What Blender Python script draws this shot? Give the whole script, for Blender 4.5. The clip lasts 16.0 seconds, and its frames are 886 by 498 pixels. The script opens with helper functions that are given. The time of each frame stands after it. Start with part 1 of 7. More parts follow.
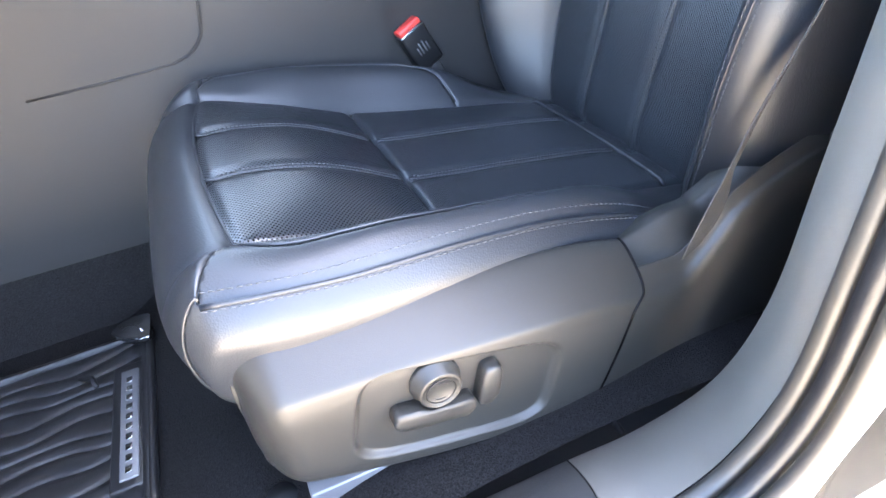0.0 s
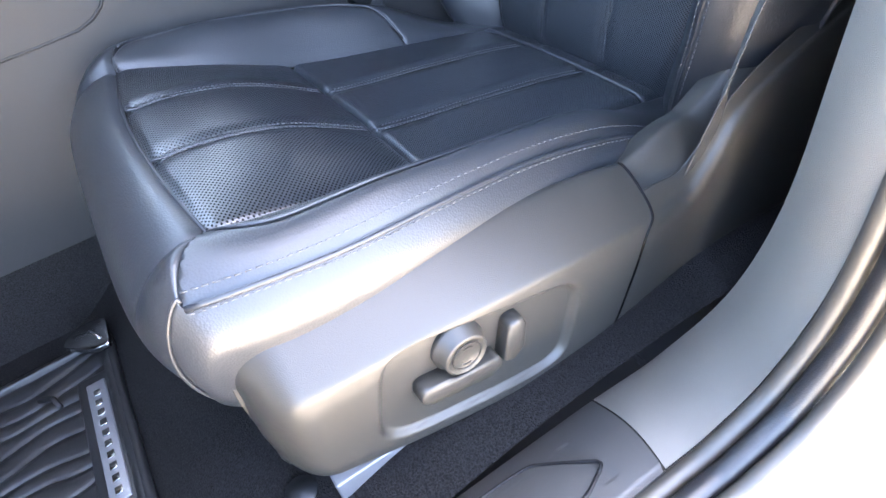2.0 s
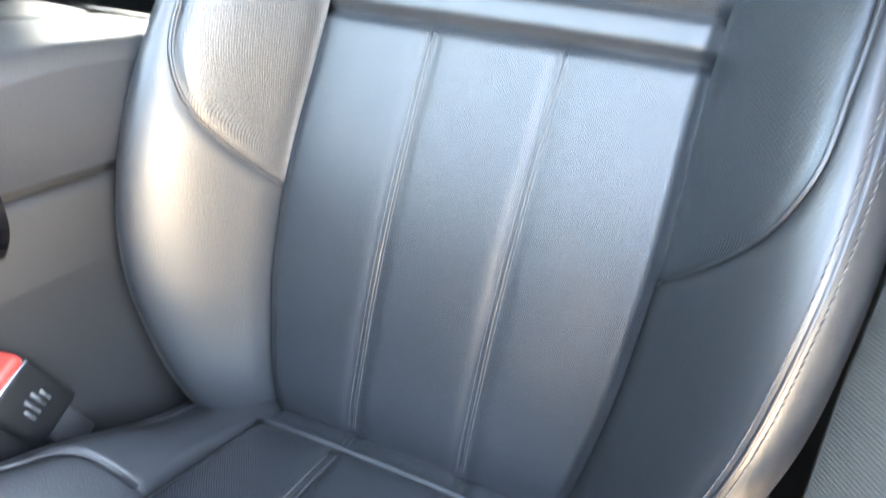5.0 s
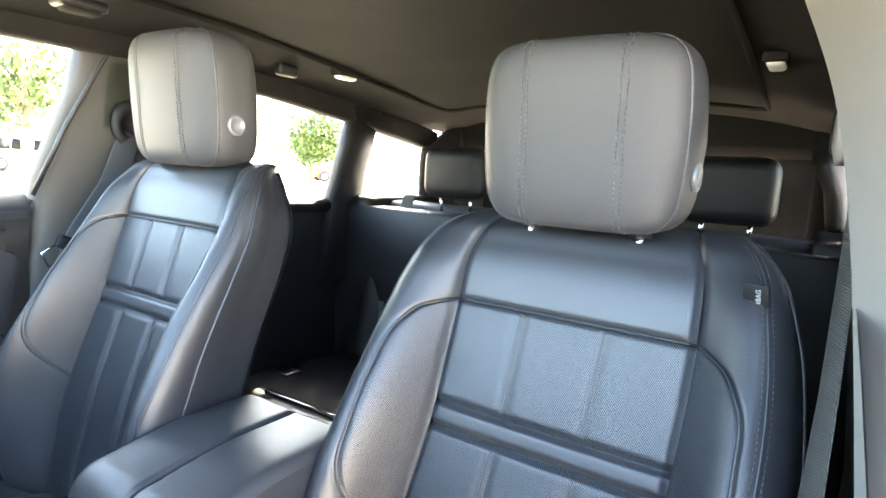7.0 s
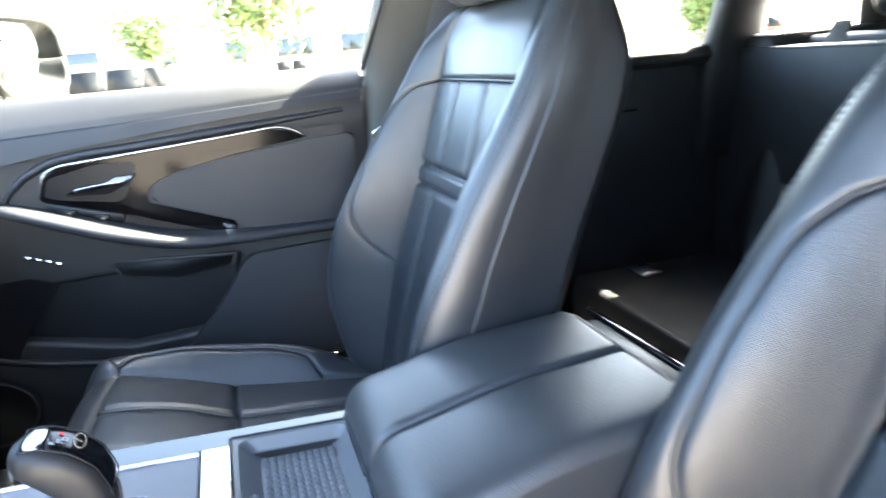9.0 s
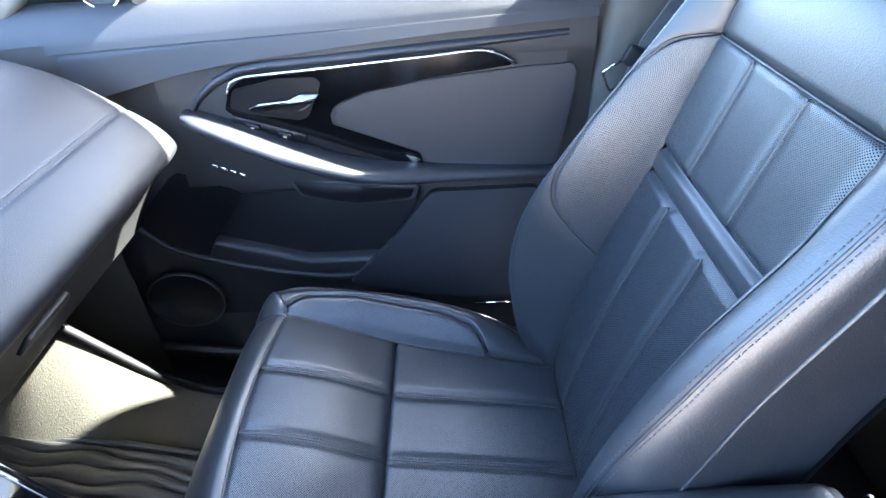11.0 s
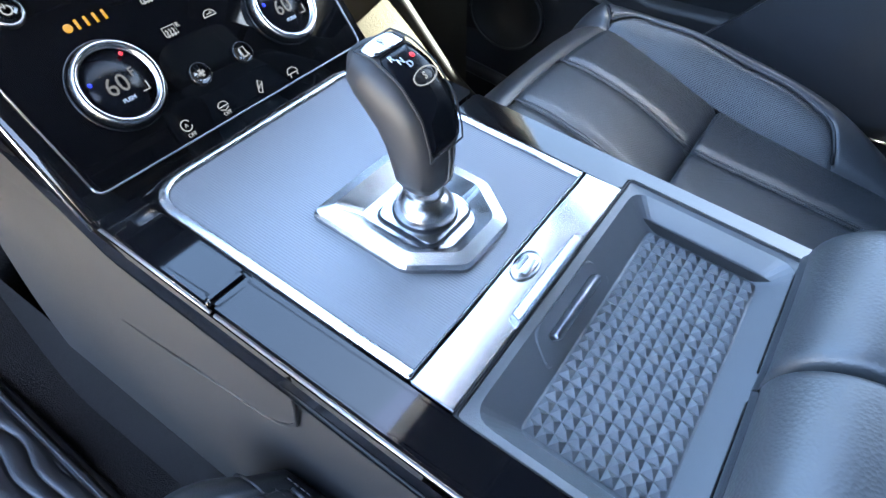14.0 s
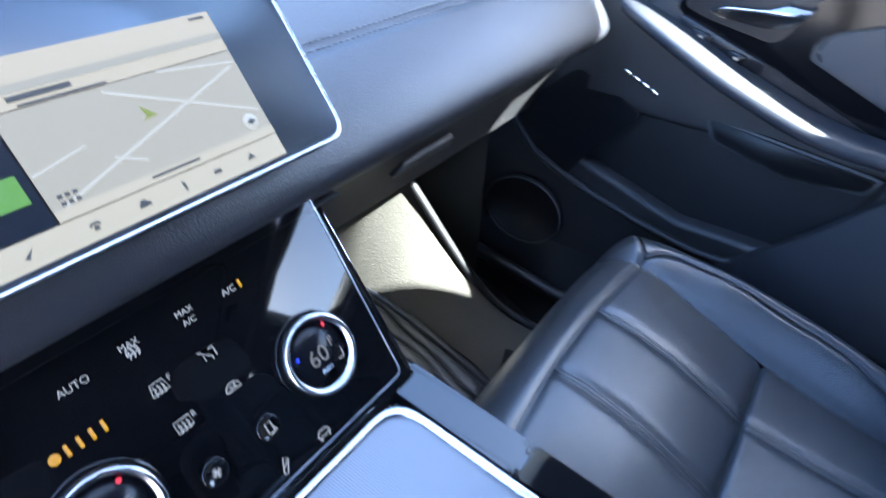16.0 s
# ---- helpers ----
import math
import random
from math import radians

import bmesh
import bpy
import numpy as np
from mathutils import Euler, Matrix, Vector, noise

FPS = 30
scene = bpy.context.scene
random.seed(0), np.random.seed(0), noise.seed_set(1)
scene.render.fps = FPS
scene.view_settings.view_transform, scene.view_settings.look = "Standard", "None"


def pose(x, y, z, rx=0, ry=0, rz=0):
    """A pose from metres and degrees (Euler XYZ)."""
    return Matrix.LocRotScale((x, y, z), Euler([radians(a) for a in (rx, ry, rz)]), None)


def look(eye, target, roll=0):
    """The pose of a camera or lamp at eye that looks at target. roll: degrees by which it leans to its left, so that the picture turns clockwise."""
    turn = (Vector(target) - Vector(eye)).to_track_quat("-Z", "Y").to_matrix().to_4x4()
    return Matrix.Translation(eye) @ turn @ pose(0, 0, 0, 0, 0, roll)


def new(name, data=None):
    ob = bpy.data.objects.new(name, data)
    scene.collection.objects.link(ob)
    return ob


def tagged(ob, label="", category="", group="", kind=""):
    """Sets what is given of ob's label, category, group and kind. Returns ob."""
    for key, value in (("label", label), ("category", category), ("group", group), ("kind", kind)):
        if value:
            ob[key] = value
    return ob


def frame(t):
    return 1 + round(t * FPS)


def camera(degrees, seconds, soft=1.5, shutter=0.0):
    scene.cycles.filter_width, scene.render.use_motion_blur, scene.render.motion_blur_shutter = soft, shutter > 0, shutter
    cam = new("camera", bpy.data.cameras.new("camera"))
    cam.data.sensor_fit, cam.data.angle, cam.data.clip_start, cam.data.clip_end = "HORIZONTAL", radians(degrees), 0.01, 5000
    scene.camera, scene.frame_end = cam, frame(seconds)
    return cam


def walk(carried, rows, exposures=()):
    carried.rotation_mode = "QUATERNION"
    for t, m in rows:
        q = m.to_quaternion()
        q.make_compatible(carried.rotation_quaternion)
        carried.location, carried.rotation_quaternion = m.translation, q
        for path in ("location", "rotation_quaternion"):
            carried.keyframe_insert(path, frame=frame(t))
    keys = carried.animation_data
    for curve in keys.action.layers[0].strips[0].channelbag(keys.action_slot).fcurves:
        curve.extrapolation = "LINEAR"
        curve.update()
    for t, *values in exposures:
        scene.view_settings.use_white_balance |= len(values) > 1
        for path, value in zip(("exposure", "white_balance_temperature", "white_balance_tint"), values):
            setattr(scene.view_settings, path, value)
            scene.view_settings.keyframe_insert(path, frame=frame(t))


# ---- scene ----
cam = camera(74.46, 16.0, 1.5, 0.3)
PATH = [
    (0, (-0.8961, 0.3994, 0.6289), (-0.1375, 0.1245, 0.0382), -6.50),
    (0.5, (-0.8492, 0.4209, 0.6107), (-0.1426, 0.1024, -0.0212), -10.56),
    (1, (-0.8426, 0.4244, 0.6103), (-0.1599, 0.1019, -0.0454), -10.65),
    (1.5, (-0.8413, 0.4233, 0.6102), (-0.1663, 0.0999, -0.053), -10.59),
    (2, (-0.8421, 0.4223, 0.6107), (-0.177, 0.0958, -0.0609), -10.90),
    (2.5, (-0.8355, 0.4196, 0.621), (-0.196, 0.0858, -0.0716), -11.57),
    (3, (-0.7343, 0.4199, 0.6298), (-0.1353, 0.0697, -0.0903), -12.51),
    (3.1, (-0.7012, 0.4191, 0.6291), (-0.1144, 0.0604, -0.097), -12.84),
    (3.5, (-0.5644, 0.3975, 0.6153), (-0.0565, -0.009, -0.1441), -10.88),
    (4, (-0.4848, 0.3231, 0.6054), (-0.0892, -0.161, -0.1751), -5.26),
    (4.5, (-0.4494, 0.2764, 0.6238), (-0.1456, -0.39, -0.0571), 4.29),
    (5, (-0.4789, 0.3069, 0.6824), (-0.1799, -0.5336, 0.2306), 6.31),
    (5.2, (-0.5, 0.324, 0.7236), (-0.1728, -0.5442, 0.3503), 6.83),
    (7.3, (-0.6072, 0.4793, 0.9754), (-0.0519, -0.3414, 0.8413), 3.01),
    (7.5, (-0.6071, 0.4793, 0.976), (-0.0489, -0.3391, 0.8396), 2.97),
    (8, (-0.6069, 0.4531, 0.9665), (-0.012, -0.3325, 0.7966), 1.98),
    (8.3, (-0.5959, 0.3632, 0.9242), (0.0874, -0.3336, 0.7057), -0.21),
    (8.5, (-0.5706, 0.3212, 0.9006), (0.1849, -0.2838, 0.6492), -1.57),
    (8.7, (-0.5151, 0.2567, 0.9023), (0.3111, -0.2132, 0.5917), -3.90),
    (9, (-0.4092, 0.2251, 0.8882), (0.487, -0.0837, 0.5697), -5.17),
    (9.5, (-0.2675, 0.188, 0.9455), (0.6506, 0.0913, 0.5614), -5.15),
    (9.7, (-0.2315, 0.1681, 0.9713), (0.6734, 0.1232, 0.548), -4.91),
    (11.8, (-0.1468, 0.1942, 1.0283), (0.6379, 0.2508, 0.411), -4.10),
    (12, (-0.1446, 0.1933, 0.9998), (0.6256, 0.2794, 0.3679), -4.41),
    (12.2, (-0.1541, 0.1939, 0.9506), (0.6025, 0.3403, 0.3133), -4.61),
    (12.5, (-0.1736, 0.2178, 0.8757), (0.5406, 0.4548, 0.2171), -4.68),
    (13, (-0.1956, 0.2139, 0.8091), (0.425, 0.587, 0.1194), -4.48),
    (13.5, (-0.199, 0.2032, 0.7941), (0.3817, 0.6151, 0.0919), -2.40),
    (14, (-0.1999, 0.2016, 0.7963), (0.372, 0.615, 0.0877), -1.27),
    (14.5, (-0.2012, 0.2011, 0.7969), (0.3924, 0.6075, 0.1023), -1.27),
    (15, (-0.2094, 0.2127, 0.8505), (0.4549, 0.5841, 0.2017), -1.51),
    (15.5, (-0.1773, 0.2595, 0.8637), (0.5586, 0.5996, 0.2782), 0.57),
    (16, (-0.095, 0.3359, 0.8849), (0.5798, 0.782, 0.2971), 2.85),
]
EXPOSURE = [(0, 6.2, 6800, 13), (0.5, 6.3, 6800, 14), (2.5, 6.33, 6850, 14), (3, 6.3, 6500, 12), (3.5, 7.0, 6600, 10), (4, 7.75, 7700, 10), (4.5, 7.8, 8300, 9), (5.2, 6.9, 8600, 10), (7.3, 6.15, 7200, 10), (8, 6.25, 7300, 10), (8.5, 6.0, 7200, 9), (9.7, 6.0, 5900, 9), (12, 6.3, 5750, 17), (12.5, 6.3, 5850, 15), (13, 6.12, 5900, 11), (14, 6.12, 6100, 9), (14.5, 6.12, 6000, 9), (15, 6.05, 5600, 10), (15.5, 5.85, 5250, 12), (16, 5.9, 5250, 14)]
walk(cam, [(t, look(eye, target, roll)) for t, eye, target, roll in PATH], EXPOSURE)

# ---- light ----
TO_SUN = Vector((0.23, -1.0, 1.0)).normalized()
world = bpy.data.worlds.new("world")
scene.world = world
world.use_nodes = True
sky = world.node_tree.nodes.new("ShaderNodeTexSky")
sky.sky_type, sky.sun_disc = "NISHITA", False
sky.air_density, sky.dust_density, sky.ozone_density = 0.8, 3.0, 0.8
sky.sun_elevation = math.asin(TO_SUN.z)
sky.sun_rotation = math.atan2(TO_SUN.x, TO_SUN.y)
world.node_tree.links.new(sky.outputs[0], world.node_tree.nodes["Background"].inputs[0])
world.node_tree.nodes["Background"].inputs[1].default_value = 0.093
sun = new("sun", bpy.data.lights.new("sun", "SUN"))
sun.data.energy, sun.data.angle, sun.data.color = 4.1, radians(0.5), (1.0, 0.92, 0.79)
sun.matrix_world = look(TO_SUN * 30, (0, 0, 0))

# ---- materials ----
def material(name, color, rough=0.5, metal=0.0, bump=0.0, scale=300.0, vary=0.15, spec=0.5, coat=0.0, stain=6.0, detail=3.0):
    """A surface with grain (noise bump), and colour and gloss that vary at two scales."""
    m = bpy.data.materials.new(name)
    m.use_nodes = True
    n, k = m.node_tree.nodes, m.node_tree.links
    b = n["Principled BSDF"]
    b.inputs["Metallic"].default_value = metal
    b.inputs["Specular IOR Level"].default_value = spec
    b.inputs["Coat Weight"].default_value = coat
    b.inputs["Coat Roughness"].default_value = 0.06
    co = n.new("ShaderNodeTexCoord")
    fine, wide = n.new("ShaderNodeTexNoise"), n.new("ShaderNodeTexNoise")
    fine.inputs["Scale"].default_value, fine.inputs["Detail"].default_value = scale, detail
    wide.inputs["Scale"].default_value, wide.inputs["Detail"].default_value = stain, 4
    k.new(co.outputs["Object"], fine.inputs["Vector"])
    k.new(co.outputs["Object"], wide.inputs["Vector"])
    mix = n.new("ShaderNodeMix")
    mix.data_type = "RGBA"
    mix.inputs["A"].default_value = (*[c * (1 - vary) for c in color], 1)
    mix.inputs["B"].default_value = (*[min(1, c * (1 + vary)) for c in color], 1)
    add = n.new("ShaderNodeMath")
    add.operation = "MULTIPLY_ADD"
    add.inputs[1].default_value = 0.4
    k.new(fine.outputs["Fac"], add.inputs[0])
    half = n.new("ShaderNodeMath")
    half.operation = "MULTIPLY"
    half.inputs[1].default_value = 0.6
    k.new(wide.outputs["Fac"], half.inputs[0])
    k.new(half.outputs[0], add.inputs[2])
    k.new(add.outputs[0], mix.inputs["Factor"])
    k.new(mix.outputs["Result"], b.inputs["Base Color"])
    r = n.new("ShaderNodeMapRange")
    r.inputs["To Min"].default_value, r.inputs["To Max"].default_value = rough * 0.85, min(1, rough * 1.15)
    k.new(wide.outputs["Fac"], r.inputs["Value"])
    k.new(r.outputs[0], b.inputs["Roughness"])
    if bump:
        bp = n.new("ShaderNodeBump")
        bp.inputs["Strength"].default_value, bp.inputs["Distance"].default_value = bump, 0.001
        k.new(fine.outputs["Fac"], bp.inputs["Height"])
        k.new(bp.outputs[0], b.inputs["Normal"])
    return m


def leather(name, color, rough=0.42, holes=0.0, cell=650.0, bump=0.35, pitch=0.0021, spec=0.5):
    """Grained hide: cells of a Voronoi pattern; with holes, rows of small perforations along the sheet's own coordinates."""
    m = material(name, color, rough, vary=0.12, stain=9, spec=spec)
    n, k = m.node_tree.nodes, m.node_tree.links
    b = n["Principled BSDF"]
    co = n.new("ShaderNodeTexCoord")
    vo = n.new("ShaderNodeTexVoronoi")
    vo.inputs["Scale"].default_value = cell
    k.new(co.outputs["Object"], vo.inputs["Vector"])
    crease = n.new("ShaderNodeTexNoise")
    crease.inputs["Scale"].default_value, crease.inputs["Detail"].default_value = 28, 5
    k.new(co.outputs["Object"], crease.inputs["Vector"])
    ad = n.new("ShaderNodeMath")
    ad.operation = "MULTIPLY_ADD"
    ad.inputs[1].default_value = 0.18
    k.new(crease.outputs["Fac"], ad.inputs[0])
    k.new(vo.outputs["Distance"], ad.inputs[2])
    height = ad.outputs[0]
    if holes:
        mp = n.new("ShaderNodeMapping")
        mp.vector_type = "TEXTURE"
        mp.inputs["Rotation"].default_value[2] = radians(45)
        mp.inputs["Scale"].default_value = (pitch, pitch * 0.85, 1)
        k.new(co.outputs["UV"], mp.inputs["Vector"])
        fr = n.new("ShaderNodeVectorMath")
        fr.operation = "FRACTION"
        k.new(mp.outputs[0], fr.inputs[0])
        di = n.new("ShaderNodeVectorMath")
        di.operation = "DISTANCE"
        di.inputs[1].default_value = (0.5, 0.5, 0)
        k.new(fr.outputs[0], di.inputs[0])
        mr = n.new("ShaderNodeMapRange")
        mr.inputs["From Min"].default_value, mr.inputs["From Max"].default_value = 0.22, 0.34
        k.new(di.outputs["Value"], mr.inputs["Value"])
        old = b.inputs["Base Color"].links[0].from_socket
        mx = n.new("ShaderNodeMix")
        mx.data_type = "RGBA"
        mx.inputs["A"].default_value = (0.001, 0.001, 0.0012, 1)
        k.new(mr.outputs[0], mx.inputs["Factor"])
        k.new(old, mx.inputs["B"])
        k.new(mx.outputs["Result"], b.inputs["Base Color"])
        gl = n.new("ShaderNodeMath")
        gl.operation = "MULTIPLY"
        gl.inputs[1].default_value = spec
        k.new(mr.outputs[0], gl.inputs[0])
        k.new(gl.outputs[0], b.inputs["Specular IOR Level"])
        ad2 = n.new("ShaderNodeMath")
        ad2.operation = "MULTIPLY_ADD"
        ad2.inputs[1].default_value = holes
        k.new(mr.outputs[0], ad2.inputs[0])
        k.new(height, ad2.inputs[2])
        height = ad2.outputs[0]
    bp = n.new("ShaderNodeBump")
    bp.inputs["Strength"].default_value, bp.inputs["Distance"].default_value = bump, 0.001
    k.new(height, bp.inputs["Height"])
    k.new(bp.outputs[0], b.inputs["Normal"])
    return m


def pile(name, color):
    """Looped or felted cloth: dark gaps between paler tufts."""
    m = material(name, color, 0.95, bump=1.0, scale=480, vary=0.25, spec=0.05)
    n, k = m.node_tree.nodes, m.node_tree.links
    b = n["Principled BSDF"]
    co, tuft = n.new("ShaderNodeTexCoord"), n.new("ShaderNodeTexNoise")
    tuft.inputs["Scale"].default_value, tuft.inputs["Detail"].default_value = 640, 3
    k.new(co.outputs["Object"], tuft.inputs["Vector"])
    mr = n.new("ShaderNodeMapRange")
    for key, value in (("From Min", 0.34), ("From Max", 0.68), ("To Min", 0.45), ("To Max", 1.7)):
        mr.inputs[key].default_value = value
    k.new(tuft.outputs["Fac"], mr.inputs["Value"])
    mu = n.new("ShaderNodeVectorMath")
    mu.operation = "SCALE"
    k.new(b.inputs["Base Color"].links[0].from_socket, mu.inputs[0])
    k.new(mr.outputs[0], mu.inputs["Scale"])
    k.new(mu.outputs[0], b.inputs["Base Color"])
    bp = b.inputs["Normal"].links[0].from_node
    bp.inputs["Distance"].default_value = 0.0025
    k.new(tuft.outputs["Fac"], bp.inputs["Height"])
    return m


def glow(name, color, strength=1.0):
    m = bpy.data.materials.new(name)
    m.use_nodes = True
    b = m.node_tree.nodes["Principled BSDF"]
    b.inputs["Base Color"].default_value = (0.02, 0.02, 0.02, 1)
    b.inputs["Emission Color"].default_value = (*color, 1)
    b.inputs["Emission Strength"].default_value = strength
    b.inputs["Roughness"].default_value = 0.3
    b.inputs["Specular IOR Level"].default_value = 0.12
    return m


def lined(name, color, rough, metal, pitch, bump, axis=0):
    """A satin sheet with fine parallel grooves, pitch metres apart."""
    m = material(name, color, rough, metal, vary=0.05)
    n, k = m.node_tree.nodes, m.node_tree.links
    co = n.new("ShaderNodeTexCoord")
    sp = n.new("ShaderNodeSeparateXYZ")
    k.new(co.outputs["Object"], sp.inputs[0])
    mu = n.new("ShaderNodeMath")
    mu.operation = "MULTIPLY"
    mu.inputs[1].default_value = 2 * math.pi / pitch
    k.new(sp.outputs[axis], mu.inputs[0])
    si = n.new("ShaderNodeMath")
    si.operation = "SINE"
    k.new(mu.outputs[0], si.inputs[0])
    bp = n.new("ShaderNodeBump")
    bp.inputs["Strength"].default_value, bp.inputs["Distance"].default_value = bump, 0.0005
    k.new(si.outputs[0], bp.inputs["Height"])
    k.new(bp.outputs[0], n["Principled BSDF"].inputs["Normal"])
    return m


LEATHER = leather("leather", (0.0188, 0.0203, 0.0232), 0.38, bump=0.14, spec=0.55)
HEAD_LEATHER = leather("headrest_leather", (0.034, 0.0355, 0.038), 0.5, bump=0.2, spec=0.28)
# darker copy of the front leather: the rear cabin's shade is in its colour
DIM_REAR_LEATHER = leather("dim_rear_leather", (0.005, 0.005, 0.0055), 0.5, bump=0.2, spec=0.25)
GRIP = material("grip_leather", (0.014, 0.014, 0.015), 0.5, spec=0.28, bump=0.08, scale=1800)
LID_LEATHER = leather("lid_leather", (0.03, 0.0308, 0.0325), 0.4, bump=0.17, cell=560, spec=0.55)
PERF = leather("perforated_leather", (0.0235, 0.0265, 0.031), 0.36, holes=1.4, bump=0.22, pitch=0.0021, spec=0.75)
PERF_BOLD = leather("bold_perforated_leather", (0.018, 0.0205, 0.0245), 0.3, holes=1.4, bump=0.2, pitch=0.0028, spec=0.95)
DISPLAY = material("display_black", (0.004, 0.004, 0.005), 0.2, spec=0.1, vary=0.05)
DIGIT = glow("digit_grey", (0.62, 0.58, 0.52), 0.0055)
PLATE = material("brushed_plate", (0.2, 0.2, 0.21), 0.4, 0.5, vary=0.08)
DASH_SKIN = leather("dash_skin", (0.0155, 0.016, 0.0192), 0.45, cell=900, bump=0.22, spec=0.34)
THREAD = material("thread", (0.068, 0.068, 0.07), 0.7)
PLASTIC = material("grained_plastic", (0.03, 0.03, 0.031), 0.5, spec=0.35, bump=0.25, scale=1400, detail=2)
SHIELD = material("shield_plastic", (0.028, 0.026, 0.0228), 0.36, spec=0.4, bump=0.22, scale=1400, detail=2)
SILL = material("sill_plastic", (0.062, 0.06, 0.058), 0.5, spec=0.4, bump=0.3, scale=1300, detail=2)
PLASTIC_DARK = material("dark_plastic", (0.007, 0.007, 0.0078), 0.5, spec=0.3, bump=0.25, scale=1200, detail=2)
PILLAR = material("pillar_trim", (0.175, 0.162, 0.142), 0.5, bump=0.4, scale=1500, detail=2)
MID_PILLAR = material("middle_pillar_trim", (0.045, 0.044, 0.04), 0.6, spec=0.3, bump=0.3, scale=1300, detail=2)
TUNNEL = material("tunnel_trim", (0.013, 0.0125, 0.013), 0.55, spec=0.35, bump=0.25, scale=1300, detail=2)
CARPET = pile("carpet", (0.0125, 0.012, 0.0122))
FELT = pile("felt", (0.05, 0.048, 0.046))
RUBBER = material("rubber", (0.012, 0.012, 0.013), 0.42, bump=0.2, scale=900)
SEAL = material("seal_rubber", (0.04, 0.036, 0.03), 0.45, bump=0.1, scale=500)
PANEL_GLASS = material("panel_glass", (0.002, 0.002, 0.0024), 0.05, spec=0.2, vary=0.1)
GLOSS = material("piano_black", (0.003, 0.003, 0.0035), 0.05, spec=0.36, vary=0.1)
INLAY = material("inlay_black", (0.002, 0.002, 0.0024), 0.12, spec=0.1, vary=0.1)
DOOR_SKIN = material("door_skin", (0.0125, 0.012, 0.0125), 0.5, spec=0.35, bump=0.25, scale=1200, detail=2)
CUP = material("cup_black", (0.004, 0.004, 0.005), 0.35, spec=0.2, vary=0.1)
EDGE = material("edge_metal", (0.22, 0.22, 0.23), 0.35, 0.9, vary=0.05)
KICK = material("kick_trim", (0.066, 0.061, 0.05), 0.9, bump=0.8, scale=420, vary=0.3, spec=0.1)
SATIN = material("satin_metal", (0.4, 0.4, 0.405), 0.26, 1.0, vary=0.05, bump=0.05, scale=1500)
BAND = material("polished_band", (0.42, 0.42, 0.43), 0.16, 1.0, vary=0.05, bump=0.03, scale=900)
CHROME = material("chrome", (0.6, 0.61, 0.63), 0.1, 1.0, vary=0.04)
RIBBED = lined("ribbed_plate", (0.11, 0.11, 0.118), 0.45, 0.6, 0.0017, 0.22)
TRAY = material("tray_rubber", (0.075, 0.077, 0.081), 0.42, bump=0.15, scale=1400)
HEADLINER = material("headliner_cloth", (0.013, 0.0125, 0.0118), 0.95, bump=0.8, scale=1100, vary=0.2, spec=0.1)
WEBBING = lined("belt_webbing", (0.055, 0.052, 0.047), 0.7, 0.0, 0.0022, 0.8, 2)
WEBBING_BLUE = lined("dark_belt_webbing", (0.03, 0.031, 0.036), 0.5, 0.0, 0.0022, 0.5, 2)
RED = material("red_plastic", (0.62, 0.05, 0.04), 0.35, vary=0.05)
WHITE_PAINT = material("white_paint", (0.82, 0.82, 0.80), 0.25, coat=0.5, vary=0.02)
ASPHALT = material("concrete", (0.38, 0.345, 0.29), 0.9, bump=1.0, scale=120, vary=0.4, stain=0.6)
ICON = glow("icon_white", (0.75, 0.75, 0.72), 0.010)
AMBER = glow("amber_lamp", (1.0, 0.46, 0.0), 0.0125)
BLUE = glow("blue_lamp", (0.02, 0.04, 1.0), 0.025)
RED_LAMP = glow("red_lamp", (1.0, 0.03, 0.05), 0.022)
INK = material("print_grey", (0.35, 0.35, 0.35), 0.6)


def clear(name, color=(1, 1, 1), rough=0.0):
    m = bpy.data.materials.new(name)
    m.use_nodes = True
    n, k = m.node_tree.nodes, m.node_tree.links
    n.remove(n["Principled BSDF"])
    t, g, f, x = (n.new("ShaderNode" + s) for s in ("BsdfTransparent", "BsdfGlossy", "Fresnel", "MixShader"))
    t.inputs[0].default_value = (*color, 1)
    g.inputs["Roughness"].default_value = rough
    f.inputs[0].default_value = 1.45
    k.new(f.outputs[0], x.inputs[0])
    k.new(t.outputs[0], x.inputs[1])
    k.new(g.outputs[0], x.inputs[2])
    k.new(x.outputs[0], n["Material Output"].inputs["Surface"])
    return m


GLASS = clear("window_glass", (0.86, 0.92, 0.86))
SCREEN_GLASS = material("screen_glass", (0.006, 0.007, 0.010), 0.3, spec=0.35, vary=0.05)
DARK_GLASS = material("tinted_glass", (0.012, 0.014, 0.016), 0.03, spec=0.6, vary=0.05)


# ---- building helpers ----
def empty(name, at=(0, 0, 0), **tags):
    ob = new(name)
    ob.empty_display_size = 0.05
    ob.location = at
    return tagged(ob, **tags)


def part(name, bm, mat, parent=None, label="", smooth=True, **tags):
    """Links a bmesh or a mesh as one object under a thing or a part. Its points are in the world's metres."""
    if isinstance(bm, bpy.types.Mesh):
        me = bm
    else:
        me = bpy.data.meshes.new(name)
        bm.to_mesh(me)
        bm.free()
    me.name = name
    if not me.materials:
        me.materials.append(mat)
    if smooth:
        me.polygons.foreach_set("use_smooth", [True] * len(me.polygons))
    ob = new(name, me)
    if parent:
        ob.parent = parent
        ob.matrix_parent_inverse = Matrix.Translation(-parent.location)
    if "stitching" in name:
        tags["kind"] = "stuff"
    return tagged(ob, label=label, **tags)


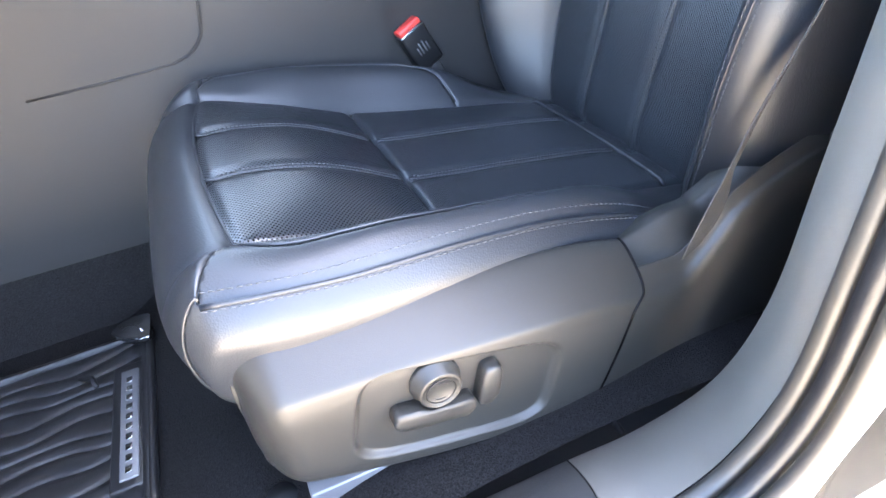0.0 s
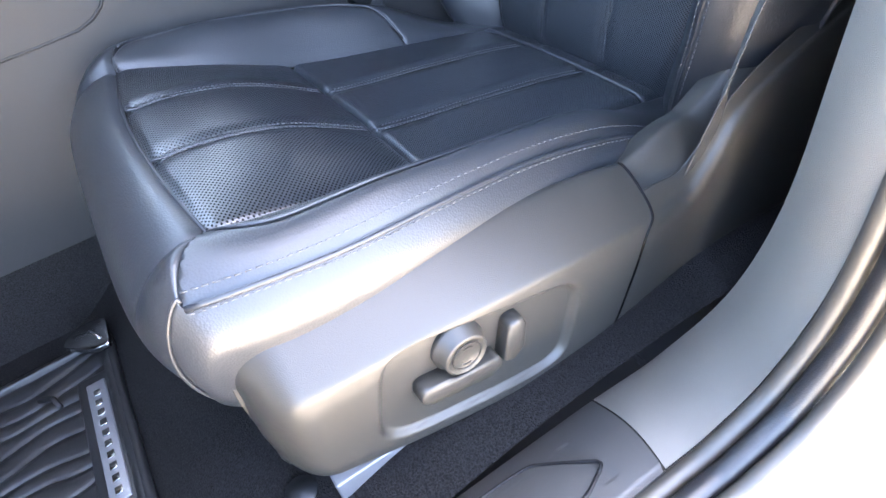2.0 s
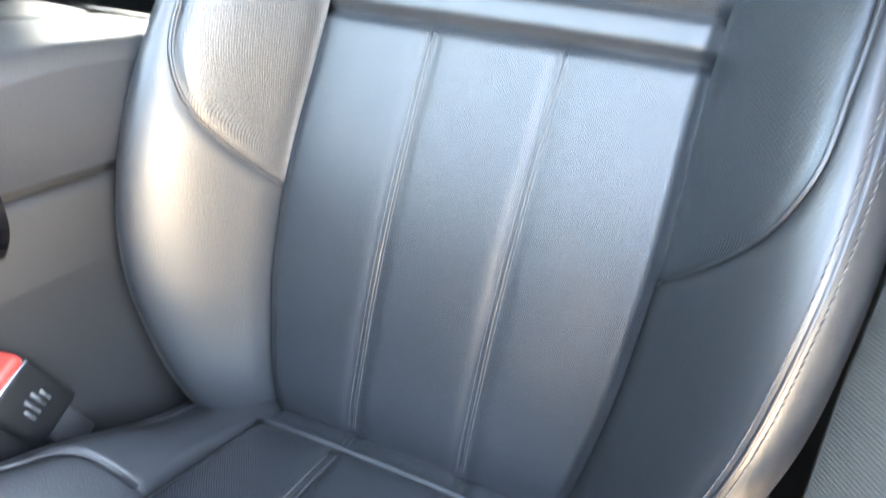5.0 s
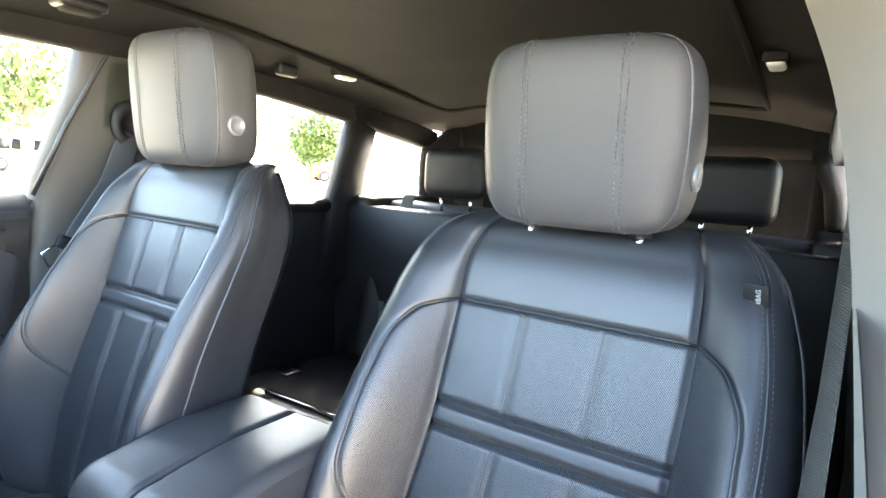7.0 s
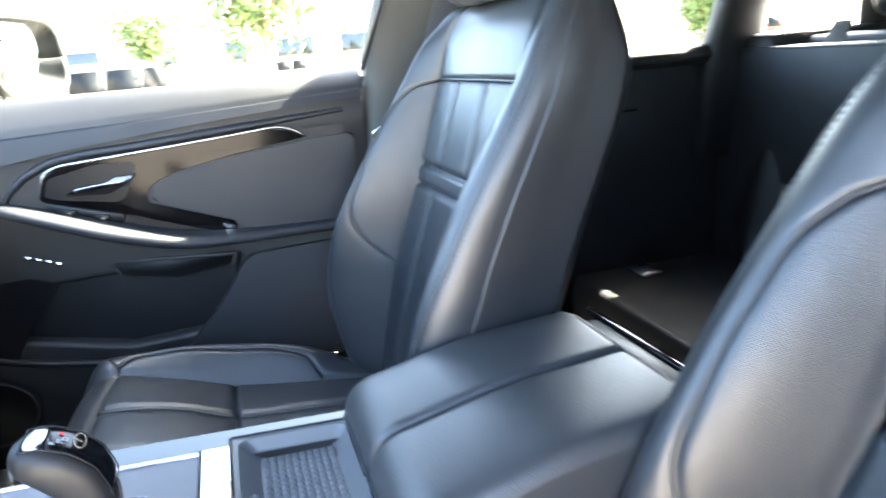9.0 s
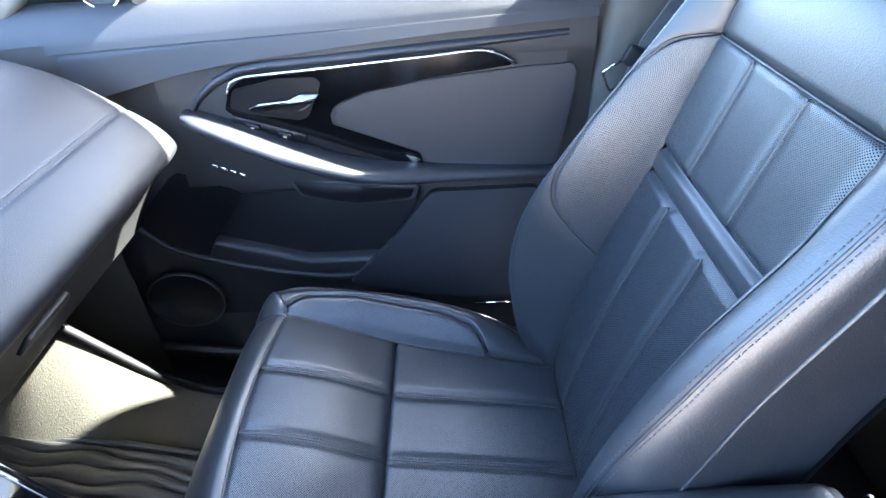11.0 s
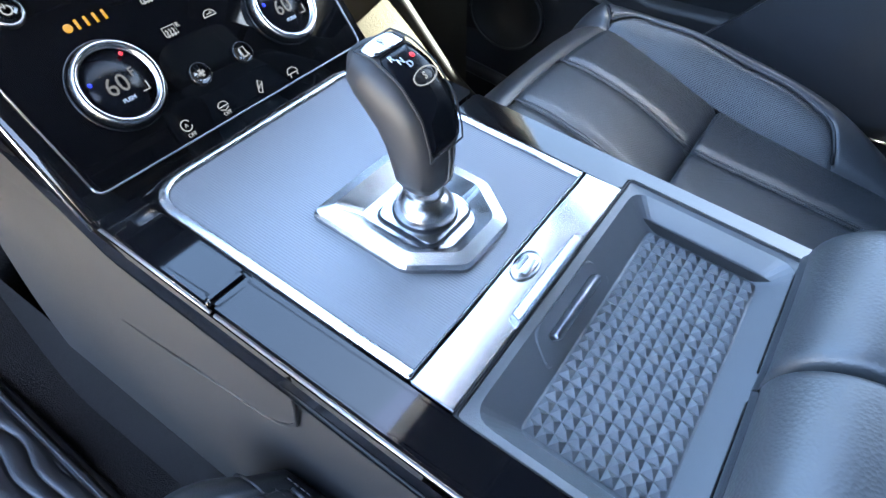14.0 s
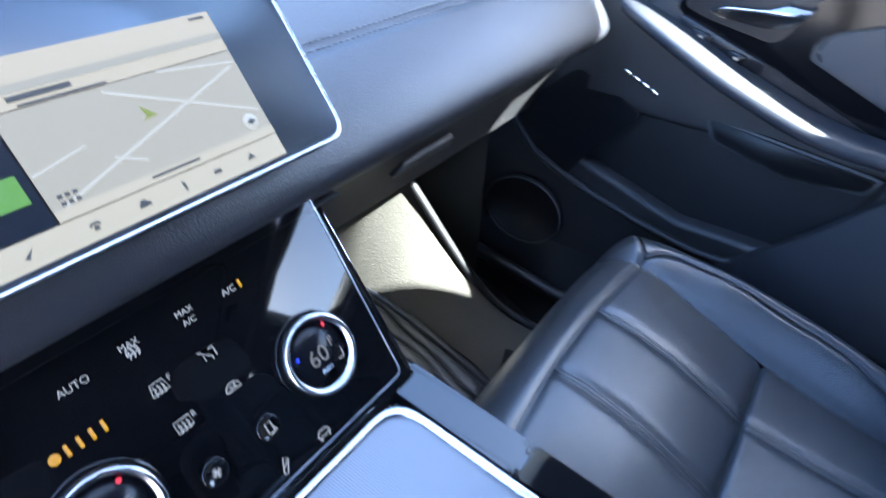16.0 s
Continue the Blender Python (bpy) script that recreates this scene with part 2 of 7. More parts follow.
def spline(xs, ys):
    """A smooth curve through the points (xs, ys), flat beyond its ends."""
    xs, ys = np.array(xs, float), np.array(ys, float)
    d = np.gradient(ys, xs)

    def f(x):
        x = np.clip(np.asarray(x, float), xs[0], xs[-1])
        i = np.clip(np.searchsorted(xs, x) - 1, 0, len(xs) - 2)
        h = xs[i + 1] - xs[i]
        t = (x - xs[i]) / h
        return (2 * t**3 - 3 * t**2 + 1) * ys[i] + (t**3 - 2 * t**2 + t) * h * d[i] + (3 * t**2 - 2 * t**3) * ys[i + 1] + (t**3 - t**2) * h * d[i + 1]

    return f


def smooth01(t):
    t = np.clip(t, 0, 1)
    return t * t * (3 - 2 * t)


def groove(d, depth, width):
    return -depth * np.exp(-((d / width) ** 2))


def sheet(f, nu, nv, uv=None, flip=False, close_u=False, close_v=False):
    """A mesh from f(u, v) on even steps of 0..1; uv gives its own flat coordinates in metres."""
    u, v = np.meshgrid(np.linspace(0, 1, nu), np.linspace(0, 1, nv), indexing="ij")
    xyz = np.stack([np.broadcast_to(c, u.shape) for c in f(u, v)], -1).reshape(-1, 3)
    idx = np.arange(nu * nv).reshape(nu, nv)
    a, b, c, d = idx[:-1, :-1], idx[1:, :-1], idx[1:, 1:], idx[:-1, 1:]
    q = np.stack([a, b, c, d], -1).reshape(-1, 4)
    if flip:
        q = q[:, ::-1]
    me = bpy.data.meshes.new("sheet")
    me.from_pydata(xyz.tolist(), [], q.tolist())
    lay = me.uv_layers.new(name="flat")
    if uv:
        p, r = uv(u, v)
        flat = np.stack([np.broadcast_to(p, u.shape), np.broadcast_to(r, u.shape)], -1).reshape(-1, 2)
    else:
        flat = np.stack([u, v], -1).reshape(-1, 2)
    lay.data.foreach_set("uv", flat[q.ravel()].astype(np.float32).ravel())
    return me


def tube_bm(points, r, seg=6, bm=None, flat=1.0):
    """A round cord along points; flat squeezes it."""
    bm = bm or bmesh.new()
    pts = [Vector(p) for p in points]
    rings = []
    side = None
    for i, p in enumerate(pts):
        t = (pts[min(i + 1, len(pts) - 1)] - pts[max(i - 1, 0)]).normalized()
        if side is None:
            side = t.orthogonal().normalized()
        side = (side - t * side.dot(t)).normalized()
        up = t.cross(side)
        rings.append([bm.verts.new(p + r * (math.cos(a) * side + flat * math.sin(a) * up)) for a in (2 * math.pi * j / seg for j in range(seg))])
    for a, b in zip(rings, rings[1:]):
        for j in range(seg):
            bm.faces.new((a[j], a[(j + 1) % seg], b[(j + 1) % seg], b[j]))
    bm.faces.new(rings[0][::-1])
    bm.faces.new(rings[-1])
    return bm


def resample(points, step):
    pts = np.array(points, float)
    d = np.r_[0, np.cumsum(np.linalg.norm(np.diff(pts, axis=0), axis=1))]
    n = max(2, int(d[-1] / step) + 1)
    s = np.linspace(0, d[-1], n)
    return np.stack([np.interp(s, d, pts[:, k]) for k in range(3)], -1)


def stitch_bm(points, length=0.0042, gap=0.0022, r=0.0005, bm=None):
    """A row of thread stitches along points."""
    bm = bm or bmesh.new()
    p = resample(points, 0.001)
    n = max(1, int(round(length / 0.001)))
    m = n + max(1, int(round(gap / 0.001)))
    for i in range(0, len(p) - n, m):
        tube_bm([p[i], (p[i] + p[i + n]) / 2 + np.array((0, 0, 0.0002)), p[i + n]], r, 4, bm)
    return bm


def block_bm(x0, x1, y0, y1, z0, z1, r=0.0, seg=2, bm=None, turn=None):
    """A box with rounded edges; turn: a matrix laid on it."""
    b2 = bmesh.new()
    bmesh.ops.create_cube(b2, size=1)
    for v in b2.verts:
        v.co = Vector(((x0 + x1) / 2 + v.co.x * (x1 - x0), (y0 + y1) / 2 + v.co.y * (y1 - y0), (z0 + z1) / 2 + v.co.z * (z1 - z0)))
    if r:
        bmesh.ops.bevel(b2, geom=b2.edges[:], offset=r, segments=seg, profile=0.5, affect="EDGES")
    if turn is not None:
        b2.transform(turn)
    if bm is None:
        return b2
    me = bpy.data.meshes.new("x")
    b2.to_mesh(me)
    b2.free()
    bm.from_mesh(me)
    bpy.data.meshes.remove(me)
    return bm


def prism_bm(points, depth, place, r=0.0, seg=2, bm=None):
    """A flat outline (p, q), thickened by depth along its normal, laid down by place(p, q, h)."""
    b2 = bmesh.new()
    lo = [b2.verts.new((p, q, 0)) for p, q in points]
    hi = [b2.verts.new((p, q, depth)) for p, q in points]
    n = len(points)
    b2.faces.new(lo[::-1])
    top = b2.faces.new(hi)
    for i in range(n):
        b2.faces.new((lo[i], lo[(i + 1) % n], hi[(i + 1) % n], hi[i]))
    if r:
        bmesh.ops.bevel(b2, geom=list(top.edges), offset=r, segments=seg, profile=0.5, affect="EDGES")
    for v in b2.verts:
        v.co = Vector(place(*v.co))
    bmesh.ops.recalc_face_normals(b2, faces=b2.faces[:])
    if bm is None:
        return b2
    me = bpy.data.meshes.new("x")
    b2.to_mesh(me)
    b2.free()
    bm.from_mesh(me)
    bpy.data.meshes.remove(me)
    return bm


def ring_bm(outer, inner, depth, place, r=0.0):
    """A flat frame between two outlines of equal count, thickened by depth."""
    b2 = bmesh.new()
    n = len(outer)
    lay = [[b2.verts.new((p, q, h)) for p, q in line] for line, h in ((outer, 0), (outer, depth), (inner, depth), (inner, 0))]
    for a in range(4):
        for i in range(n):
            b2.faces.new((lay[a][i], lay[a][(i + 1) % n], lay[(a + 1) % 4][(i + 1) % n], lay[(a + 1) % 4][i]))
    if r:
        es = [e for e in b2.edges if abs(e.verts[0].co.z - depth) < 1e-6 and abs(e.verts[1].co.z - depth) < 1e-6 and len(e.link_faces) == 2 and abs(e.link_faces[0].normal.z - e.link_faces[1].normal.z) > -1]
        b2.normal_update()
        es = [e for e in es if e.calc_face_angle(0) > 0.5]
        bmesh.ops.bevel(b2, geom=es, offset=r, segments=2, profile=0.5, affect="EDGES")
    for v in b2.verts:
        v.co = Vector(place(*v.co))
    bmesh.ops.recalc_face_normals(b2, faces=b2.faces[:])
    return b2


def rounded(points, radius, seg=5):
    """An outline with its corners rounded; radius: one for all or one a corner."""
    out, n = [], len(points)
    for i in range(n):
        p, a, b = (Vector(points[j % n]) for j in (i, i - 1, i + 1))
        r = radius[i] if isinstance(radius, (list, tuple)) else radius
        if r <= 0:
            out.append(tuple(p))
            continue
        da, db = (a - p), (b - p)
        r = min(r, da.length * 0.48, db.length * 0.48)
        s, e = p + da.normalized() * r, p + db.normalized() * r
        for k in range(seg + 1):
            t = k / seg
            out.append(tuple((1 - t) ** 2 * s + 2 * t * (1 - t) * p + t * t * e))
    return out


def lathe_bm(profile, place, seg=40, bm=None):
    """A turned piece: profile of (radius, height), laid down by place(p, q, h)."""
    bm = bm or bmesh.new()
    rings = [[bm.verts.new(place(r * math.cos(2 * math.pi * j / seg), r * math.sin(2 * math.pi * j / seg), h)) for j in range(seg)] for r, h in profile]
    for a, b in zip(rings, rings[1:]):
        for j in range(seg):
            bm.faces.new((a[j], a[(j + 1) % seg], b[(j + 1) % seg], b[j]))
    bm.faces.new(rings[0][::-1])
    bm.faces.new(rings[-1])
    return bm


def loft_bm(sections, caps=True, bm=None):
    """Skin over closed sections of equal count."""
    bm = bm or bmesh.new()
    rings = [[bm.verts.new(p) for p in s] for s in sections]
    n = len(rings[0])
    for a, b in zip(rings, rings[1:]):
        for j in range(n):
            bm.faces.new((a[j], a[(j + 1) % n], b[(j + 1) % n], b[j]))
    if caps:
        bm.faces.new(rings[0][::-1])
        bm.faces.new(rings[-1])
    bmesh.ops.recalc_face_normals(bm, faces=bm.faces[:])
    return bm


def text_mesh(words, size, place, depth=0.0004):
    """Raised lettering in the built-in font, centred, laid down by place(p, q, h)."""
    cu = bpy.data.curves.new("text", "FONT")
    cu.body, cu.size, cu.align_x, cu.align_y, cu.extrude = words, size, "CENTER", "CENTER", depth / 2
    cu.resolution_u = 3
    ob = bpy.data.objects.new("text", cu)
    me = bpy.data.meshes.new_from_object(ob)
    for v in me.vertices:
        v.co = Vector(place(v.co.x, v.co.y, v.co.z + depth / 2))
    bpy.data.objects.remove(ob)
    me.materials.clear()
    return me

# ---- front seats ----
# a: metres outboard of the seat's middle; y ahead of the bight; z up. The passenger's seat is the mirrored twin, further up and ahead.
E_C = spline([-0.06, 0.0, 0.25, 0.42, 0.5], [0.13, 0.136, 0.157, 0.165, 0.166])
RIDGE = spline([-0.06, 0.04, 0.1, 0.2, 0.3, 0.37, 0.42, 0.455, 0.5], [0.19, 0.2, 0.208, 0.218, 0.225, 0.227, 0.224, 0.215, 0.205])
Z_C = spline([-0.06, 0.0, 0.12, 0.25, 0.35, 0.42, 0.45], [0.286, 0.301, 0.32, 0.344, 0.379, 0.402, 0.406])
Z_R = spline([-0.06, 0.04, 0.1, 0.17, 0.25, 0.36, 0.42, 0.47], [0.28, 0.308, 0.335, 0.358, 0.374, 0.389, 0.396, 0.394])
ARC_C = spline([0.1, 0.115, 0.15, 0.25, 0.35, 0.4, 0.425], [0.0, 0.42, 0.66, 0.76, 0.72, 0.55, 0.12])
Y_MID = 0.25


def cushion_z(a, y):
    e, r = E_C(y), RIDGE(y)
    t = np.clip((np.abs(a) - e) / (r - e), 0, 1)
    s = smooth01(t)
    z = Z_C(y) * (1 - s) + Z_R(y) * s + 0.026 * np.sin(np.pi * t) * smooth01((y + 0.02) / 0.16) * (1 - 0.45 * smooth01((y - 0.3) / 0.12))
    z = z - 0.004 * (np.clip(np.abs(a) / e, 0, 1)) ** 2 * (t <= 0) - 0.004 * (1 - s) * (t > 0)
    return z + groove(np.abs(a) - e, 0.005, 0.005)


def y_front(a):
    e = 0.163
    k = np.abs(a) / e
    return np.where(k < 1, 0.419 + 0.013 * (1 - np.clip(k, 0, 1) ** 2), 0.419 + np.where(a < 0, -0.026, 0.036) * smooth01((np.abs(a) - e) / 0.065))


def front_roll(a, v):
    ys = y_front(a)
    zs = cushion_z(a, ys)
    cr = np.where(a < 0, 0.05, 0.024) * (np.abs(a) / 0.215) ** 6
    p = [(ys, zs), (0.474 - cr, zs + 0.004), (0.517 - cr, 0.352), (0.474 - cr, 0.298)]
    b = [(1 - v) ** 3, 3 * v * (1 - v) ** 2, 3 * v * v * (1 - v), v**3]
    return sum(w * q[0] for w, q in zip(b, p)), sum(w * q[1] for w, q in zip(b, p)) + groove(v * 0.13, 0.005, 0.005)


E_B = spline([-0.04, 0.0, 0.1, 0.2, 0.35, 0.52, 0.6, 0.66], [0.132, 0.139, 0.154, 0.158, 0.151, 0.152, 0.146, 0.126])
W_B = spline([-0.05, 0.0, 0.06, 0.12, 0.22, 0.35, 0.45, 0.55, 0.61, 0.655], [0.205, 0.23, 0.254, 0.268, 0.274, 0.269, 0.26, 0.242, 0.218, 0.18])
N_C = spline([-0.05, 0.0, 0.08, 0.18, 0.35, 0.5, 0.6, 0.63, 0.655], [-0.03, -0.006, 0.004, 0.008, 0.003, 0.0, -0.004, -0.014, -0.045])
H_B = spline([-0.05, 0.02, 0.1, 0.2, 0.35, 0.45, 0.55, 0.62, 0.66], [0.03, 0.055, 0.085, 0.1, 0.085, 0.058, 0.03, 0.006, 0.0])
ARC_B = spline([0.196, 0.215, 0.242, 0.282, 0.33, 0.41, 0.474, 0.502, 0.52], [0.0, 0.15, 0.32, 0.46, 0.51, 0.54, 0.47, 0.29, 0.0])
SEAM_B = spline([-0.05, 0.0, 0.2, 0.3, 0.45, 0.56, 0.65], [0.54, 0.55, 0.6, 0.66, 0.72, 0.74, 0.86])
SLIM = spline([-0.05, 0.08, 0.14, 0.2, 0.3, 0.5, 0.6, 0.66], [0.05, 0.12, 0.2, 0.32, 0.47, 0.46, 0.36, 0.25])
S_X2, S_X1, S_TOP, S_END = 0.35, 0.382, 0.519, 0.655


def back_n(a, s):
    e, w = E_B(s), W_B(s)
    t = np.clip((np.abs(a) - e) / (w - e), 0, 1)
    rise = np.sin(np.pi / 2 * np.clip(t / 0.6, 0, 1)) ** 1.3
    fall = 1 - np.sqrt(1 - np.clip((t - 0.5) / 0.5, 0, 1) ** 2)
    n = N_C(s) + H_B(s) * rise - (H_B(s) + 0.012) * fall
    n = n - 0.004 * np.clip(np.abs(a) / e, 0, 1) ** 4 * (t <= 0) - 0.004 * (t > 0) * (1 - t)
    return n + groove(np.abs(a) - e, 0.006, 0.006)


def flutes(a, e):
    """The two double-stitched channels of a centre panel."""
    d = np.abs(np.abs(a) - 0.052)
    return groove(d, 0.005, 0.0085) + 0.0034 * np.exp(-((d / 0.0036) ** 2)) - 0.0022 * np.exp(-((d / 0.0014) ** 2))


def front_seat(sgn, cx, oy, oz, label, driver):
    seat = empty("front_seat", (cx, oy + 0.2, 0.19), label=label, category="car seat", group="front seats")

    reach = 1.0 if driver else 0.93

    def W(a, y, z):
        drift = 0.006 - 0.01 * smooth01((y - 0.2) / 0.2) if driver else 0.0
        return cx + sgn * a + drift, oy + reach * y, oz + z

    bx0, by0, bz0, lean, wide, long = (cx, 0.0, 0.0, 0.3005, 1.0, 1.0) if driver else (0.338, 0.09, 0.082, 0.317, 0.93, 0.95)
    co, si = math.cos(lean), math.sin(lean)

    def B(a, s, n):
        drift = 0.009 * (1 - smooth01((s - 0.1) / 0.4)) if driver else 0.0
        if not driver:
            over = np.clip(-a - 0.17, 0, 1) * (1 - 0.6 * smooth01((s - 0.3) / 0.3))
            a, n = a + 0.32 * over, n + 0.35 * over - 0.38 * np.clip(n - N_C(s), 0, 1) * smooth01((-a - E_B(s)) / 0.02)
            a = a - np.clip(a - E_B(s), 0, 1) * SLIM(s)
        return bx0 + drift + sgn * wide * a, by0 - 0.03 + long * -si * s + co * n, bz0 + 0.30 + long * co * s + si * n

    fl = sgn > 0
    cushion = part("seat_cushion", block_bm(*sorted((cx - 0.2, cx + 0.2)), oy - 0.02, oy + 0.41, oz + 0.22, oz + 0.26, 0.02), PLASTIC_DARK, seat, "black cushion pan under the leather")

    def pillow(a, y):
        """How far the padding of the two middle panels swells."""
        front = y > Y_MID
        top = np.where(front, 0.0145 if driver else 0.009, 0.005)
        y0, y1 = np.where(front, Y_MID, -0.06), np.where(front, 0.42, Y_MID)
        return top * np.sin(np.pi * np.clip((y - y0) / (y1 - y0), 0, 1)) * (1 - np.clip(np.abs(a) / E_C(y), 0, 1) ** 4)

    def centre(y0, y1, front):
        def f(u, v):
            y = y0 + (y1 - y0) * v
            a = (2 * u - 1) * E_C(y)
            if front:
                y = y0 + (y_front(a) - y0) * v
                a = (2 * u - 1) * E_C(y)
            z = cushion_z(a, y) + flutes(a, E_C(y)) + groove(y - y_front(a), 0.002, 0.005) + groove(y + 0.02, 0.004, 0.01)
            z = z + ((0.0145 if driver else 0.009) if front else 0.005) * np.sin(np.pi * (y - y0) / (y1 - y0)) * (1 - np.clip(np.abs(a) / E_C(y), 0, 1) ** 4)
            ds = np.abs(y - Y_MID)
            z = z - 0.0075 * np.exp(-ds / (0.0045 if front else 0.0022))
            return W(a, y, z)

        return sheet(f, 201, 110, lambda u, v: ((2 * u - 1) * 0.155, y0 + (y1 - y0) * v), fl)

    part("front_panel", centre(Y_MID, 0.42, True), PERF_BOLD if driver else PERF, cushion, "perforated black leather front panel")
    part("rear_panel", centre(-0.06, Y_MID, False), PERF, cushion, "perforated black leather rear panel")
    for side, kc in ((-1, 1.0), (1, 0.72)):
        def ins(u, v):
            y = 0.1 + 0.325 * v
            e, r = E_C(y), RIDGE(y)
            a = e + (r - e) * ARC_C(y) * kc * u
            y = np.minimum(y, y_front(side * a))
            z = cushion_z(a, y) + groove(a - (e + (r - e) * ARC_C(y) * kc), 0.004, 0.004)
            return W(side * a, y, z)

        part("bolster_insert", sheet(ins, 24, 70, lambda u, v: (u * 0.06, v * 0.325), fl != (side < 0)), PERF if side > 0 else LEATHER, cushion)

        def bol(u, v):
            y = -0.06 + 0.515 * v
            e, r = E_C(y), RIDGE(y)
            k = np.where((y > 0.1) & (y < 0.425), ARC_C(y) * kc, 0)
            a = e + (r - e) * (k + (1 - k) * u)
            yy = np.minimum(y, y_front(side * a))
            z = cushion_z(a, yy) + groove(a - (e + (r - e) * k), 0.004, 0.004) - 0.003 * u**8
            return W(side * a, yy, z)

        part("bolster", sheet(bol, 40, 110, lambda u, v: (u * 0.08, v * 0.5), fl != (side < 0)), LEATHER, cushion)

        def band(u, w):
            fy, fz = front_roll(np.full_like(w, side * 0.215), w)
            y = -0.06 + (fy + 0.06) * u
            zb = 0.27 + 0.028 * smooth01(u)
            z0 = cushion_z(RIDGE(y), np.minimum(y, 0.455))
            z = z0 + (zb - z0) * w
            z = np.where(u > 0.999, fz, z)
            a = RIDGE(y) + 0.016 * np.sin(np.pi * 0.5 * np.clip(w * 3, 0, 1)) - 0.012 * w**3
            a = np.where(u > 0.999, 0.215, a)
            return W(side * a, y, z)

        part("side_band", sheet(band, 90, 26, lambda u, v: (u * 0.5, v * 0.12), fl != (side < 0)), LEATHER, cushion)
        ys = np.linspace(0.103, 0.42 if side > 0 else 0.408, 60)
        arc = E_C(ys) + (RIDGE(ys) - E_C(ys)) * ARC_C(ys) * kc
        part("piping", tube_bm(np.stack(W(side * arc, ys, cushion_z(arc, ys) - 0.0008), -1), 0.0016), LEATHER, cushion)
        ys = np.linspace(0.03, 0.452 if side > 0 else 0.4, 80)
        bm = None
        for da, dz in ((-0.006, 0.0008), (0.0055, -0.0015)):
            r = RIDGE(ys) + da
            bm = stitch_bm(np.stack(W(side * r, ys, cushion_z(np.minimum(r, RIDGE(ys)), np.minimum(ys, 0.45)) - 0.0015 + dz), -1), bm=bm)
        part("stitching", bm, THREAD, cushion, "grey double stitching")
        ys = np.linspace(-0.02, 0.45 if side > 0 else 0.39, 50)
        part("edge_seam", tube_bm(np.stack(W(side * (RIDGE(ys) + 0.001), ys, cushion_z(RIDGE(ys), np.minimum(ys, 0.45)) - 0.0022), -1), 0.0022), LEATHER, cushion)

    def roll(u, v):
        a = (2 * u - 1) * 0.215
        y, z = front_roll(a, v)
        return W(a, y, z)

    part("front_roll", sheet(roll, 110, 40, lambda u, v: (u * 0.45, v * 0.15), not fl), LEATHER, cushion)
    aa = np.linspace(-0.213, 0.213, 90)
    part("front_seam", tube_bm(np.stack(W(aa, y_front(aa) + 0.001, cushion_z(aa, y_front(aa)) - 0.004), -1), 0.0014), LEATHER, cushion)
    for side in (-1, 1):
        vv = np.linspace(0, 0.97, 30)
        fy, fz = front_roll(np.full(30, side * 0.212), vv)
        part("corner_seam", tube_bm(np.stack(W(np.full(30, side * 0.2135), fy + 0.0005, fz), -1), 0.0012), LEATHER, cushion)
    bm = None
    for y0, y1 in ((0.0, Y_MID - 0.008), (Y_MID + 0.008, 0.425)):
        ys = np.linspace(y0, y1, 40)
        for s in (-1, 1):
            for d in (-0.0036, 0.0036):
                a = s * 0.052 + d + 0 * ys
                bm = stitch_bm(np.stack(W(a, ys, cushion_z(a, ys) + flutes(a, E_C(ys)) + pillow(a, ys) + 0.0006), -1), 0.003, 0.0012, 0.0006, bm)
    part("channel_stitching", bm, THREAD, cushion)
    for y0, y1 in ((-0.01, Y_MID - 0.004), (Y_MID + 0.006, 0.43)):
        for s in (-1, 1):
            ys = np.linspace(y0, y1, 50)
            a = s * 0.052 + 0 * ys
            part("channel_seam", tube_bm(np.stack(W(a, ys, cushion_z(a, ys) + flutes(a, E_C(ys)) + 0.0004 + pillow(a, ys)), -1), 0.0012), LEATHER, cushion)
    aa = np.linspace(-0.136, 0.136, 30)
    part("rear_welt", tube_bm(np.stack(W(aa, np.full(30, -0.012), cushion_z(aa, np.full(30, -0.012)) + 0.001), -1), 0.003), LEATHER, cushion)

    # backrest
    back = part("backrest", sheet(lambda u, v: B((2 * u - 1) * (W_B(-0.05 + 0.7 * v) - 0.016), -0.05 + 0.7 * v, -0.125 + 0.02 * (2 * u - 1) ** 4 + 0.03 * smooth01((v - 0.85) / 0.15)), 40, 60, flip=not fl), LEATHER, seat, "plain leather back of the backrest")

    def panel(s0, s1, fluted):
        def f(u, v):
            s = s0 + (s1 - s0) * v
            a = (2 * u - 1) * E_B(s)
            n = back_n(a, s) + (0.8 * flutes(a, E_B(s)) if fluted else 0)
            for sx in (S_X2, S_X1):
                n = n + groove(s - sx, 0.007, 0.005)
            n = n + groove(s - S_TOP, 0.004, 0.004)
            return B(a, s, n)

        return sheet(f, 111, max(24, int((s1 - s0) / 0.003)), lambda u, v: ((2 * u - 1) * 0.15, s0 + (s1 - s0) * v), not fl)

    part("lower_panel", panel(-0.04, S_X2, True), PERF, back, "perforated leather lumbar panel")
    part("cross_band", panel(S_X2, S_X1, False), LEATHER, back, "smooth leather cross band")
    part("upper_panel", panel(S_X1, S_TOP, True), PERF, back, "perforated leather upper panel")
    part("top_panel", panel(S_TOP, S_END, False), LEATHER, back, "smooth leather top panel")
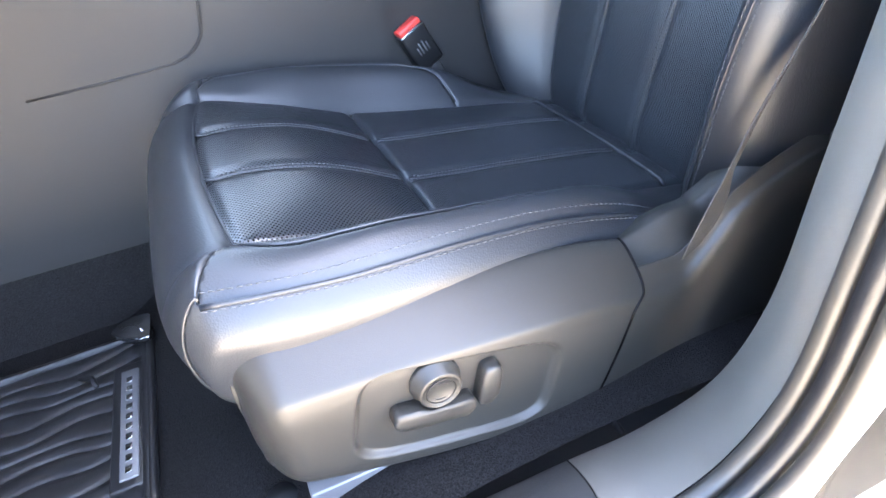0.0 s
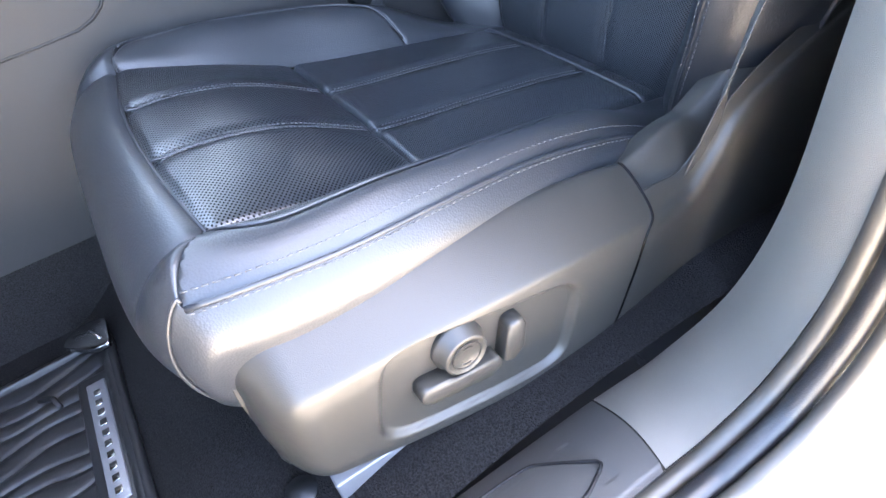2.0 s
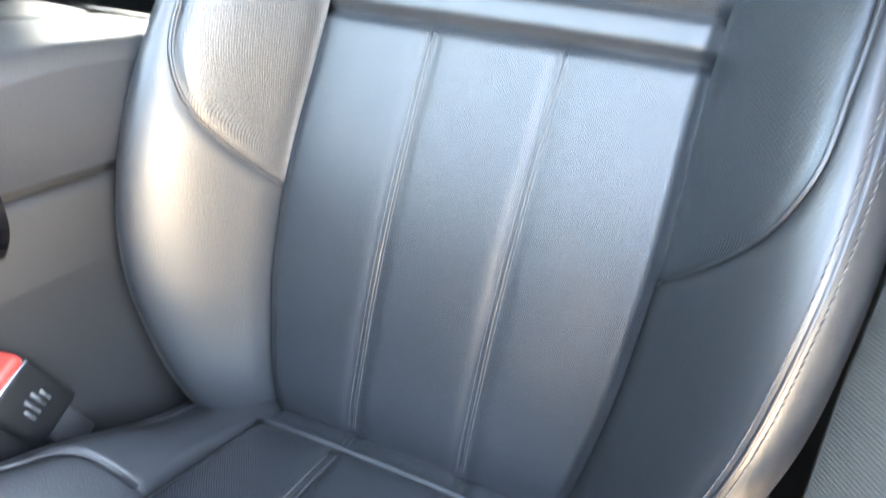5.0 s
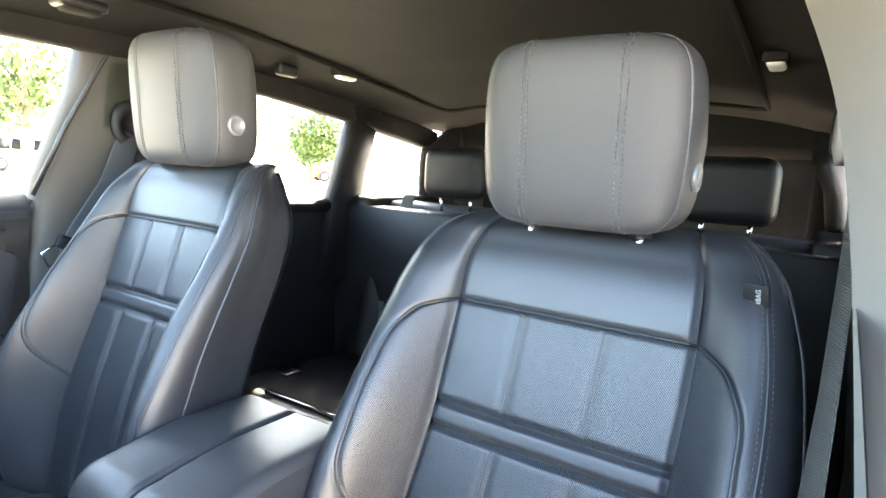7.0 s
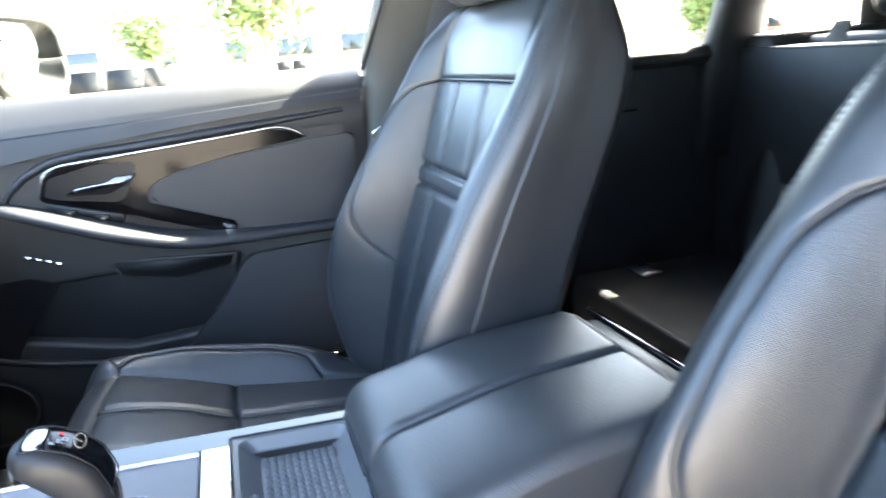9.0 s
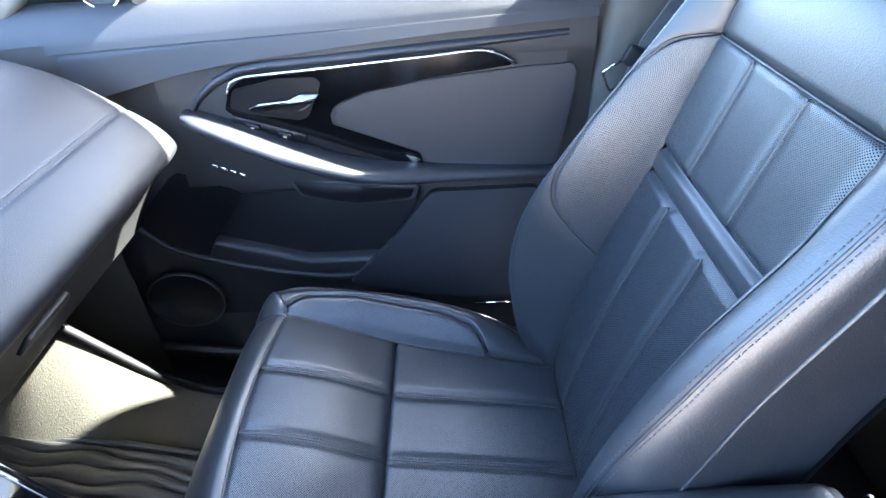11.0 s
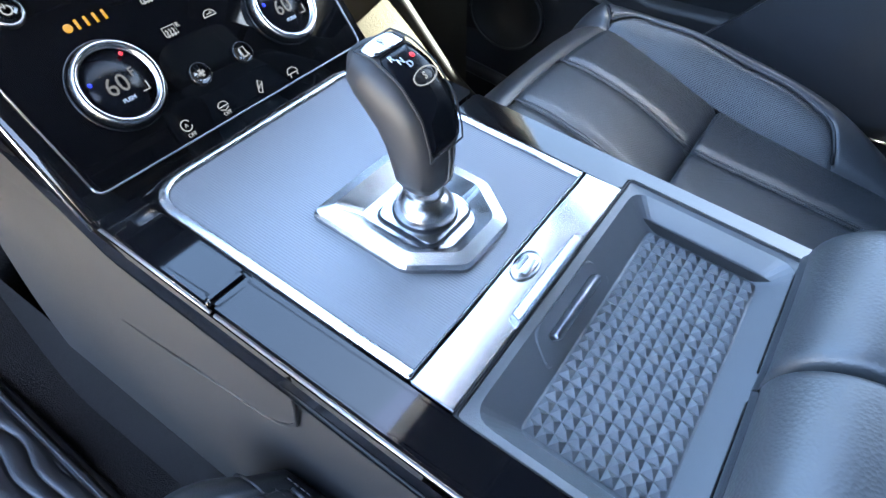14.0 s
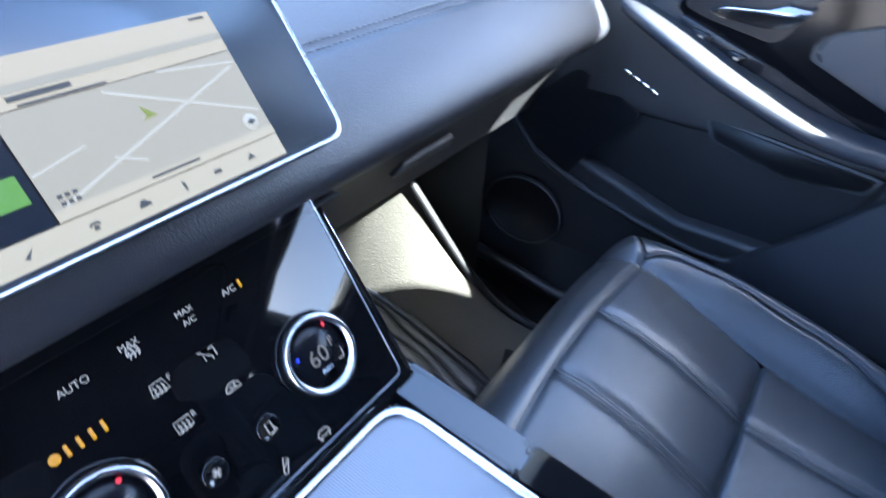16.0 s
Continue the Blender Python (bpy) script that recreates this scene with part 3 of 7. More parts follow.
    for side in (-1, 1):
        def ins(u, v):
            s = 0.196 + 0.324 * v
            e, w = E_B(s), W_B(s)
            a = e + (w - e) * ARC_B(s) * u
            n = back_n(a, s) + groove(a - (e + (w - e) * ARC_B(s)), 0.004, 0.004)
            return B(side * a, s, n)

        part("bolster_insert", sheet(ins, 28, 80, lambda u, v: (u * 0.08, v * 0.33), fl == (side < 0)), PERF, back, "perforated bolster insert")

        def bol(u, v):
            s = -0.05 + 0.705 * v
            e, w = E_B(s), W_B(s)
            k = np.where((s > 0.196) & (s < 0.52), ARC_B(s), 0)
            a = e + (w - e) * (k + (1 - k) * u)
            n = back_n(a, s) + groove(a - (e + (w - e) * k), 0.004, 0.004)
            return B(side * a, s, n)

        part("bolster", sheet(lambda u, v: bol(1 - (1 - u) ** 2, v), 60, 150, lambda u, v: (u * 0.11, v * 0.7), fl == (side < 0)), LEATHER, back)

        def flank(u, v):
            s = -0.05 + 0.705 * v
            w = W_B(s)
            n0 = back_n(w, s)
            n = n0 + (-0.106 - n0) * u
            a = w + 0.003 * np.sin(np.pi * np.clip(u * 2, 0, 1)) - 0.03 * u
            return B(side * a, s, n + 0.03 * u * smooth01((v - 0.85) / 0.15))

        part("side_panel", sheet(flank, 24, 90, lambda u, v: (u * 0.1, v * 0.7), fl == (side < 0)), LEATHER, back)
        s = np.linspace(0.197, 0.519, 80)
        a = E_B(s) + (W_B(s) - E_B(s)) * ARC_B(s)
        part("piping", tube_bm(np.stack(B(side * a, s, back_n(a, s) - 0.0006), -1), 0.0015), LEATHER, back)
        s = np.linspace(-0.03, 0.645, 90)
        bm = None
        for d in (-0.0045, 0.0045):
            a = E_B(s) + (W_B(s) - E_B(s)) * np.minimum(SEAM_B(s) + (0.2 if side < 0 else 0), 0.87) + d
            bm = stitch_bm(np.stack(B(side * a, s, back_n(a, s) + 0.0006), -1), bm=bm)
        part("stitching", bm, THREAD, back, "grey double stitching")
        a = E_B(s) + (W_B(s) - E_B(s)) * np.minimum(SEAM_B(s) + (0.2 if side < 0 else 0), 0.87)
        part("edge_seam", tube_bm(np.stack(B(side * a, s, back_n(a, s) - 0.0004), -1), 0.0016), LEATHER, back)
        a = W_B(s)
        part("side_seam", tube_bm(np.stack(B(side * (a + 0.001), s, back_n(a, s) - 0.002), -1), 0.0022), LEATHER, back)
    bm = None
    for s0, s1 in ((0.0, S_X2 - 0.006), (S_X1 + 0.006, S_TOP - 0.004)):
        s = np.linspace(s0, s1, 40)
        for q in (-1, 1):
            for d in (-0.0032, 0.0032):
                a = q * 0.052 + d + 0 * s
                bm = stitch_bm(np.stack(B(a, s, back_n(a, s) + flutes(a, E_B(s)) + 0.0006), -1), 0.003, 0.001, 0.0005, bm)
    part("channel_stitching", bm, THREAD, back)
    for s0, s1 in ((0.0, S_X2 - 0.005), (S_X1 + 0.005, S_TOP - 0.003)):
        for q in (-1, 1):
            s = np.linspace(s0, s1, 40)
            a = q * 0.052 + 0 * s
            part("channel_seam", tube_bm(np.stack(B(a, s, back_n(a, s) + 0.8 * flutes(a, E_B(s)) + 0.0003), -1), 0.0011), LEATHER, back)
    a = np.linspace(-0.225, 0.225, 80)
    s = S_TOP - 0.02 * np.clip((np.abs(a) - 0.15) / 0.06, 0, 1) ** 2
    part("shoulder_seam", tube_bm(np.stack(B(a[13:-13], s[13:-13], back_n(a, s)[13:-13] - 0.001), -1), 0.0014), LEATHER, back)

    # headrest
    hy, hz = (-0.228, 1.014) if driver else (-0.15, 1.056)

    def HB(a, s, n):
        return bx0 + sgn * a, hy - 0.03 * (s - 0.755) + n, hz + (s - 0.755)

    def hr(th, ph, grow=1.0):
        c = lambda x, e: np.sign(np.cos(x)) * np.abs(np.cos(x)) ** e
        q = lambda x, e: np.sign(np.sin(x)) * np.abs(np.sin(x)) ** e
        h = q(ph, 0.36)
        wd = 0.131 - 0.008 * np.clip(-h, 0, 1) - 0.006 * np.clip(h, 0, 1)
        a = wd * c(th, 0.45) * c(ph, 0.36) * grow
        n = 0.061 * q(th, 0.5) * c(ph, 0.36) * grow
        s = 0.755 + 0.11 * h * grow
        n = n + 0.012 - 0.012 * (a / 0.13) ** 2 * (n > 0) + 0.012 * h
        return a, s, n

    def hshape(u, v):
        return HB(*hr(2 * np.pi * u, (v - 0.5) * np.pi * 0.998))

    head = part("headrest", sheet(hshape, 97, 61, lambda u, v: (u * 0.7, v * 0.3), not fl), HEAD_LEATHER, seat, "padded leather headrest")
    bm = None
    for a0 in (-0.058, 0.058):
        for d in (-0.0035, 0.0035):
            ph = np.linspace(-1.35, 1.35, 60)
            pts = []
            for p in ph:
                th = np.linspace(0.02, np.pi - 0.02, 400)
                aa, ss, nn = hr(th, np.full_like(th, p), 1.003)
                i = np.argmin(np.abs(aa - a0 - d))
                pts.append(HB(aa[i], ss[i], nn[i] + 0.0005))
            bm = stitch_bm(pts, r=0.0009, bm=bm)
    part("stitching", bm, THREAD, head, "grey double stitching")
    for th0 in (0.5, np.pi - 0.5):
        ph = np.linspace(-1.3, 1.3, 60)
        part("corner_seam", tube_bm(np.stack(HB(*hr(np.full_like(ph, th0), ph, 1.001)), -1), 0.0015), LEATHER, head)
        bm = None
        for d in (-0.03, 0.03):
            bm = stitch_bm(np.stack(HB(*hr(np.full_like(ph, th0 + d), ph, 1.004)), -1), bm=bm)
        part("stitching", bm, THREAD, head)
    bx, by, bz = HB(0.0, 0.715, 0.012)
    bx = bx0 - 0.126
    part("release_button", lathe_bm([(0.0165, 0.0), (0.0165, 0.004), (0.013, 0.006), (0.0125, 0.0035), (0.001, 0.0045)], lambda p, q, h: (bx - h, by + p, bz + q), 28), PLATE, head, "round satin button")
    for a0 in (-0.07, 0.07):
        part("headrest_post", tube_bm([B(a0, 0.6, -0.02), HB(a0, 0.66, -0.01)], 0.006, 12), CHROME, head, "chrome post")
        part("post_collar", tube_bm([B(a0, 0.632, -0.014), B(a0, 0.65, -0.012)], 0.014, 16), PLASTIC_DARK, back)
    # seat rails and lower frame
    for a0 in (-0.17, 0.17):
        part("seat_rail", block_bm(*sorted((cx + sgn * (a0 - 0.022), cx + sgn * (a0 + 0.022))), oy - 0.08, oy + 0.43, 0.182, 0.205, 0.004), PLASTIC_DARK, seat, "steel rail on the floor")
        part("rail_bracket", block_bm(*sorted((cx + sgn * (a0 - 0.012), cx + sgn * (a0 + 0.012))), oy + 0.02, oy + 0.4, 0.2, oz + 0.245, 0.004), PLASTIC_DARK, seat)
    return seat, W, B


D_SEAT, DW, DB = front_seat(-1, -0.35, 0.0, 0.0, "black leather front car seat with perforated panels", True)
P_SEAT, PW, PB = front_seat(1, 0.338, 0.055, 0.073, "black leather front car seat with perforated panels", False)

# the switch side of the driver's seat
TOP_Z = spline([-0.22, -0.14, -0.05, 0.0, 0.05, 0.09, 0.17, 0.24, 0.33, 0.4, 0.46], [0.44, 0.405, 0.37, 0.348, 0.327, 0.326, 0.343, 0.353, 0.363, 0.366, 0.366])
BOT_Z = spline([-0.22, -0.1, 0.0, 0.19, 0.3, 0.35, 0.4, 0.46], [0.195, 0.192, 0.19, 0.2, 0.216, 0.227, 0.24, 0.256])
OUT_X = spline([-0.22, -0.14, -0.03, 0.08, 0.2, 0.35, 0.42, 0.46], [-0.612, -0.611, -0.611, -0.617, -0.627, -0.627, -0.624, -0.622])
NOSE = 0.452


# the rear shield's upper edge, with the slot that the belt comes out of
REAR_Z = spline([-0.22, -0.07, -0.006, 0.028, 0.034, 0.042, 0.06, 0.078, 0.105, 0.14, 0.2], [0.43, 0.398, 0.38, 0.364, 0.36, 0.352, 0.333, 0.318, 0.3165, 0.32, 0.33])


def JOINT(v):
    return 0.004 - 0.006 * np.sin(np.pi * np.clip(v / 0.45, 0, 1)) + 0.062 * smooth01((v - 0.25) / 0.75)


def corner(y, r):
    """How much of a corner of radius r is cut away, running up to the shield's front end."""
    k = np.clip((y - NOSE + r) / r, 0, 1)
    return r * (1 - np.sqrt(1 - k * k))


def shield(y0, y1):
    rear = y0 < 0

    def f(u, v):
        if not rear:
            u = 1 - (1 - u) ** 1.8
        y0v = y0 if rear else y0 + JOINT(v)
        y1v = y1 + JOINT(v) if rear else y1
        y = y0v + (y1v - y0v) * u
        zt, zb = TOP_Z(y) - corner(y, 0.035), BOT_Z(y) + corner(y, 0.022)
        xo = np.minimum(OUT_X(y) + 1.4 * corner(y, 0.034), -0.5755)
        if rear:
            zt = REAR_Z(y)
        ze = np.maximum(zt - (0.03 if rear else 0.042), zb + 0.012)
        rim = (-0.598, -0.601) if rear else (-0.566, -0.58)
        p = [(rim[0] + 0 * y, zt - 0.014), (rim[1] + 0 * y, zt - 0.0015), (np.minimum(xo + 0.009, rim[1] - 0.004), ze + 0.0155), (xo + 0.0005, ze - 0.001), (xo, (ze + zb) / 2), (xo + 0.001, zb + 0.01), (xo + 0.008, zb), (np.minimum(xo + 0.04, -0.56), zb)]
        s = v * (len(p) - 1)
        pts = np.array([[np.broadcast_to(c, u.shape) for c in q] for q in p])
        i = np.clip(np.floor(s).astype(int), 0, len(p) - 2)
        t = s - i
        m = np.gradient(pts, axis=0)
        pick = lambda arr, j, k: np.take_along_axis(arr[:, k], j[None], 0)[0]
        h = ((2 * t**3 - 3 * t**2 + 1), (t**3 - 2 * t**2 + t), (3 * t**2 - 2 * t**3), (t**3 - t**2))
        out = [h[0] * pick(pts, i, k) + h[1] * pick(m, i, k) + h[2] * pick(pts, i + 1, k) + h[3] * pick(m, i + 1, k) for k in (0, 1)]
        # recessed switch field
        c, sn = math.cos(radians(13)), math.sin(radians(13))
        p1, p2 = (y - 0.3) * c + (out[1] - 0.276) * sn, -(y - 0.3) * sn + (out[1] - 0.276) * c
        ed = (np.abs(p1 / 0.082) ** 5 + np.abs(p2 / 0.043) ** 5) ** 0.2
        d = 0.006 * smooth01((1.03 - ed) / 0.07) * (v > 0.3)
        return out[0] + d, y, out[1]

    return f


sh = part("side_shield", sheet(shield(0.128, NOSE), 220, 150), SHIELD, D_SEAT, "grained grey plastic side shield")
part("rear_shield", sheet(shield(-0.22, 0.1255), 150, 120), SHIELD, D_SEAT, "grained grey plastic rear shield")
vv = np.linspace(0.12, 0.93, 60)
edge = np.stack(shield(0.1267, NOSE)(0 * vv, vv), -1)
part("shield_gap", tube_bm(edge, 0.0013, 6), INLAY, D_SEAT, "dark joint between the two shields")


def cover(u, v):
    """The shield's inboard top, running on behind the joint to the bight."""
    y = 0.129 - 0.23 * u
    up = 0.55 * np.clip(0.045 - y, 0, 1)
    return -0.556 - 0.05 * v, y, 0.334 + up - 0.004 * u - 0.014 * (1 - smooth01(u / 0.3)) + 0.006 * np.sin(np.pi * np.clip(v * 1.4, 0, 1)) - 0.045 * np.clip(v - 0.35, 0, 1) ** 1.3


part("inner_cover", sheet(cover, 60, 24, flip=True), SHIELD, D_SEAT, "smooth plastic cover beside the cushion")
ys = np.linspace(0.135, NOSE - 0.004, 70)
part("felt_strip", tube_bm(np.stack([-0.5665 + 0 * ys, ys, TOP_Z(ys) - corner(ys, 0.035) - 0.009], -1), 0.0075, 8, flat=0.6), FELT, D_SEAT, "grey felt strip between leather and shield")


def on_shield(p, q, h):
    """p along the seat towards its front, q up, h out from the shield."""
    c, s = math.cos(radians(17)), math.sin(radians(17))
    return -0.6205 - h, 0.306 + p * c - q * s, 0.287 + p * s + q * c


knob = part("lumbar_knob", lathe_bm([(0.0195, 0), (0.0195, 0.005), (0.017, 0.006), (0.0165, 0.014), (0.0145, 0.0155), (0.014, 0.0145), (0.0005, 0.0145)], lambda p, q, h: on_shield(p + 0.017, q + 0.014, h), 36), SHIELD, D_SEAT, "round grey switch with arrow marks")
part("knob_ring", tube_bm([on_shield(0.017 + 0.011 * math.cos(t), 0.014 + 0.011 * math.sin(t), 0.0148) for t in np.linspace(0, 6.28, 30)], 0.0006, 5), PLASTIC_DARK, knob)
for t0 in (1.0, 4.1):
    part("arrow_mark", tube_bm([on_shield(0.017 + 0.0075 * math.cos(t), 0.014 + 0.0075 * math.sin(t), 0.0146) for t in np.linspace(t0, t0 + 1.0, 6)], 0.0006, 4), PLASTIC_DARK, knob)
part("slide_switch", prism_bm(rounded([(-0.018, -0.017), (0.046, -0.022), (0.048, -0.006), (0.028, -0.003), (0.02, -0.006), (-0.016, 0.0)], 0.006), 0.014, on_shield, 0.003), SHIELD, D_SEAT, "grey seat slide switch")
part("recline_switch", prism_bm(rounded([(-0.036, -0.006), (-0.02, -0.012), (-0.017, 0.026), (-0.031, 0.029)], 0.006), 0.014, on_shield, 0.003), SHIELD, D_SEAT, "grey backrest switch")
part("rail_end", block_bm(-0.606, -0.565, 0.335, 0.428, 0.183, 0.21, 0.002), PLATE, D_SEAT, "bare metal rail end")
part("rail_cap", block_bm(-0.618, -0.604, 0.25, 0.43, 0.182, 0.19, 0.003), PLASTIC_DARK, D_SEAT)
part("cushion_foot", block_bm(-0.59, -0.55, 0.418, 0.45, 0.235, 0.29, 0.008), SHIELD, D_SEAT)
tag = part("fabric_tag", block_bm(-0.012, 0.012, -0.001, 0.001, -0.017, 0.017, 0.0006, turn=pose(*DB(0.203, 0.575, float(back_n(0.203, 0.575)) + 0.002), -17, 0, -12)), PLASTIC_DARK, D_SEAT, "small black tag with white lettering")
tag_place = pose(*DB(0.203, 0.575, float(back_n(0.203, 0.575)) + 0.002), -17, 0, -12)
part("tag_lettering", text_mesh("AIRBAG", 0.0068, lambda p, q, h: tag_place @ Vector((-0.003 + q, 0.001 + h, p))), INK, tag, "white lettering")

# ---- centre console ----
CX = 0.003


def on_deck(p, q, h):
    """p across from the console's middle, q ahead, h up from the deck."""
    return CX + p, q - 0.118 * h, 0.558 + (q - 0.303) * 0.118 + h


console = empty("centre_console", (CX, 0.3, 0.13), label="centre console with gloss black rails and satin metal plate", category="console")
for s in (-1, 1):
    def wall(u, v):
        y = -0.14 + 0.98 * u
        top = 0.545 + (np.minimum(y, 0.5) - 0.303) * 0.118 + 0.6 * np.clip(y - 0.5, 0, 0.12)
        top = np.where(y < 0.15, 0.5, top)
        z = 0.2 + (top - 0.2) * v
        x = CX + s * (0.118 + 0.012 * np.cos(np.pi * v) - 0.006)
        return x, y, z

    part("side_wall", sheet(wall, 120, 60, flip=s > 0), TUNNEL, console, "grey moulded side wall")
    part("carpet_skirt", sheet(lambda u, v: (CX + s * (0.108 + 0.03 * (1 - v) ** 2 + 0.012 + 0.006 * (1 - v)), -0.14 + 1.2 * u, 0.09 + 0.134 * v), 40, 12, flip=s > 0), CARPET, console, "dark carpet up the tunnel side")
    part("pocket_rim", tube_bm([(CX + s * (0.1072 + 0.004 * smooth01((y - 0.45) / 0.12)), y, z) for y, z in ((0.6, 0.412), (0.525, 0.414), (0.475, 0.416), (0.433, 0.419), (0.415, 0.425), (0.402, 0.434), (0.392, 0.447), (0.386, 0.475), (0.382, 0.51))], 0.0018, 10), TUNNEL, console, "rounded rim of the shallow side pocket")
    # gloss rails with a joint
    for y0, y1 in ((0.41, 0.506), (0.155, 0.4065)):
        x0, x1 = (-0.119, -0.0935) if s < 0 else (0.1, 0.127)
        rail = [(x0, y0), (x1, y0), (x1, y1), (x0, y1)] if s < 0 or y0 > 0.4 else [(0.1145, y0), (x1, y0), (x1, y1), (x0, y1), (x0, 0.2785), (0.1145, 0.2785)]
        rail = rounded(rail, 0.002)
        part("gloss_rail", prism_bm(rail, 0.014, lambda p, q, h: on_deck(p, q, h - 0.0135), 0.0045 if y0 > 0.4 or s < 0 else 0.002, 6), GLOSS, console, "gloss black rail", smooth=False)
        part("rail_edge", tube_bm([on_deck(x0 if s < 0 else x1, y, -0.008) for y in (y0, y1)], 0.0012), PLATE, console)
    part("under_rail", sheet(lambda u, v: (CX + s * (0.1225 - 0.012 * v + 0.006 * np.sin(np.pi * v)), 0.1 + 0.52 * u, 0.549 + (np.minimum(0.1 + 0.52 * u, 0.5) - 0.303) * 0.118 - 0.046 * v + 0.6 * np.clip(0.52 * u - 0.4, 0, 1)), 50, 14), GLOSS, console, "gloss black lower rail")

plate_line = rounded([(-0.092, 0.303), (0.097, 0.303), (0.097, 0.497), (-0.092, 0.497)], [0.002, 0.002, 0.026, 0.026], 8)
plate_in = rounded([(-0.086, 0.3045), (0.091, 0.3045), (0.091, 0.491), (-0.086, 0.491)], [0.001, 0.001, 0.021, 0.021], 8)
part("deck_base", prism_bm([(-0.116, 0.15), (0.1135, 0.15), (0.1135, 0.278), (-0.116, 0.278)], 0.02, lambda p, q, h: on_deck(p, q, h - 0.058)), PLASTIC_DARK, console)
part("deck_front", prism_bm([(-0.116, 0.3), (0.122, 0.3), (0.122, 0.512), (-0.116, 0.512)], 0.02, lambda p, q, h: on_deck(p, q, h - 0.0235), 0.002), GLOSS, console, "gloss black deck")
part("metal_plate", prism_bm(plate_in, 0.003, lambda p, q, h: on_deck(p, q, h - 0.0025)), RIBBED, console, "finely ribbed blue-grey metal plate", smooth=False)
part("plate_frame", ring_bm(plate_line, plate_in, 0.006, lambda p, q, h: on_deck(p, q, h - 0.003), 0.0015), SATIN, console, "satin metal frame")
part("metal_band", prism_bm(rounded([(-0.0925, 0.2775), (0.0985, 0.2775), (0.0975, 0.3025), (-0.0925, 0.3025)], 0.001, 2), 0.006, lambda p, q, h: on_deck(p, q, h - 0.0035), 0.0012), BAND, console, "wide satin metal band", smooth=False)
part("latch_lip", prism_bm(rounded([(-0.036, 0.2765), (0.042, 0.2765), (0.038, 0.284), (-0.032, 0.284)], 0.001, 2), 0.006, lambda p, q, h: on_deck(p, q, h + 0.0015), 0.002), SATIN, console)
badge = part("badge", prism_bm([(0.0115 * math.cos(t) + 0.003, 0.2945 + 0.0068 * math.sin(t)) for t in np.linspace(0, 2 * math.pi, 28)[:-1]], 0.0012, lambda p, q, h: on_deck(p, q, h + 0.0025), 0.0005), SATIN, console, "small oval emblem")
part("badge_rim", tube_bm([on_deck(0.0115 * math.cos(t) + 0.003, 0.2945 + 0.0068 * math.sin(t), 0.0037) for t in np.linspace(0, 2 * math.pi, 30)], 0.0006, 5), SATIN, badge)
for q in (0.297, 0.292):
    part("badge_bar", prism_bm([(-0.003, q - 0.0009), (0.009, q - 0.0009), (0.009, q + 0.0009), (-0.003, q + 0.0009)], 0.0007, lambda p, q, h: on_deck(p, q, h + 0.0036)), INK, badge)

# tray with a studded mat
tray_out = rounded([(-0.0935, 0.1635), (0.1135, 0.1635), (0.1135, 0.277), (-0.0935, 0.277)], 0.004, 5)
tray_mid = rounded([(-0.0875, 0.1665), (0.109, 0.1665), (0.109, 0.271), (-0.0875, 0.271)], 0.012, 5)
tray_low = rounded([(-0.072, 0.18), (0.1, 0.18), (0.1, 0.2515), (-0.072, 0.2515)], 0.006, 5)
bm = bmesh.new()
rings = [[bm.verts.new(on_deck(p, q, h)) for p, q in line] for line, h in ((tray_out, -0.03), (tray_out, -0.0005), (tray_mid, -0.002), (tray_low, -0.02))]
for a, b in zip(rings, rings[1:]):
    for i in range(len(a)):
        bm.faces.new((a[i], a[(i + 1) % len(a)], b[(i + 1) % len(a)], b[i]))
bm.faces.new(rings[-1])
bmesh.ops.recalc_face_normals(bm, faces=bm.faces[:])
tray = part("tray", bm, TRAY, console, "open grey rubber-lined tray", smooth=False)
part("tray_rim", tube_bm([on_deck(p, q, -0.0005) for p, q in tray_out + tray_out[:1]], 0.0012, 6), PLASTIC_DARK, console)
nx, ny = 22, 10
px, py = 0.168 / nx, 0.069 / ny
mat_verts, mat_faces = [], []
for i in range(nx):
    for j in range(ny):
        x0, y0 = -0.07 + i * px, 0.1812 + j * py
        k = len(mat_verts)
        mat_verts += [on_deck(*c) for c in ((x0, y0, -0.0195), (x0 + px, y0, -0.0195), (x0 + px, y0 + py, -0.0195), (x0, y0 + py, -0.0195), (x0 + px / 2, y0 + py / 2, -0.0165))]
        mat_faces += [(k, k + 1, k + 4), (k + 1, k + 2, k + 4), (k + 2, k + 3, k + 4), (k + 3, k, k + 4)]
me = bpy.data.meshes.new("studs")
me.from_pydata(mat_verts, [], mat_faces)
part("studded_mat", me, TRAY, tray, "rubber mat of small pyramids", smooth=False, kind="stuff")


def on_slope(p, q, h):
    """On the tray's front wall: q up the slope, h out of it."""
    return on_deck(p, 0.2515 + 0.75 * q + 0.66 * -h, -0.02 + 0.66 * q + 0.75 * h)


pocket = rounded([(-0.036, 0.004), (0.042, 0.004), (0.036, 0.026), (-0.03, 0.026)], 0.006)
part("pull_pocket", prism_bm(pocket, 0.0022, lambda p, q, h: on_slope(p, q, h - 0.0005), 0.0014), TRAY, tray, "recess behind the pull", smooth=False)
part("tray_pull", prism_bm(rounded([(-0.023, 0.0135), (0.03, 0.0135), (0.03, 0.018), (-0.023, 0.018)], 0.002), 0.0055, lambda p, q, h: on_slope(p, q, h + 0.0015), 0.0016, 3), EDGE, tray, "slim metal pull")

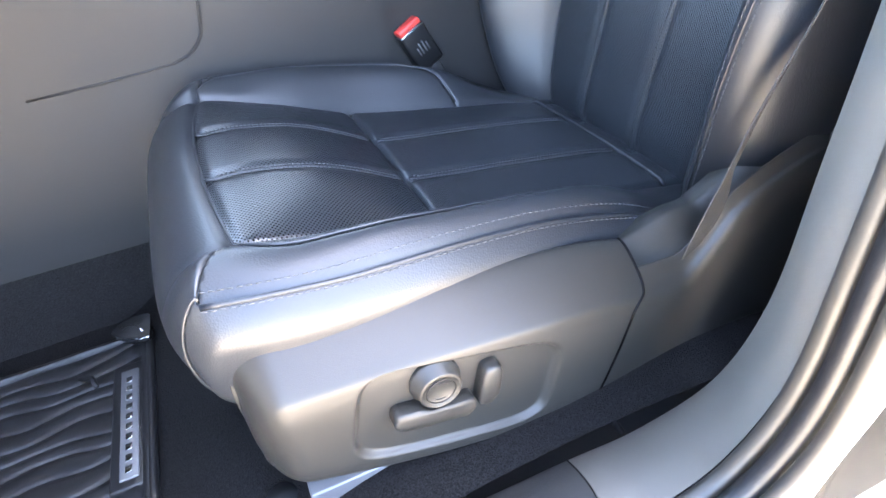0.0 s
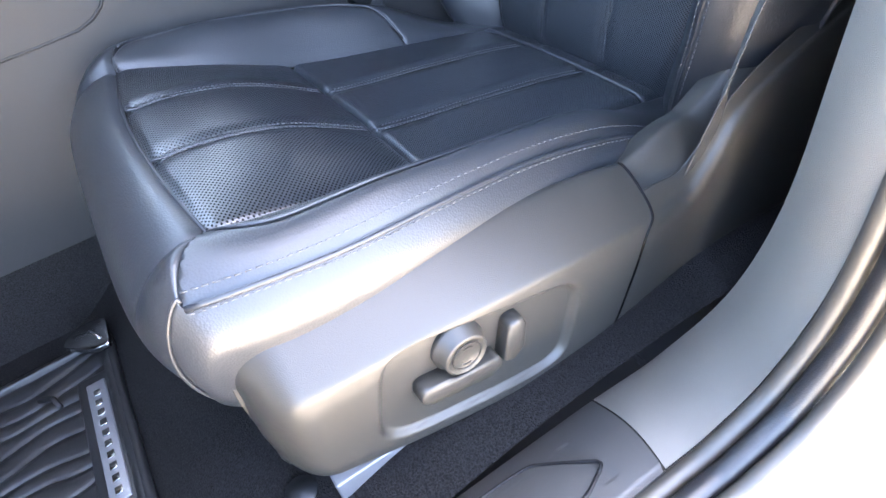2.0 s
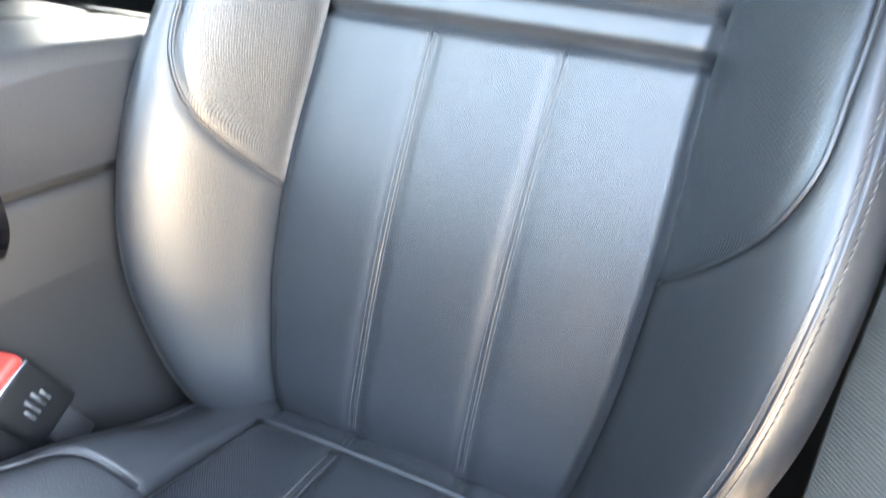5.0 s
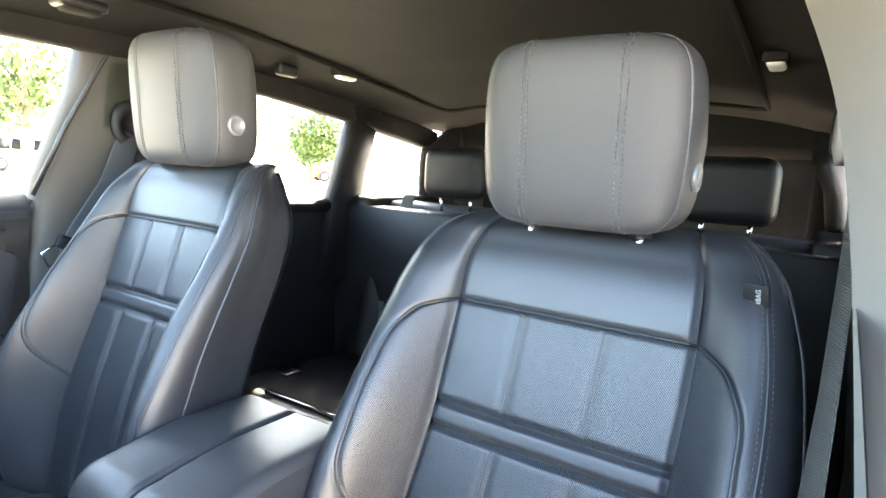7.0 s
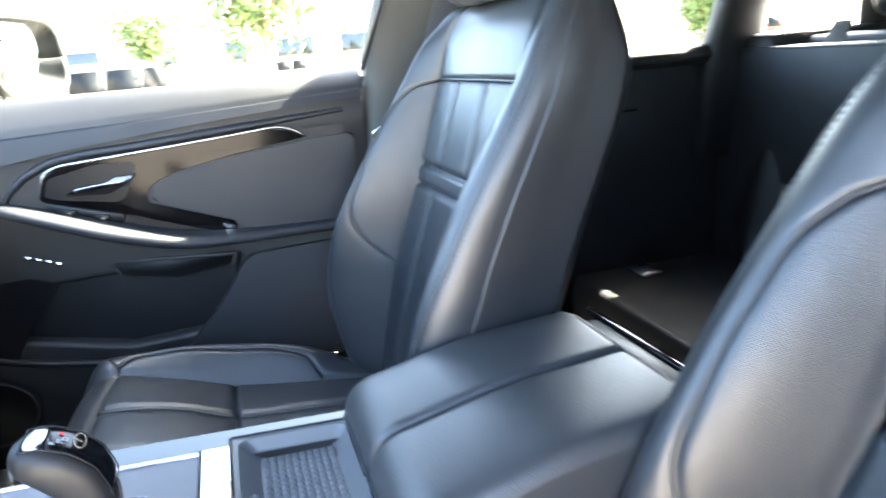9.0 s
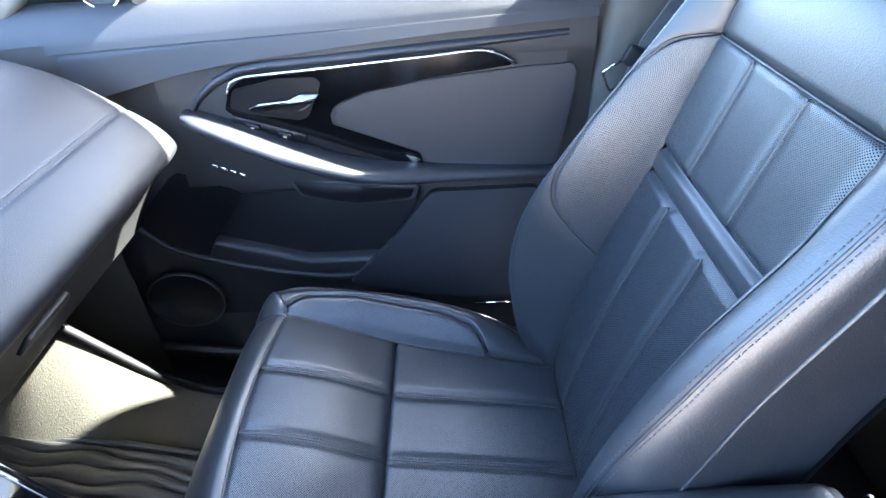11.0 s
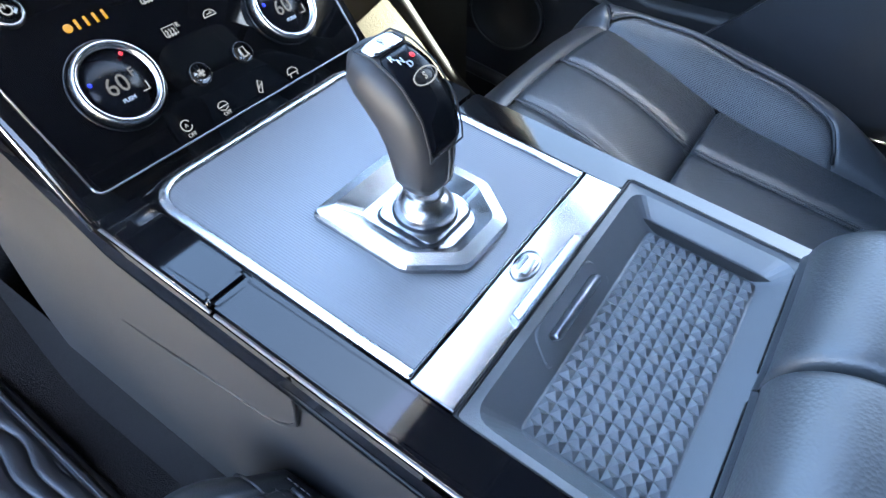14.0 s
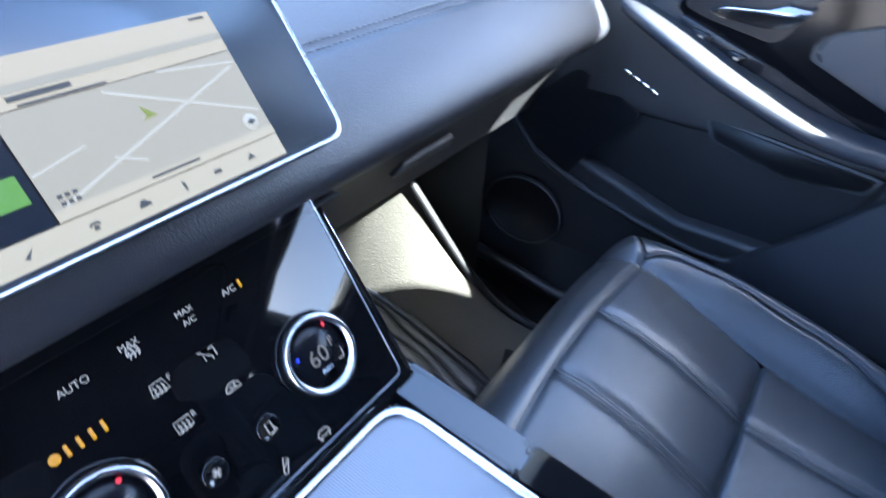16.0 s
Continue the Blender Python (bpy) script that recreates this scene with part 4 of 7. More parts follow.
# gear selector
gear = empty("gear_selector", on_deck(0, 0.362, 0.003), label="leather gear selector on a faceted metal plate", category="gear lever")
bz_out = rounded([(-0.043, 0.411), (0.045, 0.411), (0.045, 0.345), (0.024, 0.317), (-0.02, 0.317), (-0.043, 0.345)], 0.005, 3)
bz_mid = rounded([(-0.033, 0.403), (0.035, 0.403), (0.036, 0.348), (0.02, 0.326), (-0.016, 0.326), (-0.034, 0.348)], 0.004, 3)
bz_top = [(p * 0.97, 0.364 + (q - 0.364) * 0.97) for p, q in bz_out]
bz_in = rounded([(-0.0235, 0.391), (0.0255, 0.391), (0.0275, 0.351), (0.016, 0.335), (-0.012, 0.335), (-0.0235, 0.351)], 0.006, 3)
bm = bmesh.new()
rings = [[bm.verts.new(on_deck(p, q, h)) for p, q in line] for line, h in ((bz_out, -0.002), (bz_out, 0.0035), (bz_top, 0.0062), (bz_mid, 0.0078), (bz_in, 0.0008))]
for a, b in zip(rings, rings[1:]):
    for i in range(len(a)):
        bm.faces.new((a[i], a[(i + 1) % len(a)], b[(i + 1) % len(a)], b[i]))
bm.faces.new(rings[-1])
bmesh.ops.recalc_face_normals(bm, faces=bm.faces[:])
bz = part("bezel", bm, SATIN, gear, "faceted satin metal bezel", smooth=False)
well = rounded([(-0.0205, 0.3405), (0.0235, 0.3405), (0.0235, 0.3845), (-0.0205, 0.3845)], 0.009, 5)
part("well_gap", prism_bm(well, 0.0012, lambda p, q, h: on_deck(p, q, h + 0.0006)), PLASTIC_DARK, gear, smooth=False)
part("well_plate", prism_bm(rounded([(-0.0192, 0.3418), (0.0222, 0.3418), (0.0222, 0.3832), (-0.0192, 0.3832)], 0.008, 5), 0.0022, lambda p, q, h: on_deck(p, q, h + 0.0012), 0.0006), SATIN, gear, "rounded square metal plate", smooth=False)
part("ball_gap", lathe_bm([(0.0196, 0.0), (0.0194, 0.0006), (0.0005, 0.0008)], lambda p, q, h: on_deck(p + 0.002, q + 0.3625, h + 0.0034), 36), PLASTIC_DARK, gear)
part("ball_joint", lathe_bm([(0.0184, 0.0)] + [(0.0184 * math.cos(t), 0.002 + 0.0145 * math.sin(t)) for t in np.linspace(0.0, 1.2, 12)], lambda p, q, h: on_deck(p + 0.002, q + 0.3625, h + 0.0035), 40), SATIN, gear, "polished ball joint")
part("stem", lathe_bm([(0.0118, 0.0), (0.0108, 0.006), (0.0112, 0.012), (0.0128, 0.022)], lambda p, q, h: on_deck(p + 0.0025, q + 0.364 + 0.05 * h, h + 0.015), 32), SATIN, gear, "tapered metal collar")
# the grip: sections along its spine, each (ahead, up, half width, half depth, lean)
SPINE = [(0.363, 0.588, 0.0125, 0.0115, 0), (0.363, 0.594, 0.0155, 0.0145, 0), (0.363, 0.606, 0.017, 0.016, 5), (0.3645, 0.619, 0.0182, 0.0172, 12), (0.3685, 0.632, 0.0195, 0.018, 25), (0.377, 0.6435, 0.0205, 0.017, 42), (0.387, 0.651, 0.02, 0.0145, 57), (0.3955, 0.6545, 0.0172, 0.0108, 70), (0.401, 0.656, 0.0105, 0.006, 80)]


def grip_section(y, z, w, d, lean, n=28):
    c, s = math.cos(radians(lean)), math.sin(radians(lean))
    out = []
    for j in range(n):
        t = 2 * math.pi * j / n
        p = w * math.copysign(abs(math.cos(t)) ** 0.72, math.cos(t))
        q = d * math.copysign(abs(math.sin(t)) ** 0.72, math.sin(t))
        out.append((CX + 0.004 + p, y + q * c, z - q * s))
    return out


def grip_at(k, across, out):
    """A place on the grip's rear face: k along the spine from 0 to 1."""
    f = k * (len(SPINE) - 1)
    i = min(int(f), len(SPINE) - 2)
    y, z, w, d, lean = (a + (b - a) * (f - i) for a, b in zip(SPINE[i], SPINE[i + 1]))
    c, s = math.cos(radians(lean)), math.sin(radians(lean))
    return CX + 0.004 + across, y - (d + out) * c, z + (d + out) * s


fine = []
for k in np.linspace(0, 1, 33):
    f = k * (len(SPINE) - 1)
    i = min(int(f), len(SPINE) - 2)
    fine.append(grip_section(*(a + (b - a) * (f - i) for a, b in zip(SPINE[i], SPINE[i + 1]))))
grip = part("grip", loft_bm(fine), GRIP, gear, "dark leather grip")


def strip(k0, k1, half, out, nk=16, na=7):
    """A thin inlay that follows the grip's rear face."""
    bm = bmesh.new()
    rows = []
    for k in np.linspace(k0, k1, nk):
        e = half * (1 - 0.25 * abs(2 * (k - k0) / (k1 - k0) - 1) ** 6)
        rows.append([bm.verts.new(grip_at(k, e * a, out - 0.0012 * abs(a) ** 3)) for a in np.linspace(-1, 1, na)])
    for a, b in zip(rows, rows[1:]):
        for j in range(na - 1):
            bm.faces.new((a[j], a[j + 1], b[j + 1], b[j]))
    ext = bmesh.ops.extrude_face_region(bm, geom=bm.faces[:])
    for v in ext["geom"]:
        if isinstance(v, bmesh.types.BMVert):
            v.co += Vector((0, 0.0012, -0.0012))
    bmesh.ops.recalc_face_normals(bm, faces=bm.faces[:])
    return bm


part("display_inlay", strip(0.33, 0.745, 0.0135, 0.0012), DISPLAY, grip, "gloss black selector display")
edge = [grip_at(k, -0.0145, 0.0004) for k in np.linspace(0.32, 0.88, 20)] + [grip_at(k, 0.0145, 0.0004) for k in np.linspace(0.88, 0.32, 20)]
part("inlay_edge", tube_bm(edge + edge[:1], 0.0006, 5), PLASTIC_DARK, grip)
part("park_button", strip(0.752, 0.862, 0.0128, 0.0022, 8), SATIN, grip, "satin park button")


def on_grip(k, scale=1.0):
    o, px, pk = Vector(grip_at(k, 0, 0.0016)), Vector((1, 0, 0)), Vector(grip_at(min(k + 0.03, 1), 0, 0.0016)) - Vector(grip_at(k - 0.03, 0, 0.0016))
    pk.normalize()
    return lambda p, q, h: o + px * p + pk * q + px.cross(pk) * h


part("park_letter", text_mesh("P", 0.007, lambda p, q, h: on_grip(0.81)(p - 0.001, q, h + 0.0008)), INK, grip)
for k, w, x, m in ((0.715, "R", -0.0075, INK), (0.69, "N", -0.004, INK), (0.665, "D", -0.0005, INK), (0.605, "S", 0.002, ICON)):
    part("gear_letter", text_mesh(w, 0.0052, (lambda k, x: lambda p, q, h: on_grip(k)(p + x, q, h))(k, x)), m, grip)
part("gear_lamp", lathe_bm([(0.0016, 0), (0.0012, 0.0006)], lambda p, q, h: on_grip(0.69)(p + 0.005, q, h), 12), RED_LAMP, grip)
part("gate_outline", tube_bm([on_grip(0.605)(0.002 + 0.0085 * math.cos(t), 0.004 * math.sin(t), 0.0004) for t in np.linspace(0, 6.283, 24)], 0.0004, 4), ICON, grip)
for d in (-0.002, 0.002):
    part("grip_seam", tube_bm([grip_at(k, d + 0.004, 0.0003) for k in np.linspace(0.03, 0.31, 14)], 0.0006, 5), THREAD, grip)

# ---- climate panel ----
HV = Vector((CX, 0.5, 0.594))
HVY, HVN = Vector((0, 0.616, 0.788)), Vector((0, -0.788, 0.616))


def on_hv(p, q, h):
    return HV + Vector((p, 0, 0)) + HVY * q + HVN * h


climate = empty("climate_panel", HV, label="gloss black touch climate panel with two metal dials", category="control panel")
hv_line = rounded([(-0.1115, -0.001), (0.1075, -0.001), (0.114, 0.13), (-0.118, 0.13)], [0.006, 0.006, 0.002, 0.002])
slab = part("glass_slab", prism_bm(hv_line, 0.012, lambda p, q, h: on_hv(p, q, h - 0.012), 0.0012), PANEL_GLASS, climate, "gloss black glass")
part("slab_edge", tube_bm([on_hv(p, q, 0.0) for p, q in hv_line + hv_line[:1]], 0.0006, 6), EDGE, climate)
part("surround", prism_bm(rounded([(-0.122, -0.016), (0.119, -0.016), (0.122, 0.14), (-0.126, 0.14)], 0.006), 0.02, lambda p, q, h: on_hv(p, q, h - 0.026), 0.004), GLOSS, climate, "gloss black surround")
for s in (-1, 1):
    part("side_strip", tube_bm([on_hv(s * 0.1215 - 0.002, -0.014, -0.008), on_hv(s * 0.1225 - 0.002, 0.06, -0.008), on_hv(s * 0.125 - 0.002, 0.138, -0.008)], 0.0014, 8), SATIN, climate, "thin satin side strip")


def dial(x):
    d = part("temperature_dial", lathe_bm([(0.0244, 0), (0.0244, 0.005), (0.0238, 0.0075), (0.0224, 0.0085), (0.0205, 0.0074), (0.0199, 0.004), (0.0005, 0.0038)], lambda p, q, h: on_hv(p + x, q + 0.045, h), 56), SATIN, climate, "round satin metal dial")
    part("dial_well", lathe_bm([(0.0268, 0), (0.0266, 0.0012), (0.025, 0.0006), (0.0248, 0.0)], lambda p, q, h: on_hv(p + x, q + 0.045, h), 48), GLOSS, climate)
    part("dial_screen", lathe_bm([(0.0198, 0.0038), (0.0196, 0.0046), (0.0005, 0.0048)], lambda p, q, h: on_hv(p + x, q + 0.045, h), 40), DISPLAY, d, "round black display")
    part("temperature_digits", text_mesh("60", 0.0142, lambda p, q, h: on_hv(p + x - 0.002, q + 0.044, h + 0.0049)), DIGIT, d)
    part("unit_letter", text_mesh("F", 0.0075, lambda p, q, h: on_hv(p + x + 0.0095, q + 0.0475, h + 0.0049)), DIGIT, d)
    part("push_word", text_mesh("PUSH", 0.0033, lambda p, q, h: on_hv(p + x - 0.001, q + 0.035, h + 0.0049)), INK, d)
    part("cold_lamp", lathe_bm([(0.0013, 0), (0.001, 0.0006)], lambda p, q, h: on_hv(p + x - 0.0145, q + 0.05, h + 0.0049), 10), BLUE, d)
    part("heat_lamp", lathe_bm([(0.0013, 0), (0.001, 0.0006)], lambda p, q, h: on_hv(p + x + 0.011, q + 0.0585, h + 0.0049), 10), RED_LAMP, d)
    bm = tube_bm([on_hv(x + 0.0085, 0.0355, 0.0052), on_hv(x + 0.0125, 0.0355, 0.0052), on_hv(x + 0.013, 0.0405, 0.0052)], 0.0004, 4)
    part("seat_mark", bm, ICON, d)


dial(-0.0645)
dial(0.0625)


def icon(words=None, at=(0, 0), size=0.0052, lines=(), name="icon", mat=None):
    bm = None
    for w, dy in words or ():
        part(name, text_mesh(w, size, (lambda dy: lambda p, q, h: on_hv(p + at[0], q + at[1] + dy, h + 0.0003))(dy)), mat or ICON, slab)
    for line in lines:
        bm = tube_bm([on_hv(at[0] + p, at[1] + q, 0.0004) for p, q in line], 0.00038, 4, bm)
    if bm:
        part(name, bm, mat or ICON, slab)


def screen_shape(w=0.0045, h=0.0028):
    return [(-w, -h), (w, -h), (w * 0.75, h), (-w * 0.75, h), (-w, -h)]


WAVES = [[(x + 0.0006 * math.sin(9 * k), 0.0012 - 0.0012 * k) for k in np.linspace(0, 4, 9)] for x in (-0.0022, 0, 0.0022)]
CAR = [(-0.0045, -0.0015), (-0.004, 0.0005), (-0.002, 0.0022), (0.0018, 0.0022), (0.004, 0.0005), (0.0045, -0.0015), (-0.0045, -0.0015)]
LOOP = [(0.0034 * math.cos(t), 0.0034 * math.sin(t)) for t in np.linspace(0.5, 6.0, 16)]
icon([("AUTO", 0)], (-0.046, 0.104))
icon([("MAX", 0.003)], (-0.018, 0.104), 0.0046, [screen_shape(0.0034, 0.0016)] + WAVES)
icon([("MAX", 0.0028), ("A/C", -0.0028)], (0.012, 0.104), 0.0046)
icon([("A/C", 0)], (0.038, 0.104), 0.0052)
icon(None, (0.011, 0.082), lines=[[(-0.003, -0.003), (-0.003, 0.001), (0.001, -0.002), (0.001, -0.004)], [(0.001, 0.002), (0.004, 0.002)], [(-0.005, 0.003), (-0.003, 0.002)], [(0.0035, -0.003), (0.0035, 0.001)]])
icon([("F", 0.001)], (-0.0175, 0.082), 0.0001, [screen_shape()] + WAVES)
icon([("F", 0.0015)], (-0.0112, 0.082), 0.0042)
icon(None, (0.012, 0.06), lines=[CAR, [(-0.002, 0), (0.002, 0), (0.001, 0.0012)]])
icon(None, (-0.0175, 0.06), lines=[[(-0.0042, -0.0028), (0.0042, -0.0028), (0.0042, 0.0028), (-0.0042, 0.0028), (-0.0042, -0.0028)]] + WAVES)
icon([("R", 0.0015)], (-0.0112, 0.06), 0.0042)
icon(None, (0.0405, 0.006), lines=[CAR, [(-0.003, -0.002), (-0.003, -0.004)], [(0.003, -0.002), (0.003, -0.004)]])
icon(None, (0.0125, 0.0075), lines=[[(-0.003, -0.003), (0.0005, 0.004), (0.003, 0.002), (-0.001, -0.0045), (-0.003, -0.003)], [(-0.0015, -0.001), (0.0015, 0.001)]])
icon([("OFF", -0.0045)], (-0.018, 0.0075), 0.0034, [[(p * 0.8, q * 0.8 + 0.0015) for p, q in CAR], [(-0.003, -0.001), (0, -0.0025), (0.003, -0.001)]])
icon([("A", 0.001), ("OFF", -0.0052)], (-0.046, 0.0075), 0.0034, [[(p, q + 0.001) for p, q in LOOP]])
for i in range(5):
    p = -0.067 + 0.0055 * i
    if i == 0:
        part("fan_mark", lathe_bm([(0.0026, 0), (0.002, 0.0005)], lambda a, b, h: on_hv(a + p, b + 0.0815, h), 10), AMBER, slab, "lit amber fan mark")
    else:
        part("fan_bar", prism_bm([(p - 0.0008, 0.079), (p + 0.0008, 0.079), (p + 0.0008, 0.0845), (p - 0.0008, 0.0845)], 0.0005, on_hv), AMBER, slab, "lit amber bar")
part("compressor_lamp", prism_bm([(0.0448, 0.102), (0.0462, 0.102), (0.0462, 0.1065), (0.0448, 0.1065)], 0.0005, on_hv), AMBER, slab, "lit amber bar")


def push_button(x, y, r, lines, rim):
    b = part("push_button", lathe_bm([(r, 0), (r, 0.0022), (r * 0.9, 0.003), (r * 0.82, 0.0022), (0.0004, 0.0024)], lambda p, q, h: on_hv(p + x, q + y, h), 32), GLOSS if not rim else SATIN, climate, "round push button")
    if rim:
        part("button_face", lathe_bm([(r * 0.82, 0.0022), (r * 0.8, 0.0028), (0.0004, 0.003)], lambda p, q, h: on_hv(p + x, q + y, h), 28), GLOSS, b)
    bm = None
    for line in lines:
        bm = tube_bm([on_hv(x + p, y + q, 0.0033) for p, q in line], 0.0004, 4, bm)
    part("button_mark", bm, ICON, b)


FAN = [[(0, 0), (0.0024 * math.cos(t), 0.0024 * math.sin(t)), (0.0024 * math.cos(t + 0.6), 0.0024 * math.sin(t + 0.6)), (0, 0)] for t in (0, 1.57, 3.14, 4.71)]
push_button(-0.0185, 0.0305, 0.0072, FAN, False)
push_button(0.0155, 0.0305, 0.0072, [[(-0.002, -0.003), (-0.002, 0.003), (0.0015, 0.003), (0.0015, -0.003), (-0.002, -0.003)], [(0.0015, 0), (0.003, -0.003), (-0.001, -0.0035)]], False)
push_button(-0.088, 0.099, 0.0082, [[(0.0025 * math.sin(t), 0.0025 * math.cos(t)) for t in np.linspace(0.5, 5.8, 14)], [(0, 0.001), (0, 0.0035)]], True)

# ---- touch screen ----
SC = Vector((CX, 0.557, 0.737))
SCY, SCN = Vector((0, 0.6, 0.8)), Vector((0, -0.8, 0.6))


def on_sc(p, q, h):
    return SC + Vector((p, 0, 0)) + SCY * q + SCN * h


screen = empty("touch_screen", SC, label="dashboard touch screen showing a pale street map", category="screen")
sc_line = rounded([(-0.13, 0), (0.13, 0), (0.13, 0.13), (-0.13, 0.13)], 0.014, 8)
sc_in = rounded([(-0.1275, 0.0025), (0.1275, 0.0025), (0.1275, 0.1275), (-0.1275, 0.1275)], 0.012, 8)
glass = part("screen_glass", prism_bm(sc_in, 0.01, lambda p, q, h: on_sc(p, q, h - 0.01)), SCREEN_GLASS, screen, "black screen border")
part("screen_rim", ring_bm(sc_line, sc_in, 0.014, lambda p, q, h: on_sc(p, q, h - 0.0125), 0.0012), SATIN, screen, "bright metal rim")
CREAM, PALE, ROAD, BAR, SHADE = (glow(n, c, 0.012) for n, c in (("map_field", (0.78, 0.7, 0.5)), ("map_header", (1.0, 0.86, 0.58)), ("map_road", (1.0, 0.95, 0.76)), ("menu_bar", (1.0, 0.88, 0.6)), ("map_shade", (0.72, 0.66, 0.48))))
GREEN, ARROW, MARK = glow("green_tile", (0.25, 0.62, 0.05), 0.011), glow("map_arrow", (0.42, 0.5, 0.02), 0.012), glow("map_print", (0.12, 0.12, 0.11), 0.01)


def flat(name, pts, mat, h=0.0004, d=0.0004, parent=None, label=""):
    return part(name, prism_bm(pts, d, lambda p, q, k: on_sc(p, q, k + h)), mat, parent or glass, label, smooth=False)


def rect(x0, x1, y0, y1):
    return [(x0, y0), (x1, y0), (x1, y1), (x0, y1)]


lcd = flat("map_tile", rect(-0.0245, 0.086, 0.017, 0.063), CREAM, label="pale street map")
flat("map_header", rect(-0.0245, 0.086, 0.0635, 0.084), PALE)
flat("menu_bar", rect(-0.1, 0.086, 0.005, 0.0165), BAR)
flat("media_tile", rect(-0.1, -0.0255, 0.017, 0.084), SCREEN_GLASS)
flat("green_tile", rect(-0.06, -0.029, 0.028, 0.04), GREEN, 0.0008)
flat("map_street", rect(-0.0245, 0.086, 0.017, 0.0215), BAR, 0.0008)
flat("map_shade", rect(-0.0245, 0.086, 0.0695, 0.073), SHADE, 0.0008)
for a, b, w in (((-0.02, 0.022), (0.082, 0.0555), 0.0008), ((0.018, 0.0605), (0.084, 0.031), 0.0007), ((0.008, 0.0335), (0.02, 0.0275), 0.0006), ((0.045, 0.0625), (0.0855, 0.057), 0.0006), ((0.0, 0.042), (-0.024, 0.037), 0.0006)):
    d = (Vector(b) - Vector(a)).normalized()
    n = Vector((-d.y, d.x)) * w
    flat("map_road", [tuple(Vector(a) - n), tuple(Vector(b) - n), tuple(Vector(b) + n), tuple(Vector(a) + n)], ROAD, 0.0008)
flat("position_arrow", [(0.0275, 0.044), (0.0345, 0.0445), (0.029, 0.05), (0.03, 0.0455)], ARROW, 0.0012)
for x, y, w, t in ((-0.004, 0.0672, 0.0125, 0.0011), (0.004, 0.064, 0.018, 0.0005), (0.078, 0.0815, 0.004, 0.0006), (0.029, 0.0195, 0.012, 0.0006)):
    flat("caption_bar", rect(x - w, x + w, y - t, y + t), MARK, 0.0012)
MENU = (
    (-0.04, [(-0.002, -0.001), (0.0022, 0.002), (-0.0005, -0.002)]),
    (-0.014, [(-0.0026, 0.0), (-0.0015, 0.0016), (0.0015, 0.0016), (0.0026, 0.0), (0.0016, -0.0002), (0.001, 0.0006), (-0.001, 0.0006), (-0.0016, -0.0002)]),
    (-0.014, [(-0.0012, -0.002), (0.0012, -0.002), (0.0008, 0.0), (-0.0008, 0.0)]),
    (0.008, [(-0.0026, -0.0014), (0.0026, -0.0014), (0.0026, 0.0002), (0.0014, 0.0006), (0.0008, 0.0018), (-0.0012, 0.0018), (-0.0018, 0.0006), (-0.0026, 0.0002)]),
    (0.028, [(-0.0006, -0.0022), (0.0006, -0.0022), (0.0006, 0.002), (-0.0006, 0.002)]),
    (0.046, [(-0.002, -0.001), (0.002, -0.001), (0.0016, 0.001), (-0.0016, 0.001)]),
    (0.066, [(-0.0024, -0.0012), (0.0024, -0.0012), (0.0, 0.0018)]),
)
for x, shape in MENU:
    flat("menu_icon", [(x + p, 0.0108 + q) for p, q in shape], MARK, 0.0009)
for i in range(6):
    flat("grid_dot", rect(-0.0205 + 0.003 * (i % 3), -0.0188 + 0.003 * (i % 3), 0.0225 + 0.003 * (i // 3), 0.0242 + 0.003 * (i // 3)), MARK, 0.0014)
part("layer_disc", lathe_bm([(0.0042, 0), (0.0041, 0.0004)], lambda p, q, h: on_sc(p + 0.076, q + 0.0265, h + 0.0012), 24), ROAD, glass)
flat("layer_mark", [(0.0735, 0.0265), (0.076, 0.025), (0.0785, 0.0265), (0.076, 0.028)], MARK, 0.0018)

# ---- armrest box between the seats ----
arm = empty("armrest_box", (CX, 0.03, 0.2), label="padded black leather armrest box with split lid", category="armrest")
part("box", block_bm(CX - 0.102, CX + 0.108, -0.16, 0.15, 0.2, 0.51, 0.01), TUNNEL, arm, "grey plastic box")
part("box_shadow_line", block_bm(CX - 0.098, CX + 0.104, -0.15, 0.148, 0.508, 0.518, 0.002), PLASTIC_DARK, arm)


def lid_z(y):
    return 0.586 + 0.018 * smooth01((0.165 - y) / 0.16)


def lid(x0, x1, lip):
    def f(u, v):
        y = 0.166 - 0.266 * v**1.3
        a = 2 * u - 1
        nose = 1 - np.sqrt(1 - np.clip((y - 0.132) / 0.034, 0, 1) ** 2)
        outer = np.where(a * lip > 0, np.abs(a) ** 9, np.abs(a) ** 30)
        zt = lid_z(y) - 0.034 * nose - 0.014 * outer + 0.002 * (1 - a * a)
        return (x0 + x1) / 2 + (x1 - x0) / 2 * a, y, zt - 0.006 * smooth01((v - 0.96) / 0.04)

    return sheet(f, 60, 110, lambda u, v: (u * 0.1, v * 0.27), False)


